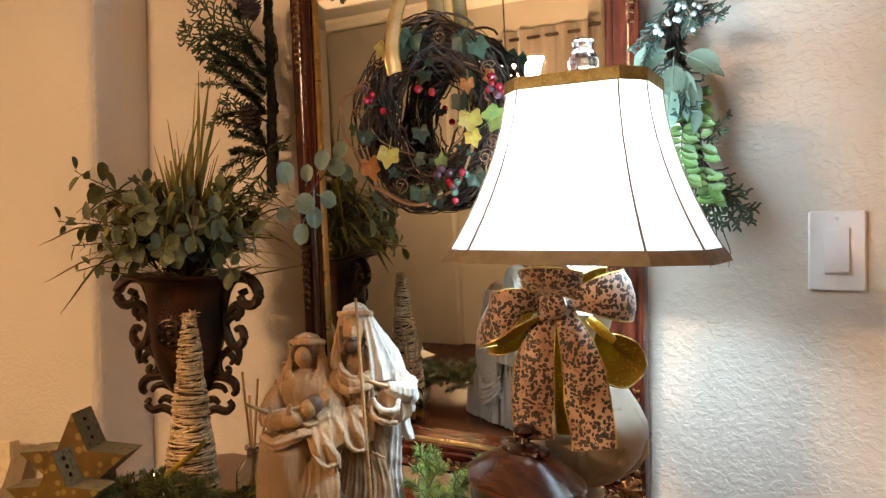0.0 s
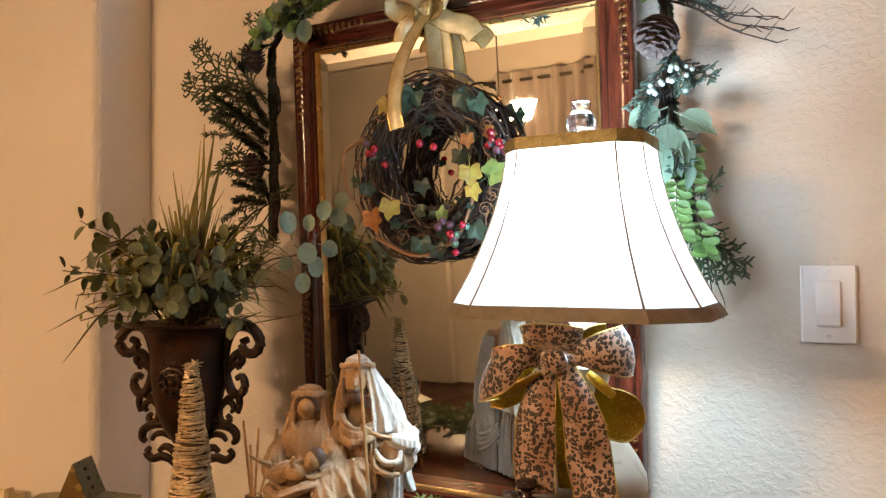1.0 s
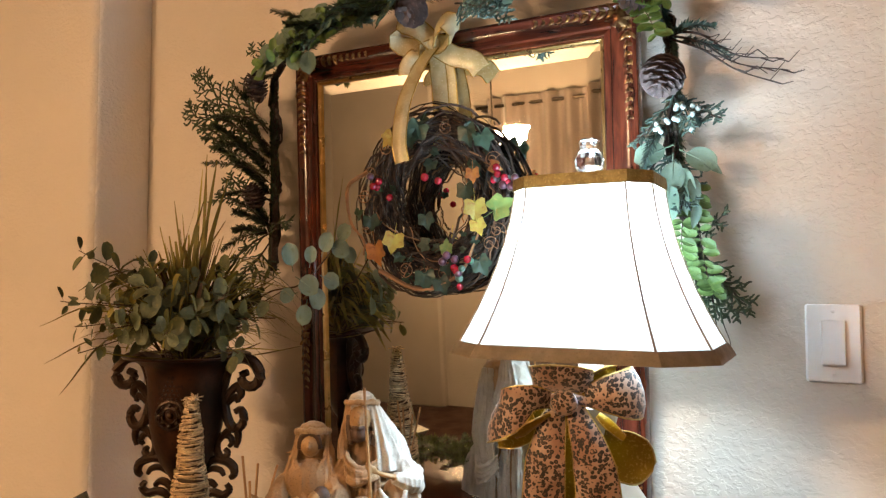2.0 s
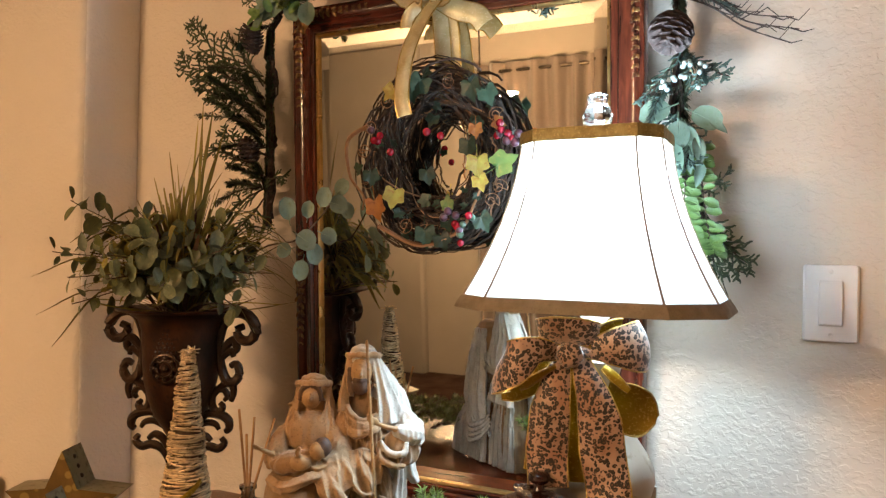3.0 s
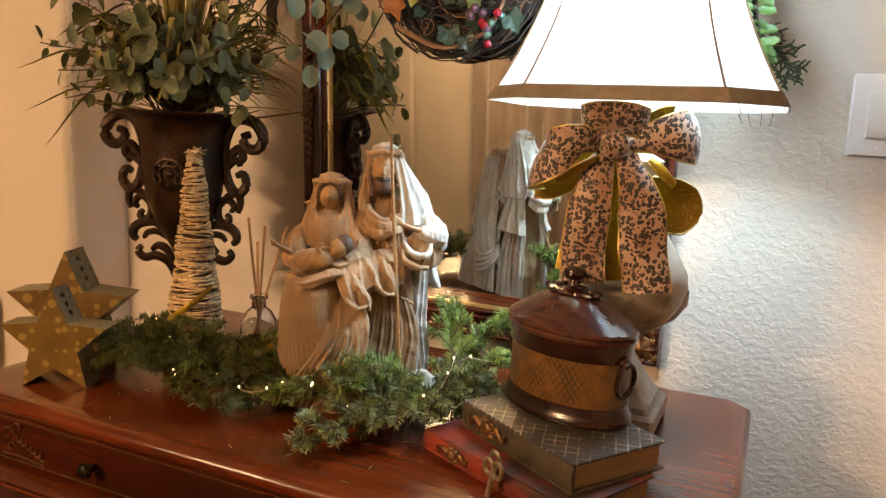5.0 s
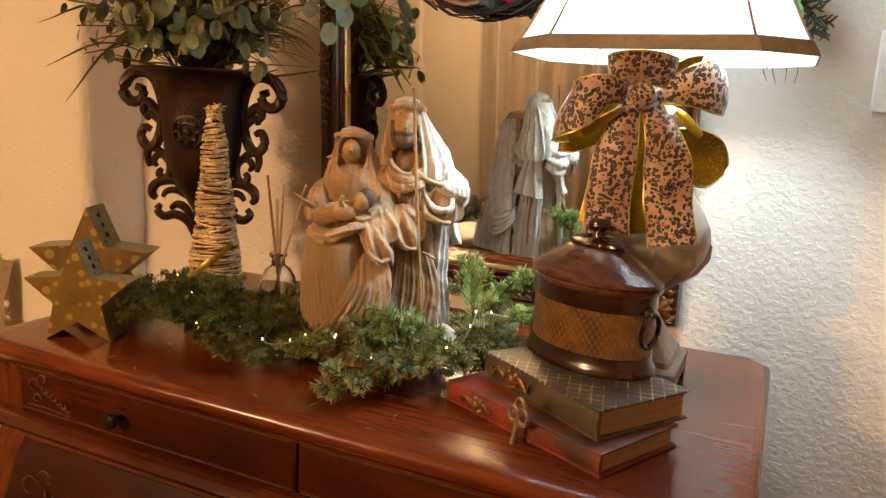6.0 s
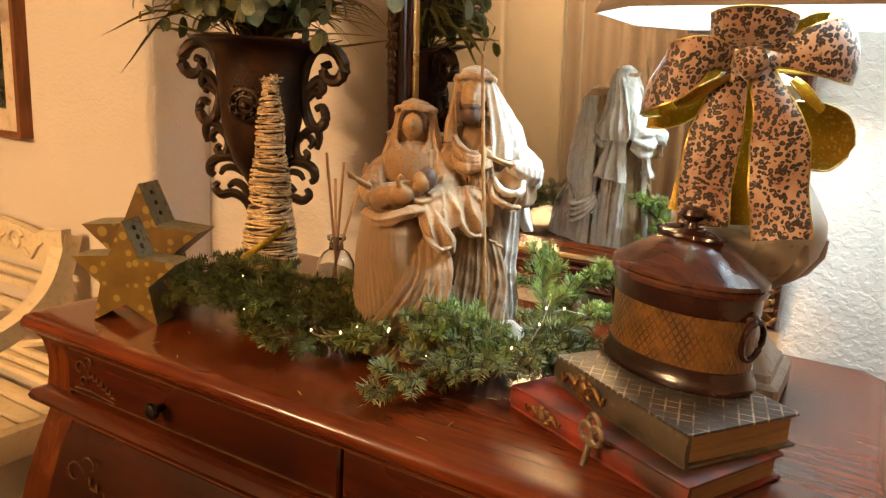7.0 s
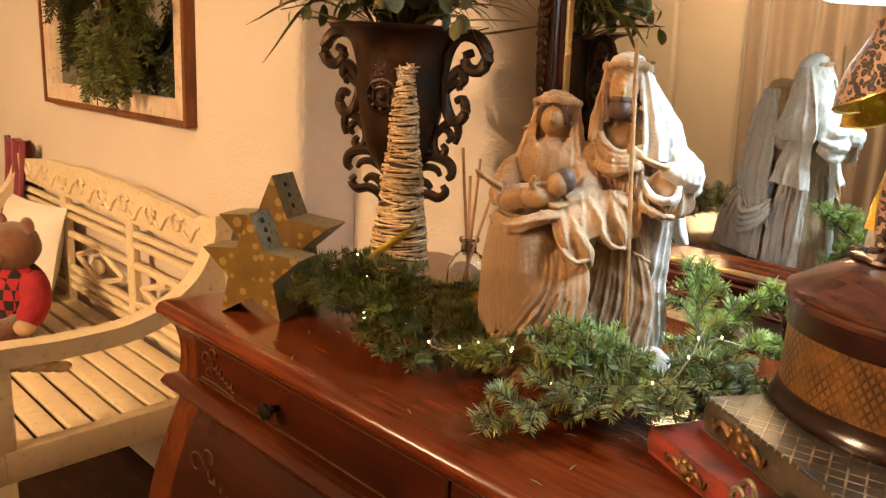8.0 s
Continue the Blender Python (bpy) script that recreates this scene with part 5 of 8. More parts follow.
for root, way, ln in ((G(-0.985, 1.22, 1.66), (-0.75, -0.4, 0.35), 0.14), (G(-0.985, 1.22, 1.62), (-0.55, -0.4, 0.55), 0.13), (G(-0.17, 1.23, 1.79), (0.8, -0.3, -0.5), 0.09), (G(-0.185, 1.23, 1.80), (0.6, -0.4, -0.1), 0.08), (G(-0.18, 1.23, 1.90), (0.7, -0.3, -0.1), 0.09),
                      (G(-0.8, 1.21, 1.96), (-0.3, -0.5, -0.2), 0.10), (G(-0.68, 1.2, 1.975), (-0.5, -0.4, -0.1), 0.12), (G(-0.75, 1.2, 1.97), (0.5, -0.4, -0.1), 0.12),
                      (G(-0.985, 1.215, 1.70), (-0.9, -0.3, 0.45), 0.15), (G(-0.985, 1.215, 1.64), (-0.9, -0.3, 0.15), 0.14), (G(-0.985, 1.215, 1.60), (-0.8, -0.3, -0.05), 0.10), (G(-0.985, 1.215, 1.72), (-0.45, -0.3, 0.75), 0.12), (G(-0.985, 1.215, 1.74), (-0.6, -0.3, 0.1), 0.11), (G(-0.985, 1.215, 1.54), (-0.6, -0.3, 0.4), 0.09),
                      (G(-0.985, 1.215, 1.52), (-0.7, -0.3, -0.3), 0.10), (G(-0.97, 1.215, 1.86), (-0.5, -0.3, -0.5), 0.08), (G(-0.93, 1.20, 1.92), (0.7, -0.4, 0.0), 0.11), (G(-0.85, 1.20, 1.96), (0.8, -0.4, -0.05), 0.12), (G(-0.64, 1.20, 1.98), (0.7, -0.5, -0.15), 0.12), (G(-0.56, 1.20, 1.98), (-0.6, -0.5, -0.25), 0.11), (G(-0.40, 1.20, 1.98), (-0.5, -0.5, -0.4), 0.10), (G(-0.36, 1.20, 1.98), (0.6, -0.5, -0.2), 0.11),
                      (G(-0.18, 1.23, 1.70), (0.5, -0.4, -0.6), 0.07), (G(-0.2, 1.23, 1.66), (-0.3, -0.4, -0.8), 0.08)):
    w = Vector(way).normalized()
    part("pine_twig", needles(Build(), [root, root + w * ln * 0.5 + Vector((0, -0.008, 0.006)), root + w * ln], 0.019, 230, 0.0010, tip=1.0), GM("cedar_blue" if root.x > 0.2 else "cedar"), garland)
# dense dark fir fronds and the needled trunk beside the mirror
part("pine_twig", needles(Build(), [G(-0.985, 1.235, 1.44), G(-0.983, 1.235, 1.60), G(-0.987, 1.235, 1.74), G(-0.983, 1.235, 1.87)], 0.017, 2600, 0.0012, tip=1.0, stem_r=0.010), GM("cedar"), garland)
for root, way, ln in ((G(-0.985, 1.22, 1.635), (-0.72, -0.12, 0.68), 0.135), (G(-0.99, 1.215, 1.62), (-0.80, -0.16, 0.52), 0.15), (G(-0.985, 1.22, 1.60), (-0.74, -0.12, 0.62), 0.11), (G(-0.985, 1.21, 1.655), (-0.80, -0.16, 0.58), 0.15), (G(-0.985, 1.22, 1.67), (-0.5, -0.1, 0.8), 0.09), (G(-0.985, 1.22, 1.53), (-0.75, -0.2, 0.30), 0.085), (G(-0.985, 1.22, 1.515), (-0.8, -0.2, 0.1), 0.08), (G(-0.985, 1.22, 1.54), (-0.5, -0.2, 0.6), 0.06)):
    w = Vector(way).normalized()
    part("pine_twig", needles(Build(), [root, root + w * ln * 0.5 + Vector((0, -0.006, 0.006)), root + w * ln], 0.019, 520, 0.0011, tip=0.8), GM("cedar"), garland)
for p, ax, ln, w in ((G(-1.0, 1.205, 1.783), (-0.05, -0.3, 1), 0.062, 0.046), (G(-1.0, 1.21, 1.565), (-0.3, -0.3, 1), 0.055, 0.044), (G(-0.19, 1.205, 1.758), (-0.1, -0.5, -0.9), 0.066, 0.062), (G(-0.215, 1.20, 1.90), (-0.5, -0.6, -0.2), 0.05, 0.055), (G(-0.62, 1.185, 1.955), (0.1, -0.7, -0.5), 0.055, 0.055)):
    part("pine_cone", pinecone(Build(), p, ax, ln, w), M["pinecone"], garland, "brown open pine cone")
for path, ln, n_, kind in (([G(-0.205, 1.235, 1.88), G(-0.192, 1.24, 1.80), G(-0.188, 1.245, 1.72)], 0.020, 900, "cedar_blue"), ([G(-0.190, 1.245, 1.74), G(-0.186, 1.25, 1.66), G(-0.180, 1.25, 1.58)], 0.022, 1100, "cedar"), ([G(-0.180, 1.25, 1.60), G(-0.165, 1.255, 1.52), G(-0.150, 1.26, 1.43)], 0.020, 900, "cedar"),
                          ([G(-0.93, 1.225, 1.925), G(-0.80, 1.22, 1.965), G(-0.66, 1.215, 1.98)], 0.024, 1500, "cedar"), ([G(-0.66, 1.215, 1.98), G(-0.48, 1.215, 1.985), G(-0.28, 1.22, 1.965)], 0.024, 1700, "cedar")):
    part("pine_twig", needles(Build(), path, ln, n_, 0.0011, tip=0.9, stem_r=0.004), GM(kind), garland)
# bare twigs that reach over the wall
for dz, ln in ((0, 1.0), (0.012, 0.9), (-0.01, 0.75)):
    pts = [G(-0.19, 1.225, 1.80 + dz * 0.5), G(-0.14, 1.205, 1.775 + dz), G(-0.09, 1.20, 1.735 + dz), G(-0.09 + 0.07 * ln, 1.20, 1.715 + dz * 1.5)]
    tb = Build().tube(spline(pts, 20), [0.0022 - 0.00008 * i for i in range(20)], 5)
    for q in range(7):
        p = spline(pts, 20)[6 + 2 * q]
        tb.tube([p, p + Vector((0.016, -0.002, R.choice((-1, 1)) * 0.008)), p + Vector((0.03, -0.004, R.choice((-1, 1)) * 0.006))], [0.0013, 0.001, 0.0006], 4)
    part("bare_twig", tb, M["twig"], garland)
EUP = [leaf_mesh("eucalyptus_leaf", M["euca_pale"], 0.05, 0.038, "round", 0.2, 0.2), leaf_mesh("eucalyptus_leaf", M["euca_pale"], 0.055, 0.024, "long", 0.3, 0.2)]
for x, z, dx, dz, s, kind in ((-0.190, 1.565, -0.15, -1, 1.20, 0), (-0.196, 1.622, -0.7, -0.25, 1.0, 0), (-0.185, 1.600, 0.0, -1, 0.95, 0), (-0.165, 1.612, 0.85, -0.45, 1.0, 0), (-0.172, 1.590, 0.35, -0.9, 0.85, 1), (-0.158, 1.575, 0.25, -1, 0.85, 1), (-0.170, 1.562, 0.0, -1, 0.8, 1), (-0.150, 1.535, -0.1, -1, 0.7, 1), (-0.200, 1.545, -0.4, -0.9, 0.8, 1), (-0.140, 1.598, 0.7, -0.5, 0.6, 1)):
    part("eucalyptus_leaf", EUP[kind], None, garland, m=aim(G(x, 1.215, z), Vector((dx, -0.2, dz)), Vector((R.uniform(-0.5, 0.5), -1, 0.3)), 0, s))
for x, z, dx, dz, s in ((-0.46, 1.975, 0.25, -1, 1.15), (-0.49, 1.96, -0.6, -0.6, 0.9), (-0.84, 1.95, 0.3, 0.5, 1.0), (-0.87, 1.935, -0.4, 0.5, 1.0), (-0.90, 1.91, 0.3, -0.6, 0.9), (-0.80, 1.965, 0.6, 0.3, 0.9), (-0.93, 1.90, -0.5, -0.2, 0.8), (-0.86, 1.90, 0.1, -1, 0.9)):
    part("eucalyptus_leaf", EUP[0], None, garland, m=aim(G(x, 1.185, z), Vector((dx, -0.2, dz)), Vector((0.2, -1, 0.3)), 0, s))
BOXL = leaf_mesh("box_leaf", M["box_leaf"], 0.022, 0.013, "round", 0.2, 0.25)
for chain in ([G(-0.155, 1.235, 1.56), G(-0.15, 1.225, 1.50), G(-0.14, 1.225, 1.43), G(-0.13, 1.23, 1.40)], [G(-0.17, 1.235, 1.55), G(-0.175, 1.22, 1.48), G(-0.165, 1.22, 1.43)], [G(-0.26, 1.20, 1.93), G(-0.235, 1.185, 1.88), G(-0.215, 1.18, 1.83), G(-0.20, 1.18, 1.79)], [G(-0.24, 1.20, 1.93), G(-0.21, 1.19, 1.90), G(-0.18, 1.185, 1.87)],
              [G(-0.93, 1.21, 1.92), G(-0.90, 1.19, 1.96), G(-0.85, 1.185, 1.99)], [G(-0.82, 1.20, 1.95), G(-0.78, 1.19, 1.975), G(-0.74, 1.185, 1.99)]):
    pts = spline(chain, 15)
    part("leaf_stem", Build().tube(pts, 0.0008, 4), M["stem"], garland)
    for i, p in enumerate(pts):
        for s in (-1, 1):
            part("box_leaf", BOXL, None, garland, m=aim(p, Vector((s, -0.4, R.uniform(-0.9, 0.3))), Vector((R.uniform(-0.4, 0.4), -1, 0.4)), 0, R.uniform(0.75, 1.2)))
JB = Build().ball((0, 0, 0), 0.0042, seg=10, rings=6).mesh("juniper_berry", stuff_mat("juniper_berry", (0.45, 0.52, 0.50), (0.32, 0.42, 0.42), scale=120, rough=0.6, bump=0))
for k in range(16):
    part("juniper_berry", JB, None, garland, m=pose(*G(-0.19 + R.uniform(-0.025, 0.05), 1.205 - R.uniform(0, 0.012), 1.672 + R.uniform(-0.028, 0.018))))


# ---- urn with scroll handles and its bouquet ----
UX, UY = -1.012, 1.039
urn = thing("bronze_urn", "rust-brown metal urn with curled scroll handles", "urn", pose(UX, UY, TOP, 0, 0, 22))
part("urn_body", Build().lathe([(0.050, 0.0), (0.052, 0.006), (0.046, 0.012), (0.030, 0.022), (0.016, 0.045), (0.011, 0.08), (0.013, 0.125), (0.018, 0.150), (0.030, 0.172), (0.045, 0.196), (0.056, 0.226), (0.063, 0.258), (0.066, 0.290), (0.067, 0.320), (0.069, 0.348), (0.074, 0.366), (0.090, 0.378), (0.110, 0.3825), (0.112, 0.3855), (0.108, 0.387), (0.072, 0.373), (0.060, 0.345), (0.04, 0.338)], 44), M["bronze"], urn)
ros = Build()
for rr, w in ((0.024, 0.003), (0.014, 0.0025)):
    ros.tube([(rr * math.cos(a), -0.0015, rr * math.sin(a)) for a in [2 * math.pi * k / 24 for k in range(25)]], w, 5)
for k in range(8):
    a = 2 * math.pi * k / 8
    ros.ball((0.018 * math.cos(a), -0.002, 0.018 * math.sin(a)), 0.004, 0.003, 0.004, 8, 5)
ros.ball((0, -0.002, 0), 0.006, 0.004, 0.006, 10, 6)
part("rosette", ros, M["bronze_dark"], urn, m=pose(0, -0.0650, 0.286, -2))
dots = Build()
for r_ in range(7):
    for c in range(r_ + 1):
        x = (c - r_ / 2) * 0.0075
        z = 0.352 - r_ * 0.0075
        yy = -math.sqrt(max(0, (0.0670 + 0.03 * (z - 0.29)) ** 2 - x * x))
        dots.ball((x, yy + 0.0008, z), 0.0022, 0.0014, 0.0022, 6, 4)
part("beading", dots, M["bronze_dark"], urn)


for s in (-1, 1):
    def hx(pts, r):
        hb = Build().tube(spline([(s * x, 0, z) for x, z in pts], 22), [r * (0.6 + 0.6 * math.sin(math.pi * (0.12 + 0.8 * i / 21))) for i in range(22)], 8)
        part("scroll", hb, M["bronze_dark"], urn)
    hx([(0.068, 0.320), (0.074, 0.350), (0.084, 0.372), (0.102, 0.380), (0.124, 0.372), (0.136, 0.348), (0.124, 0.330), (0.106, 0.333), (0.101, 0.349), (0.113, 0.355)], 0.0085)
    hx([(0.070, 0.300), (0.084, 0.322), (0.096, 0.330), (0.101, 0.316), (0.094, 0.306)], 0.0070)
    hx([(0.068, 0.290), (0.082, 0.306), (0.092, 0.310), (0.096, 0.300)], 0.0060)
    hx([(0.068, 0.330), (0.071, 0.300), (0.075, 0.276), (0.084, 0.258), (0.097, 0.255), (0.107, 0.271), (0.101, 0.288), (0.090, 0.284)], 0.0075)
    hx([(0.062, 0.232), (0.075, 0.248), (0.092, 0.254), (0.097, 0.238), (0.093, 0.221)], 0.0060)
    hx([(0.070, 0.240), (0.080, 0.240), (0.086, 0.230), (0.080, 0.222)], 0.0050)
    hx([(0.066, 0.246), (0.058, 0.224), (0.061, 0.207), (0.071, 0.202), (0.078, 0.211), (0.072, 0.218)], 0.0060)
    hx([(0.036, 0.184), (0.050, 0.198), (0.073, 0.197), (0.088, 0.187), (0.090, 0.173), (0.083, 0.167)], 0.0070)
    hx([(0.030, 0.172), (0.048, 0.182), (0.064, 0.180), (0.072, 0.170)], 0.0050)
    hx([(0.012, 0.095), (0.028, 0.128), (0.050, 0.140), (0.070, 0.136), (0.082, 0.146), (0.076, 0.156)], 0.0065)
    hx([(0.014, 0.120), (0.030, 0.150), (0.046, 0.158), (0.058, 0.150)], 0.0060)

bouquet = thing("dried_bouquet", "full bouquet of eucalyptus and dry grass in the urn", "plant", pose(UX, UY, 1.245, 0, 0, 32) @ Matrix.Diagonal((0.88, 0.9, 1.06, 1)))
EU = [leaf_mesh("eucalyptus_leaf", M[k], 0.042, w, sh, 0.2, 0.2) for k, w, sh in (("euca", 0.036, "round"), ("euca_dark", 0.026, "round"), ("euca", 0.024, "long"), ("euca_dark", 0.034, "round"), ("grass", 0.020, "long"))]


def sprig(tip, count, kinds, size, sag=0.0, name="leaf_stem"):
    tip = Vector(tip)
    root = Vector((tip.x * 0.16, tip.y * 0.16, 0.02))
    mid = root.lerp(tip, 0.5) + Vector((-tip.x * 0.12, -tip.y * 0.12, 0.035 + sag))
    pts = spline([root, mid, tip], 16)
    stem = part(name, Build().tube(pts, [0.0017 - 0.00006 * i for i in range(16)], 5), M["stem"], bouquet)
    for i in range(count):
        t = 0.30 + 0.70 * (i + 0.5) / count
        u = t * 15
        k = min(14, int(u))
        p = pts[k].lerp(pts[k + 1], u - k)
        d = (pts[k + 1] - pts[k]).normalized()
        a = i * 2.4 + R.uniform(-0.4, 0.4)
        s1 = d.cross(Vector((0.2, 0.9, 0.3))).normalized()
        s2 = d.cross(s1)
        out = (math.cos(a) * s1 + math.sin(a) * s2 + 0.4 * d).normalized()
        part("leaf", EU[R.choice(kinds)], None, stem, m=aim(p + out * 0.006, out, Vector((R.uniform(-1.0, 1.0), -0.6, R.uniform(-0.2, 1.0))), R.uniform(-0.6, 0.6), size * 0.92 * R.uniform(0.6, 1.15) * (1.1 - 0.35 * t)))


for tip, n, kinds, size in (((-0.215, -0.02, 0.215), 12, (1, 3), 1.1), ((-0.235, -0.05, 0.13), 12, (1, 3, 1), 1.0), ((-0.19, -0.09, 0.09), 11, (1, 3, 0), 1.0), ((-0.14, -0.12, 0.13), 12, (0, 3, 1), 1.0), ((-0.10, -0.15, 0.09), 12, (0, 0, 3), 1.0),
                            ((-0.04, -0.15, 0.155), 11, (0, 0, 3), 1.1), ((0.0, -0.17, 0.08), 11, (0, 3), 1.05), ((0.06, -0.16, 0.11), 10, (0, 3), 1.0), ((0.11, -0.14, 0.14), 11, (0, 2, 3), 1.0), ((0.16, -0.10, 0.10), 11, (0, 2, 3), 0.95),
                            ((0.05, 0.06, 0.17), 10, (1, 3), 0.9), ((-0.09, 0.07, 0.16), 10, (1, 3), 0.9), ((0.12, 0.10, 0.12), 10, (1, 3), 0.9), ((-0.02, 0.12, 0.13), 10, (1, 3), 0.9), ((-0.14, 0.0, 0.17), 11, (1, 3), 1.0), ((0.02, -0.05, 0.17), 10, (0, 3, 2), 1.0), ((0.09, -0.03, 0.18), 9, (2, 3, 4), 0.9),
                            ((-0.07, -0.08, 0.20), 9, (0, 2, 3), 0.9), ((0.15, 0.03, 0.16), 10, (1, 3), 0.9), ((-0.17, -0.12, 0.05), 10, (1, 3), 0.9), ((0.13, -0.14, 0.05), 9, (0, 3), 0.9)):
    side = tip[0] < -0.13
    sprig(tip, int(n * (1.55 if side else 1.75)), (1, 2, 4, 1, 2) if side and tip[2] < 0.2 else kinds, size)
# the pale sprig that reaches before the mirror
st = spline([(0.05, 0.0, 0.06), (0.15, 0.02, 0.14), (0.23, 0.02, 0.16), (0.305, 0.0, 0.23)], 16)
pale = part("leaf_stem", Build().tube(st, 0.0016, 5), M["stem"], bouquet)
EU2 = leaf_mesh("eucalyptus_leaf", stuff_mat("eucalyptus_grey", (0.15, 0.21, 0.16), (0.21, 0.28, 0.22), (0.15, 0.19, 0.11), scale=35, fine=150, rough=0.6, bump=0.1, vary=0.3, trans=0.2), 0.045, 0.040, "round", 0.2, 0.2)
for i, (x, y, z, dx, dz, s) in enumerate(((0.185, -0.02, 0.20, -0.2, 1, 1.05), (0.20, -0.03, 0.175, 0.4, -0.2, 1.15), (0.225, -0.02, 0.16, 0.3, -0.8, 1.0), (0.21, -0.01, 0.13, -0.2, -0.9, 0.95), (0.24, -0.02, 0.225, 0.3, 0.8, 0.95), (0.255, -0.02, 0.235, 0.9, -0.2, 1.0), (0.265, 0.0, 0.25, 0.6, 0.6, 0.9), (0.19, -0.02, 0.15, -0.9, -0.2, 0.8), (0.24, 0.0, 0.18, 0.8, -0.3, 0.9), (0.28, 0.0, 0.235, 0.5, -0.8, 0.8), (0.215, 0.0, 0.205, 0.1, 1, 0.8))):
    part("leaf", EU2, None, pale, m=aim((x * 1.15, y, z * 0.95), (dx, -0.2, dz), (R.uniform(-0.4, 0.4), -1, 0.3), 0, s * 0.86))
# grasses and blades
for k in range(190):
    a = R.uniform(0, 2 * math.pi)
    lean = abs(R.gauss(0.55, 0.42))
    ln = R.uniform(0.16, 0.27)
    d = Vector((math.cos(a) * lean * 1.25, math.sin(a) * lean * 0.8, 1.0 if lean < 1.2 else 0.55)).normalized()
    e = d * ln
    if abs(e.x) > 0.29 or (e.y > 0.20):
        continue
    sag = min(R.uniform(0.01, 0.09) * lean, max(0.0, e.z - 0.05))
    w = R.choice((0.0008, 0.0012, 0.0040, 0.0058))
    pts = spline([(e.x * 0.1, e.y * 0.1, 0.03), (e.x * 0.55, e.y * 0.55, e.z * 0.62), (e.x, e.y, e.z - sag)], 9)
    part("grass_blade", Build().tube(pts, [w * (0.5 + 0.9 * math.sin(math.pi * min(1, 0.15 + 0.85 * i / 8))) + 0.0002 for i in range(9)], 4, flat=0.12 if w > 0.002 else 1.0), M["grass"] if R.random() < 0.75 else M["stem"], bouquet)
for k in range(125):
    a = R.choice((R.uniform(2.5, 4.2), R.uniform(-0.6, 0.9), R.uniform(2.3, 6.6)))
    reach, up = R.uniform(0.10, 0.235), R.uniform(0.07, 0.19)
    ex, ey = reach * math.cos(a), 0.7 * reach * math.sin(a)
    if ey > 0.14:
        continue
    w = R.uniform(0.0024, 0.0056)
    pts = spline([(ex * 0.1, ey * 0.1, 0.03), (ex * 0.45, ey * 0.45, up), (ex * 0.8, ey * 0.8, up * 1.02), (ex * 1.05, ey * 1.05, up * R.uniform(0.6, 0.95))], 11)
    part("grass_blade", Build().tube(pts, [w * math.sin(math.pi * (0.12 + 0.86 * i / 10)) + 0.0002 for i in range(11)], 4, flat=0.14), M["grass"] if k % 4 else M["euca_dark"], bouquet)
for k in range(12):
    x, h = R.uniform(-0.015, 0.055), R.uniform(0.24, 0.40)
    pts = spline([(x * 0.3, 0, 0.03), (x * 0.6 + R.uniform(-0.030, 0.024), -0.01, h * 0.6), (x + R.uniform(-0.050, 0.045), R.uniform(-0.06, 0.02), h)], 9)
    part("grass_blade", Build().tube(pts, [R.choice((0.0030, 0.0048)) * math.sin(math.pi * (0.12 + 0.85 * i / 8)) + 0.0003 for i in range(9)], 4, flat=0.12), M["grass"], bouquet)
for sx, dz in ((-0.26, 0.09), (-0.25, 0.03), (0.19, 0.02), (0.20, 0.05), (0.16, 0.0), (0.2, 0.1), (-0.22, -0.02)):
    pts = spline([(sx * 0.15, -0.03, 0.04), (sx * 0.6, -0.06, max(0.07, dz + 0.03)), (sx, -0.08, dz)], 10)
    part("grass_blade", Build().tube(pts, [0.0062 * math.sin(math.pi * (0.1 + 0.88 * i / 9)) + 0.0003 for i in range(10)], 4, flat=0.12), M["grass"], bouquet)

# fine curled twigs at the garland's foot
for k in range(4):
    a = R.uniform(-0.6, 0.6)
    pts = [G(-0.150 + 0.006 * k, 1.262, 1.40), G(-0.152 + 0.010 * k, 1.255, 1.355), G(-0.160 + 0.016 * k + 0.006 * a, 1.25, 1.325), G(-0.150 + 0.012 * k, 1.248, 1.302 + 0.006 * a)]
    part("curled_twig", Build().tube(spline(pts, 14), [0.0012 - 0.00006 * i for i in range(14)], 4), M["twig"], garland)

# leafy mass over the mirror's corners
for k in range(34):
    u = R.random()
    c = G(-0.965 + 0.16 * u, 1.19 - R.uniform(0, 0.02), 1.875 + 0.115 * u + R.uniform(-0.025, 0.02))
    part("eucalyptus_leaf", EUP[k % 2], None, garland, m=aim(c, Vector((R.uniform(-1, 1), -0.2, R.uniform(-0.5, 1))), Vector((R.uniform(-0.5, 0.5), -1, 0.3)), 0, R.uniform(0.55, 0.95)))
for k in range(60):
    u = R.random()
    c = G(-0.985 + 0.24 * u, 1.185 - R.uniform(0, 0.02), 1.84 + 0.13 * u ** 0.7 + R.uniform(-0.02, 0.03)) if k < 36 else G(-0.30 + 0.12 * u, 1.19 - R.uniform(0, 0.02), 1.955 - 0.11 * u + R.uniform(-0.02, 0.03))
    part("box_leaf", BOXL, None, garland, m=aim(c, Vector((R.uniform(-1, 1), -0.3, R.uniform(-0.6, 1))), Vector((R.uniform(-0.5, 0.5), -1, 0.4)), 0, R.uniform(0.9, 1.5)))
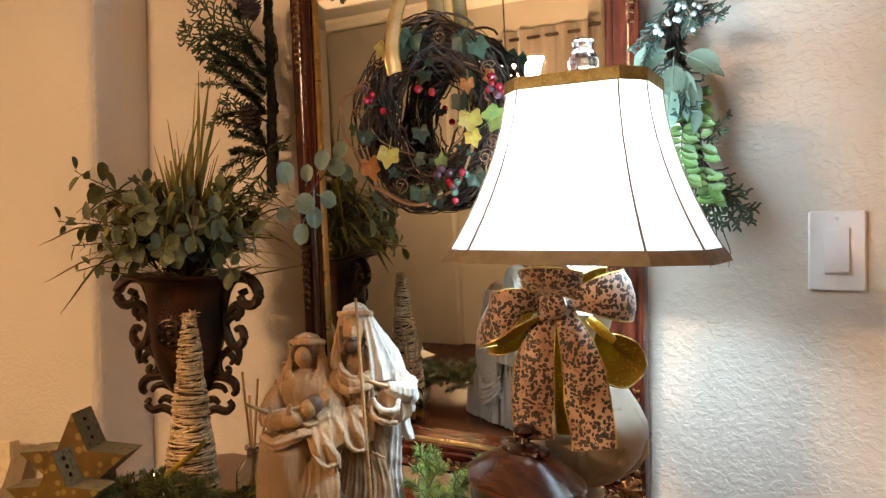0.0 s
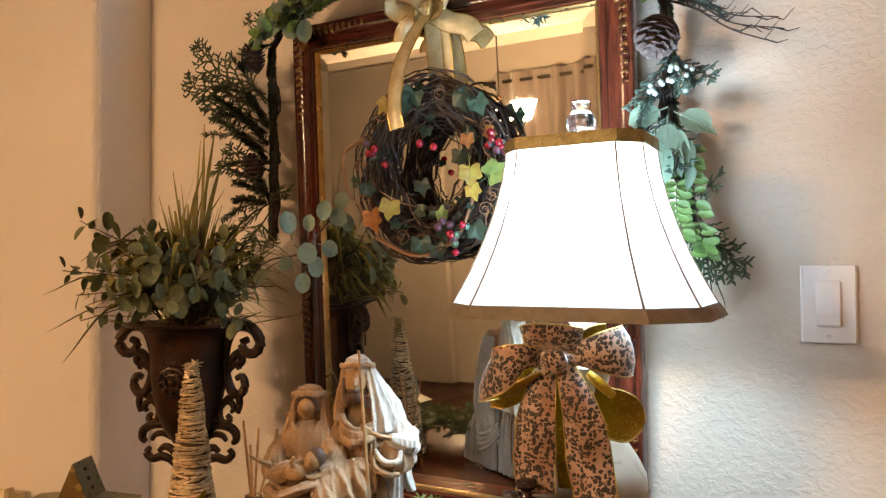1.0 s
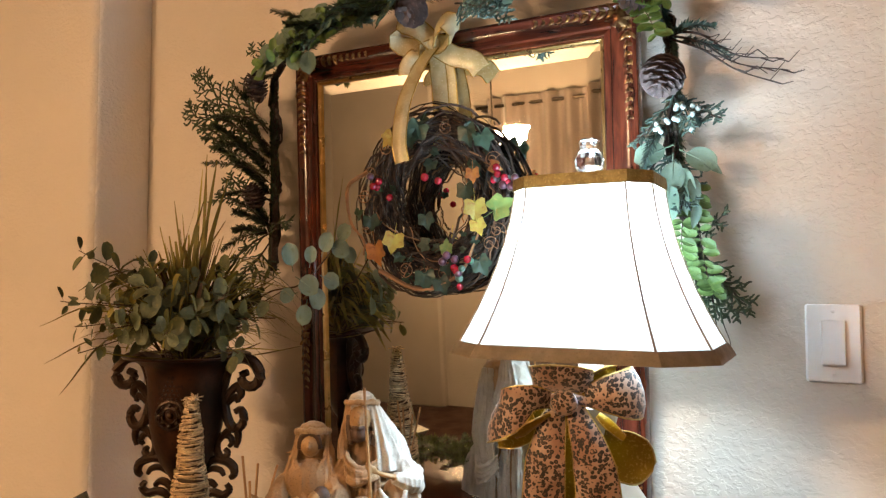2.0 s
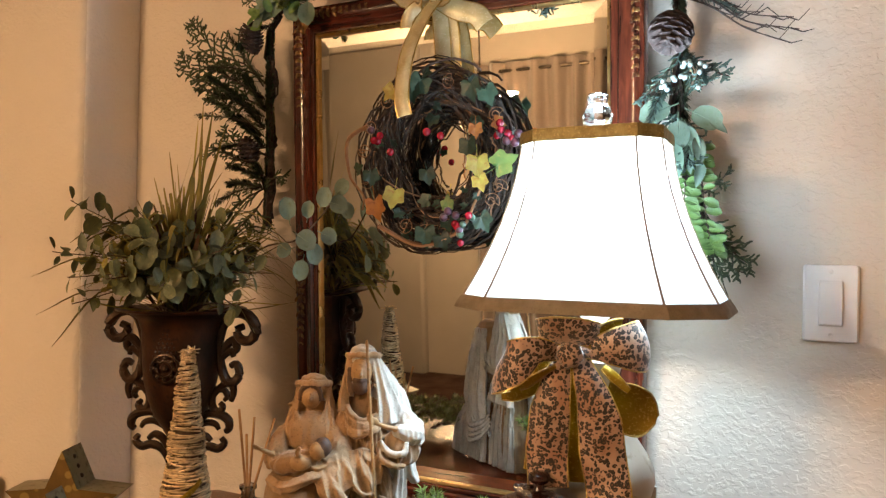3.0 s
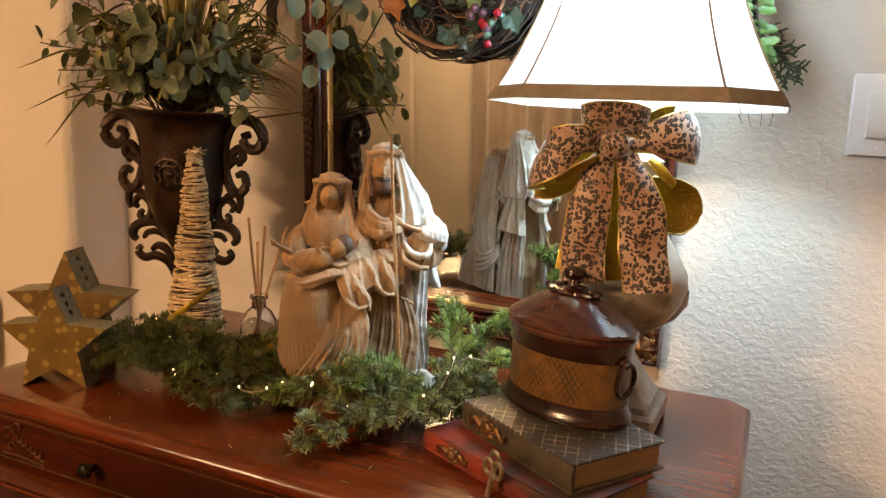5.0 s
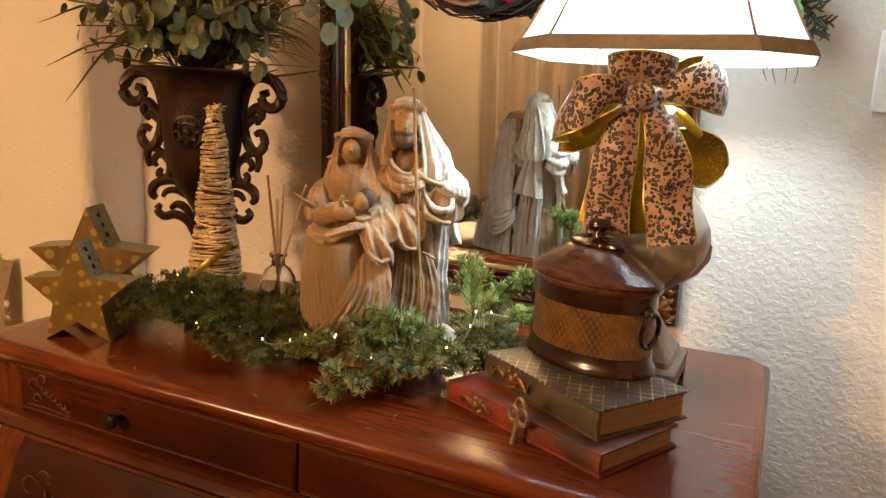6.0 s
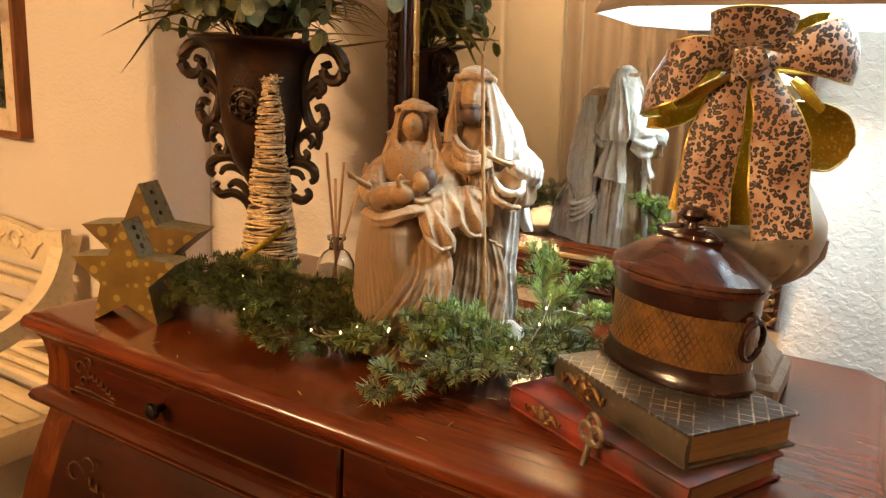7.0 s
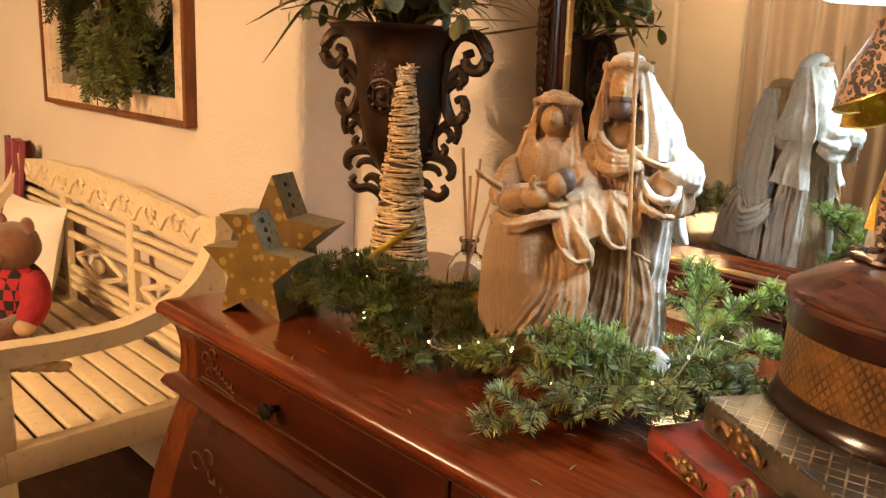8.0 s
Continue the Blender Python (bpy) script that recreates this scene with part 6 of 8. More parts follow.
for k in range(26):
    u = R.random()
    c = G(-0.93 + 0.72 * u, 1.20, 1.935 + 0.055 * math.sin(math.pi * u) + R.uniform(-0.015, 0.02))
    w = Vector((R.uniform(-1, 1), -0.5, R.uniform(-0.5, 0.3))).normalized()
    part("pine_twig", needles(Build(), [c, c + w * 0.05, c + w * 0.10], 0.019, 230, 0.0010, tip=1.0), GM(("cedar", "cedar_blue", "needles")[k % 3]), garland)


# ---- star boxes ----
def star_box(R0, depth, place, rz, face, label):
    st = thing("star_box", label, "decoration", pose(*place, 0, 0, rz), group="gold star boxes")
    pts = []
    for k in range(10):
        a = math.pi / 2 + k * math.pi / 5
        r = R0 if k % 2 == 0 else R0 * 0.46
        pts.append((r * math.cos(a), R0 * 0.809 + r * math.sin(a)))
    part("star_face", Build().prism(pts, -0.0015, 0.0), M[face], st, smooth=False)
    rim = Build()
    n = len(pts)
    ins = [(x * 0.93, R0 * 0.809 + (z - R0 * 0.809) * 0.93) for x, z in pts]
    for i in range(n):
        j = (i + 1) % n
        (a, b), (c, d) = pts[i], pts[j]
        (e, f), (g, h) = ins[i], ins[j]
        rim.add([(a, 0, b), (c, 0, d), (c, depth, d), (a, depth, b), (e, 0, f), (g, 0, h), (g, depth, h), (e, depth, f)], [(0, 1, 2, 3), (7, 6, 5, 4), (3, 2, 6, 7)])
    part("star_rim", rim, M["star_side"], st, "aged silver-gold side of the star", smooth=False)
    part("star_back", Build().prism([(x * 0.97, R0 * 0.809 + (z - R0 * 0.809) * 0.97) for x, z in pts], depth * 0.9, depth * 0.94), M["star_face_b"], st, smooth=False)
    for k in range(3):
        t = 0.25 + 0.25 * k
        (a, b), (c, d) = pts[9], pts[0]
        p = Vector((a + (c - a) * t, depth * 0.45, b + (d - b) * t))
        ang = math.atan2(d - b, c - a)
        part("stud", Build().lathe([(0.004, 0), (0.0035, 0.0012), (0.001, 0.002)], 10, m=Matrix.Translation(p) @ Matrix.Rotation(-ang + math.pi, 4, "Y")), M["dark_metal"], st)
    return st


star_box(0.0765, 0.042, (-0.975, 0.752, TOP), 24, "star_face", "small gold star box with pale spots on the chest")
star_box(0.0945, 0.055, (-1.052, 0.835, TOP), 24, "star_face_b", "larger worn gold star box behind the small one")

# ---- straw cone tree ----
tree = thing("straw_tree", "glittered straw cone tree wound with gold ribbon", "decoration", pose(-0.897, 0.94, TOP))
TH = 0.328


def cone_r(z):
    return 0.038 * (1 - z / TH) + 0.009 + 0.0012 * math.sin(z * 75)


part("cone_core", Build().lathe([(cone_r(z) - 0.004, z) for z in [TH * 0.985 * i / 12 for i in range(13)]], 24), M["stem"], tree)
for k in range(125):
    z0 = TH * (k + R.random()) / 125
    tilt, ph, tu = R.gauss(0, 0.13), R.uniform(0, 6.28), R.uniform(0.9, 1.3)
    pts = []
    for i in range(26):
        a = ph + tu * 2 * math.pi * i / 25
        z = min(TH, max(0.003, z0 + tilt * cone_r(z0) * math.cos(a - ph * 2) + 0.006 * (i / 25 - 0.5)))
        r = cone_r(z) + R.uniform(-0.001, 0.0025)
        pts.append((r * math.cos(a), r * math.sin(a), z))
    part("straw", Build().tube(pts, R.uniform(0.0009, 0.0021), 5), M["straw"], tree)
tuft = Build()
for k in range(26):
    a = R.uniform(0, 6.28)
    tuft.tube([(0.006 * math.cos(a), 0.006 * math.sin(a), TH - 0.012), (0.009 * math.cos(a + 0.5), 0.009 * math.sin(a + 0.5), TH), (R.uniform(-0.016, 0.016), R.uniform(-0.016, 0.016), TH + R.uniform(-0.008, 0.008))], 0.0010, 4)
part("straw_tuft", tuft, M["straw"], tree, kind="stuff")
gl_ = Build()
for k in range(260):
    z = R.uniform(0.02, TH)
    a = R.uniform(0, 6.28)
    r = cone_r(z) + 0.003
    gl_.ball((r * math.cos(a), r * math.sin(a), z), 0.0009, seg=5, rings=3)
part("glitter", gl_, M["glitter"], tree, kind="stuff")
band = strip([((cone_r(z) + 0.005) * math.cos(a), (cone_r(z) + 0.005) * math.sin(a), z) for a, z in [(-2.5 + 0.14 * i, 0.055 + 0.0042 * i) for i in range(18)]], (0, 0, 0.009), 0.0004)
part("gold_band", band[0], [M["gold_lame"], M["gold_lame"]], tree)


# ---- draped figure pair (one piece) ----
def fold_ring(cx, cy, rx, ry, z, k, amp, ph, n=72, z_amp=0.0):
    out = []
    for j in range(n):
        a = 2 * math.pi * j / n
        w = 1 + amp * (math.sin(k * a + ph) + 0.5 * math.sin((k * 1.7) * a + 2.1 * ph + 1.0) + 0.35 * math.sin(2.6 * k * a + ph))
        out.append((cx + rx * w * math.cos(a), cy + ry * w * math.sin(a), z + z_amp * math.sin(k * a + ph)))
    return out


def drape(b, rings, k, mat, n=72, ph=0.4, sub=4):
    """Rings of (cx, cy, rx, ry, z, fold), smoothed upwards."""
    sm = []
    for i in range((len(rings) - 1) * sub + 1):
        u = i / sub
        q = min(int(u), len(rings) - 2)
        t = u - q
        t = t * t * (3 - 2 * t) * 0.5 + t * 0.5
        sm.append([a + (c - a) * t for a, c in zip(rings[q], rings[q + 1])])
    b.grid([fold_ring(cx, cy, rx, ry, z, k, f, ph + 3 * z, n) for cx, cy, rx, ry, z, f in sm], True, True, mat)


def swath(b, path, wide, face, mat, folds=3, deep=0.003, thick=0.0016, n=18, m=18, ph=0.0):
    """A hanging length of cloth: a path, its width vectors, folds along it, a little thickness."""
    pts, ws = spline(path, n), spline(wide, n)
    rows = []
    for i, p in enumerate(pts):
        d = (pts[min(i + 1, n - 1)] - pts[max(i - 1, 0)]).normalized()
        nn = ws[i].cross(d).normalized()
        nn = nn if nn.dot(Vector(face)) > 0 else -nn
        ease = 0.45 + 0.55 * min(1.0, 2.0 * i / n)
        line = []
        for j in range(m + 1):
            u = 2 * j / m - 1
            w = 1 - 2 * abs(math.sin(0.5 * math.pi * (folds * u + ph) + 0.5 * math.sin(2.0 * u + 0.15 * i)))
            line.append((p + ws[i] * (0.5 * u), nn * (deep * ease * w - 0.004 * u * u)))
        rows.append([q + o + nn * thick for q, o in line] + [q + o - nn * thick for q, o in reversed(line)])
    b.grid(rows, True, True, mat)


def robe(b, rings, k, mat, n=110, ph=0.4, sub=5):
    """A robe of deep hanging folds: rings of (cx, cy, rx, ry, z, fold)."""
    rows = []
    for i in range((len(rings) - 1) * sub + 1):
        u = i / sub
        q = min(int(u), len(rings) - 2)
        cx, cy, rx, ry, z, f = [a + (c - a) * (u - q) for a, c in zip(rings[q], rings[q + 1])]
        row = []
        for j in range(n):
            a = 2 * math.pi * j / n
            w = 1 + f * (0.55 - 1.1 * abs(math.sin(0.5 * k * a + ph + 0.8 * math.sin(3 * a) + 2.0 * z))) + 0.4 * f * math.sin((k + 3) * a + 5 * z)
            row.append((cx + rx * w * math.cos(a), cy + ry * w * math.sin(a), z))
        rows.append(row)
    b.grid(rows, True, True, mat)


def ruffle(b, pts, r, mat, flat=0.55, n=16):
    b.tube(spline(pts, n), [r * (0.35 + 0.75 * math.sin(math.pi * (0.08 + 0.84 * i / (n - 1)))) for i in range(n)], 9, mat, flat=flat)


fig = Build()
BUR, CLO, DRK, PAL, SKN, HAI = range(6)
# seated robe: wide ribbed skirt that spreads to one side, knees, torso
SKIRT = [(-0.024, -0.012, 0.082, 0.060, 0.0), (-0.029, -0.018, 0.075, 0.060, 0.03), (-0.040, -0.027, 0.063, 0.058, 0.08), (-0.052, -0.033, 0.050, 0.055, 0.13), (-0.055, -0.034, 0.043, 0.048, 0.16), (-0.055, -0.028, 0.040, 0.041, 0.178), (-0.049, -0.010, 0.034, 0.030, 0.189), (-0.044, 0.002, 0.028, 0.020, 0.20)]
pleats = []
for i in range(43):
    u = i / 6
    q = min(int(u), 6)
    cx, cy, rx, ry, z = [p + (c - p) * (u - q) for p, c in zip(SKIRT[q], SKIRT[q + 1])]
    amp = 0.020 * (1 - 0.5 * z / 0.2)
    ring = []
    for j in range(300):
        a = 2 * math.pi * j / 300 + 1.5 * (0.17 - z)
        w = 1 + amp * math.sin(50 * a) + 0.045 * (1 - z / 0.2) * (0.6 - abs(math.sin(2.5 * a + 0.6))) + 0.02 * (1 - z / 0.2) * math.sin(9 * a + 2)
        ring.append((cx + rx * w * math.cos(a), cy + ry * w * math.sin(a), z))
    pleats.append(ring)
fig.grid(pleats, True, True, BUR)
drape(fig, [(-0.042, 0.006, 0.027, 0.022, 0.17, 0.02), (-0.042, 0.006, 0.030, 0.022, 0.205, 0.02), (-0.041, 0.008, 0.034, 0.022, 0.238, 0.02), (-0.040, 0.010, 0.026, 0.016, 0.253, 0.01), (-0.040, 0.006, 0.010, 0.009, 0.262, 0.0), (-0.040, 0.002, 0.009, 0.009, 0.274, 0.0)], 9, DRK)
# overskirt swept from the hip to the hem
for k in range(6):
    swath(fig, [(-0.006 - 0.004 * k, -0.058 - 0.003 * k, 0.165 - 0.004 * k), (0.006 - 0.007 * k, -0.080 - 0.002 * k, 0.110), (-0.006 - 0.012 * k, -0.084 - 0.001 * k, 0.055), (-0.030 - 0.015 * k, -0.080 + 0.003 * k, 0.014)],
          [(0.016, 0.004, 0.006), (0.026, 0.005, 0.012), (0.026, 0.006, 0.018), (0.018, 0.006, 0.014)], (0, -1, 0.2), (CLO, CLO, CLO, BUR, CLO, BUR)[k], 2.2, 0.0020)
swath(fig, [(-0.094, -0.050, 0.178), (-0.070, -0.078, 0.176), (-0.038, -0.080, 0.186), (-0.010, -0.062, 0.190)], [(0.002, 0.004, 0.014), (0.0, 0.006, 0.016), (0.0, 0.006, 0.015), (0.002, 0.004, 0.010)], (0, -1, 0.4), CLO, 1.5, 0.002)
# body of the gathered cloth under the swags, sleeves and lap
fig.ball((-0.004, -0.046, 0.172), 0.024, 0.026, 0.032, 24, 16, CLO)
fig.ball((0.034, -0.028, 0.184), 0.026, 0.022, 0.030, 24, 16, CLO)
fig.ball((0.084, -0.018, 0.214), 0.020, 0.016, 0.028, 24, 16, CLO)
fig.ball((-0.046, -0.036, 0.196), 0.046, 0.030, 0.018, 24, 16, DRK)
fig.ball((-0.042, -0.004, 0.230), 0.037, 0.024, 0.032, 24, 16, DRK)
# knotted swags between the two figures
for path, wide, folds in (([(-0.018, -0.060, 0.196), (-0.008, -0.078, 0.176), (0.002, -0.080, 0.158), (0.008, -0.074, 0.142)], [(0.022, 0.006, 0.004), (0.030, 0.006, 0.006), (0.034, 0.006, 0.004), (0.024, 0.004, -0.004)], 3.4),
                          ([(0.004, -0.050, 0.206), (0.010, -0.066, 0.186), (0.016, -0.068, 0.168)], [(0.018, 0.004, 0.004), (0.026, 0.004, 0.010), (0.022, 0.004, 0.010)], 2.6),
                          ([(0.022, -0.036, 0.214), (0.026, -0.050, 0.194), (0.034, -0.054, 0.174), (0.042, -0.050, 0.156)], [(0.026, 0.002, 0.008), (0.036, 0.002, 0.012), (0.038, 0.002, 0.010), (0.026, 0.002, 0.0)], 3.6),
                          ([(0.044, -0.034, 0.208), (0.052, -0.044, 0.188), (0.052, -0.046, 0.168)], [(0.016, 0.0, 0.004), (0.022, 0.0, 0.008), (0.020, 0.0, 0.006)], 2.2)):
    swath(fig, path, wide, (0.4, -1, 0.2), CLO, folds * 0.6, 0.0030, 0.0022, m=26, ph=0.6)
ruffle(fig, [(-0.024, -0.066, 0.184), (-0.014, -0.080, 0.160), (0.002, -0.084, 0.146), (0.016, -0.074, 0.150)], 0.0060, CLO)
ruffle(fig, [(0.014, -0.044, 0.206), (0.022, -0.058, 0.182), (0.034, -0.060, 0.162), (0.050, -0.050, 0.158)], 0.0060, CLO)
# seated head, veil with a rolled band, falling past the shoulders and down the back
fig.ball((-0.041, -0.004, 0.284), 0.0150, 0.0165, 0.0195, 20, 14, SKN, fn=lambda d: 1 + 0.10 * max(0, -d.y) ** 6 * (abs(d.z) < 0.3) - 0.05 * max(0, -d.z))
fig.tube([(-0.041, -0.021, 0.290), (-0.0412, -0.0245, 0.282), (-0.0412, -0.0205, 0.279)], [0.0015, 0.0026, 0.0022], 8, SKN)
for sx in (-1, 1):
    fig.tube(spline([(-0.041, -0.0165, 0.302), (-0.041 + sx * 0.012, -0.0155, 0.295), (-0.041 + sx * 0.0155, -0.010, 0.278)], 8), 0.0034, 7, HAI)
fig.ball((-0.040, 0.006, 0.2925), 0.0180, 0.0165, 0.0180, 20, 12, HAI)
drape(fig, [(-0.036, 0.022, 0.038, 0.014, 0.178, 0.05), (-0.036, 0.020, 0.038, 0.017, 0.230, 0.05), (-0.038, 0.016, 0.030, 0.017, 0.260, 0.04), (-0.039, 0.012, 0.0245, 0.019, 0.286, 0.02), (-0.039, 0.009, 0.0225, 0.020, 0.299, 0.01), (-0.039, 0.008, 0.016, 0.017, 0.309, 0.0), (-0.039, 0.008, 0.006, 0.007, 0.313, 0.0)], 8, CLO)
fig.tube([(-0.039 + 0.0232 * math.cos(a), 0.003 + 0.020 * math.sin(a), 0.3005 - 0.003 * math.sin(a) + 0.001 * math.sin(7 * a)) for a in [2 * math.pi * i / 24 for i in range(25)]], 0.0046, 8, CLO)
swath(fig, [(-0.017, -0.002, 0.296), (-0.012, -0.010, 0.262), (-0.004, -0.020, 0.230), (0.000, -0.030, 0.200)], [(0.010, 0.006, 0), (0.016, 0.008, 0), (0.024, 0.010, 0), (0.022, 0.012, 0)], (0.2, -1, 0.2), CLO, 2, 0.0022)
swath(fig, [(-0.060, -0.001, 0.296), (-0.066, -0.006, 0.268), (-0.071, -0.012, 0.244), (-0.070, -0.020, 0.215)], [(0.008, -0.005, 0), (0.013, -0.006, 0), (0.018, -0.006, 0), (0.020, -0.006, 0)], (-0.3, -1, 0.2), CLO, 2, 0.002)
ruffle(fig, [(-0.060, 0.0, 0.276), (-0.070, -0.004, 0.272), (-0.077, -0.004, 0.271)], 0.004, CLO)
for sx in (-1, 1):
    fig.tube(spline([(-0.041 + sx * 0.016, -0.014, 0.258), (-0.041 + sx * 0.011, -0.021, 0.236), (-0.041 + sx * 0.004, -0.026, 0.210)], 10), 0.0030, 6, CLO)
for row_, (rad, drop) in enumerate(((0.018, 0.016), (0.021, 0.020))):
    for i in range(24):
        a = math.pi * (1.0 + i / 23)
        fig.ball((-0.041 + rad * math.cos(a), -0.014 + 0.006 * math.sin(a), 0.262 + drop * math.sin(a)), 0.0019, seg=7, rings=4, mat=CLO)
# arms of the seated figure, one hand held open
ruffle(fig, [(-0.068, 0.004, 0.244), (-0.082, -0.012, 0.222), (-0.086, -0.026, 0.202), (-0.088, -0.036, 0.205)], 0.0150, DRK, 0.9)
swath(fig, [(-0.080, -0.024, 0.222), (-0.090, -0.036, 0.208), (-0.084, -0.044, 0.192)], [(0.016, 0.004, 0.006), (0.020, 0.004, 0.006), (0.022, 0.004, 0)], (-0.3, -1, 0), CLO, 2, 0.003)
fig.tube(spline([(-0.088, -0.036, 0.208), (-0.097, -0.044, 0.214), (-0.103, -0.048, 0.219)], 6), [0.006, 0.0058, 0.0064, 0.006, 0.005, 0.004], 8, SKN, flat=0.6)
for k in range(4):
    fig.tube([(-0.101, -0.047 - 0.002 * k, 0.218), (-0.107, -0.049 - 0.003 * k, 0.221 + 0.002 * (k - 1)), (-0.113, -0.049 - 0.004 * k, 0.224 + 0.003 * (k - 1.5))], [0.0022, 0.002, 0.0013], 6, SKN)
ruffle(fig, [(-0.010, 0.004, 0.242), (0.002, -0.016, 0.222), (0.000, -0.040, 0.205), (-0.016, -0.056, 0.200)], 0.0155, CLO, 0.9)
fig.tube([(-0.012, -0.056, 0.200), (-0.024, -0.066, 0.197), (-0.032, -0.068, 0.199)], [0.006, 0.0055, 0.004], 8, SKN, flat=0.6)
# bundled small shape across the lap
fig.tube(spline([(-0.080, -0.046, 0.192), (-0.060, -0.056, 0.202), (-0.038, -0.058, 0.208), (-0.022, -0.055, 0.212)], 14), [0.008, 0.013, 0.016, 0.017, 0.0175, 0.0175, 0.017, 0.0165, 0.0155, 0.015, 0.014, 0.012, 0.010, 0.007], 12, DRK, flat=0.85)
fig.ball((-0.046, -0.070, 0.206), 0.015, 0.008, 0.011, 14, 10, SKN)
fig.ball((-0.024, -0.062, 0.220), 0.0118, 0.012, 0.0128, 16, 12, SKN)
fig.ball((-0.018, -0.058, 0.224), 0.0122, 0.0125, 0.0140, 16, 12, HAI)
fig.tube([(-0.046, -0.072, 0.212), (-0.050, -0.076, 0.222), (-0.046, -0.077, 0.229)], [0.004, 0.0036, 0.003], 7, SKN)
# standing robe with deep hanging folds
robe(fig, [(0.044, 0.002, 0.054, 0.046, 0.0, 0.10), (0.044, 0.003, 0.050, 0.043, 0.04, 0.10), (0.043, 0.005, 0.044, 0.038, 0.10, 0.08), (0.042, 0.007, 0.037, 0.031, 0.155, 0.08), (0.040, 0.010, 0.029, 0.024, 0.190, 0.03), (0.038, 0.010, 0.029, 0.024, 0.225, 0.02), (0.037, 0.011, 0.034, 0.023, 0.255, 0.02), (0.035, 0.012, 0.028, 0.018, 0.277, 0.02), (0.032, 0.008, 0.012, 0.011, 0.288, 0.0), (0.030, 0.003, 0.010, 0.010, 0.300, 0.0)], 13, DRK)
for k in range(6):
    x = 0.004 + 0.0135 * k
    swath(fig, [(0.022 + 0.007 * k, -0.022, 0.168), (x + 0.004, -0.036, 0.10), (x - 0.002, -0.046, 0.05), (x - 0.004 + 0.002 * k, -0.050, 0.004)], [(0.014, 0, 0), (0.019, 0.001, 0), (0.024, 0.002, 0), (0.028, 0.002, 0)], (0, -1, 0), DRK, 2.2, 0.0024)
for k in range(7):
    x = 0.018 + 0.0065 * k
    fig.tube(spline([(x, -0.012, 0.246), (x + 0.001, -0.018, 0.222), (x + 0.002, -0.018, 0.200)], 8), 0.0026, 6, DRK)
fig.tube([(0.040 + 0.0300 * math.cos(a), 0.010 + 0.0255 * math.sin(a), 0.2265 + 0.001 * math.sin(5 * a)) for a in [2 * math.pi * i / 28 for i in range(29)]], 0.0036, 8, CLO)
for k in range(5):
    fig.tube(spline([(0.006, -0.002, 0.282 - 0.008 * k), (0.018, -0.020 - 0.001 * k, 0.262 - 0.007 * k), (0.036, -0.026 - 0.001 * k, 0.254 - 0.005 * k), (0.058, -0.016, 0.264 - 0.006 * k)], 16), [0.0032 + 0.0028 * math.sin(math.pi * i / 15) for i in range(16)], 8, CLO if k % 2 else DRK, flat=0.7)
# standing head with beard; cream veil with a rolled band, spread like a cape
fig.ball((0.030, -0.003, 0.318), 0.0155, 0.0170, 0.0215, 20, 14, SKN, fn=lambda d: 1 + 0.12 * max(0, -d.y) ** 6 * (abs(d.z) < 0.3))
fig.tube([(0.030, -0.0205, 0.325), (0.0297, -0.0245, 0.316), (0.0297, -0.0205, 0.313)], [0.0018, 0.0030, 0.0026], 8, SKN)
fig.tube([(0.018, -0.014, 0.308), (0.029, -0.0225, 0.3085), (0.040, -0.014, 0.308)], 0.0024, 7, HAI)
fig.ball((0.029, -0.0125, 0.299), 0.0120, 0.0100, 0.0125, 16, 10, HAI)
fig.ball((0.031, 0.007, 0.326), 0.0180, 0.0165, 0.0190, 18, 12, HAI)
for sx in (-1, 1):
    fig.tube(spline([(0.030 + sx * 0.0165, -0.005, 0.324), (0.030 + sx * 0.0165, -0.009, 0.304), (0.030 + sx * 0.012, -0.014, 0.284)], 8), 0.0032, 7, HAI)
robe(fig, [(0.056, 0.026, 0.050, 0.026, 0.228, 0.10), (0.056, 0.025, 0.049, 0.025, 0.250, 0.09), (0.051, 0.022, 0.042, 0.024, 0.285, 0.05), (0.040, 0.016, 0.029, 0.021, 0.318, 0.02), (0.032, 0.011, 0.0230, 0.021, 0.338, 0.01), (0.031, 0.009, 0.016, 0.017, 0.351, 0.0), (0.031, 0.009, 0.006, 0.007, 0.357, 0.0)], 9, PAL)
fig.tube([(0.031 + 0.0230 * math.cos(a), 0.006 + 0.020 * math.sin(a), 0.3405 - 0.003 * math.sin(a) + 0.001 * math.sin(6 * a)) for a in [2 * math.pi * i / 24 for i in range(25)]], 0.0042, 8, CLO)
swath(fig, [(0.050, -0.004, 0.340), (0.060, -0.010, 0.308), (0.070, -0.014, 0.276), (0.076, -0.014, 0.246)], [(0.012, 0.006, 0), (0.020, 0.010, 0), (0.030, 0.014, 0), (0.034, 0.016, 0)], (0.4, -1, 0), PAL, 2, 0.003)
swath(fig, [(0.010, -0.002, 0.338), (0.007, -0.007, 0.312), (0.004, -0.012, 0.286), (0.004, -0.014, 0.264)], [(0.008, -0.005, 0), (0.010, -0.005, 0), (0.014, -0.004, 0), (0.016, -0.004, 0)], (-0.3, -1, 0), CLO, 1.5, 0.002)
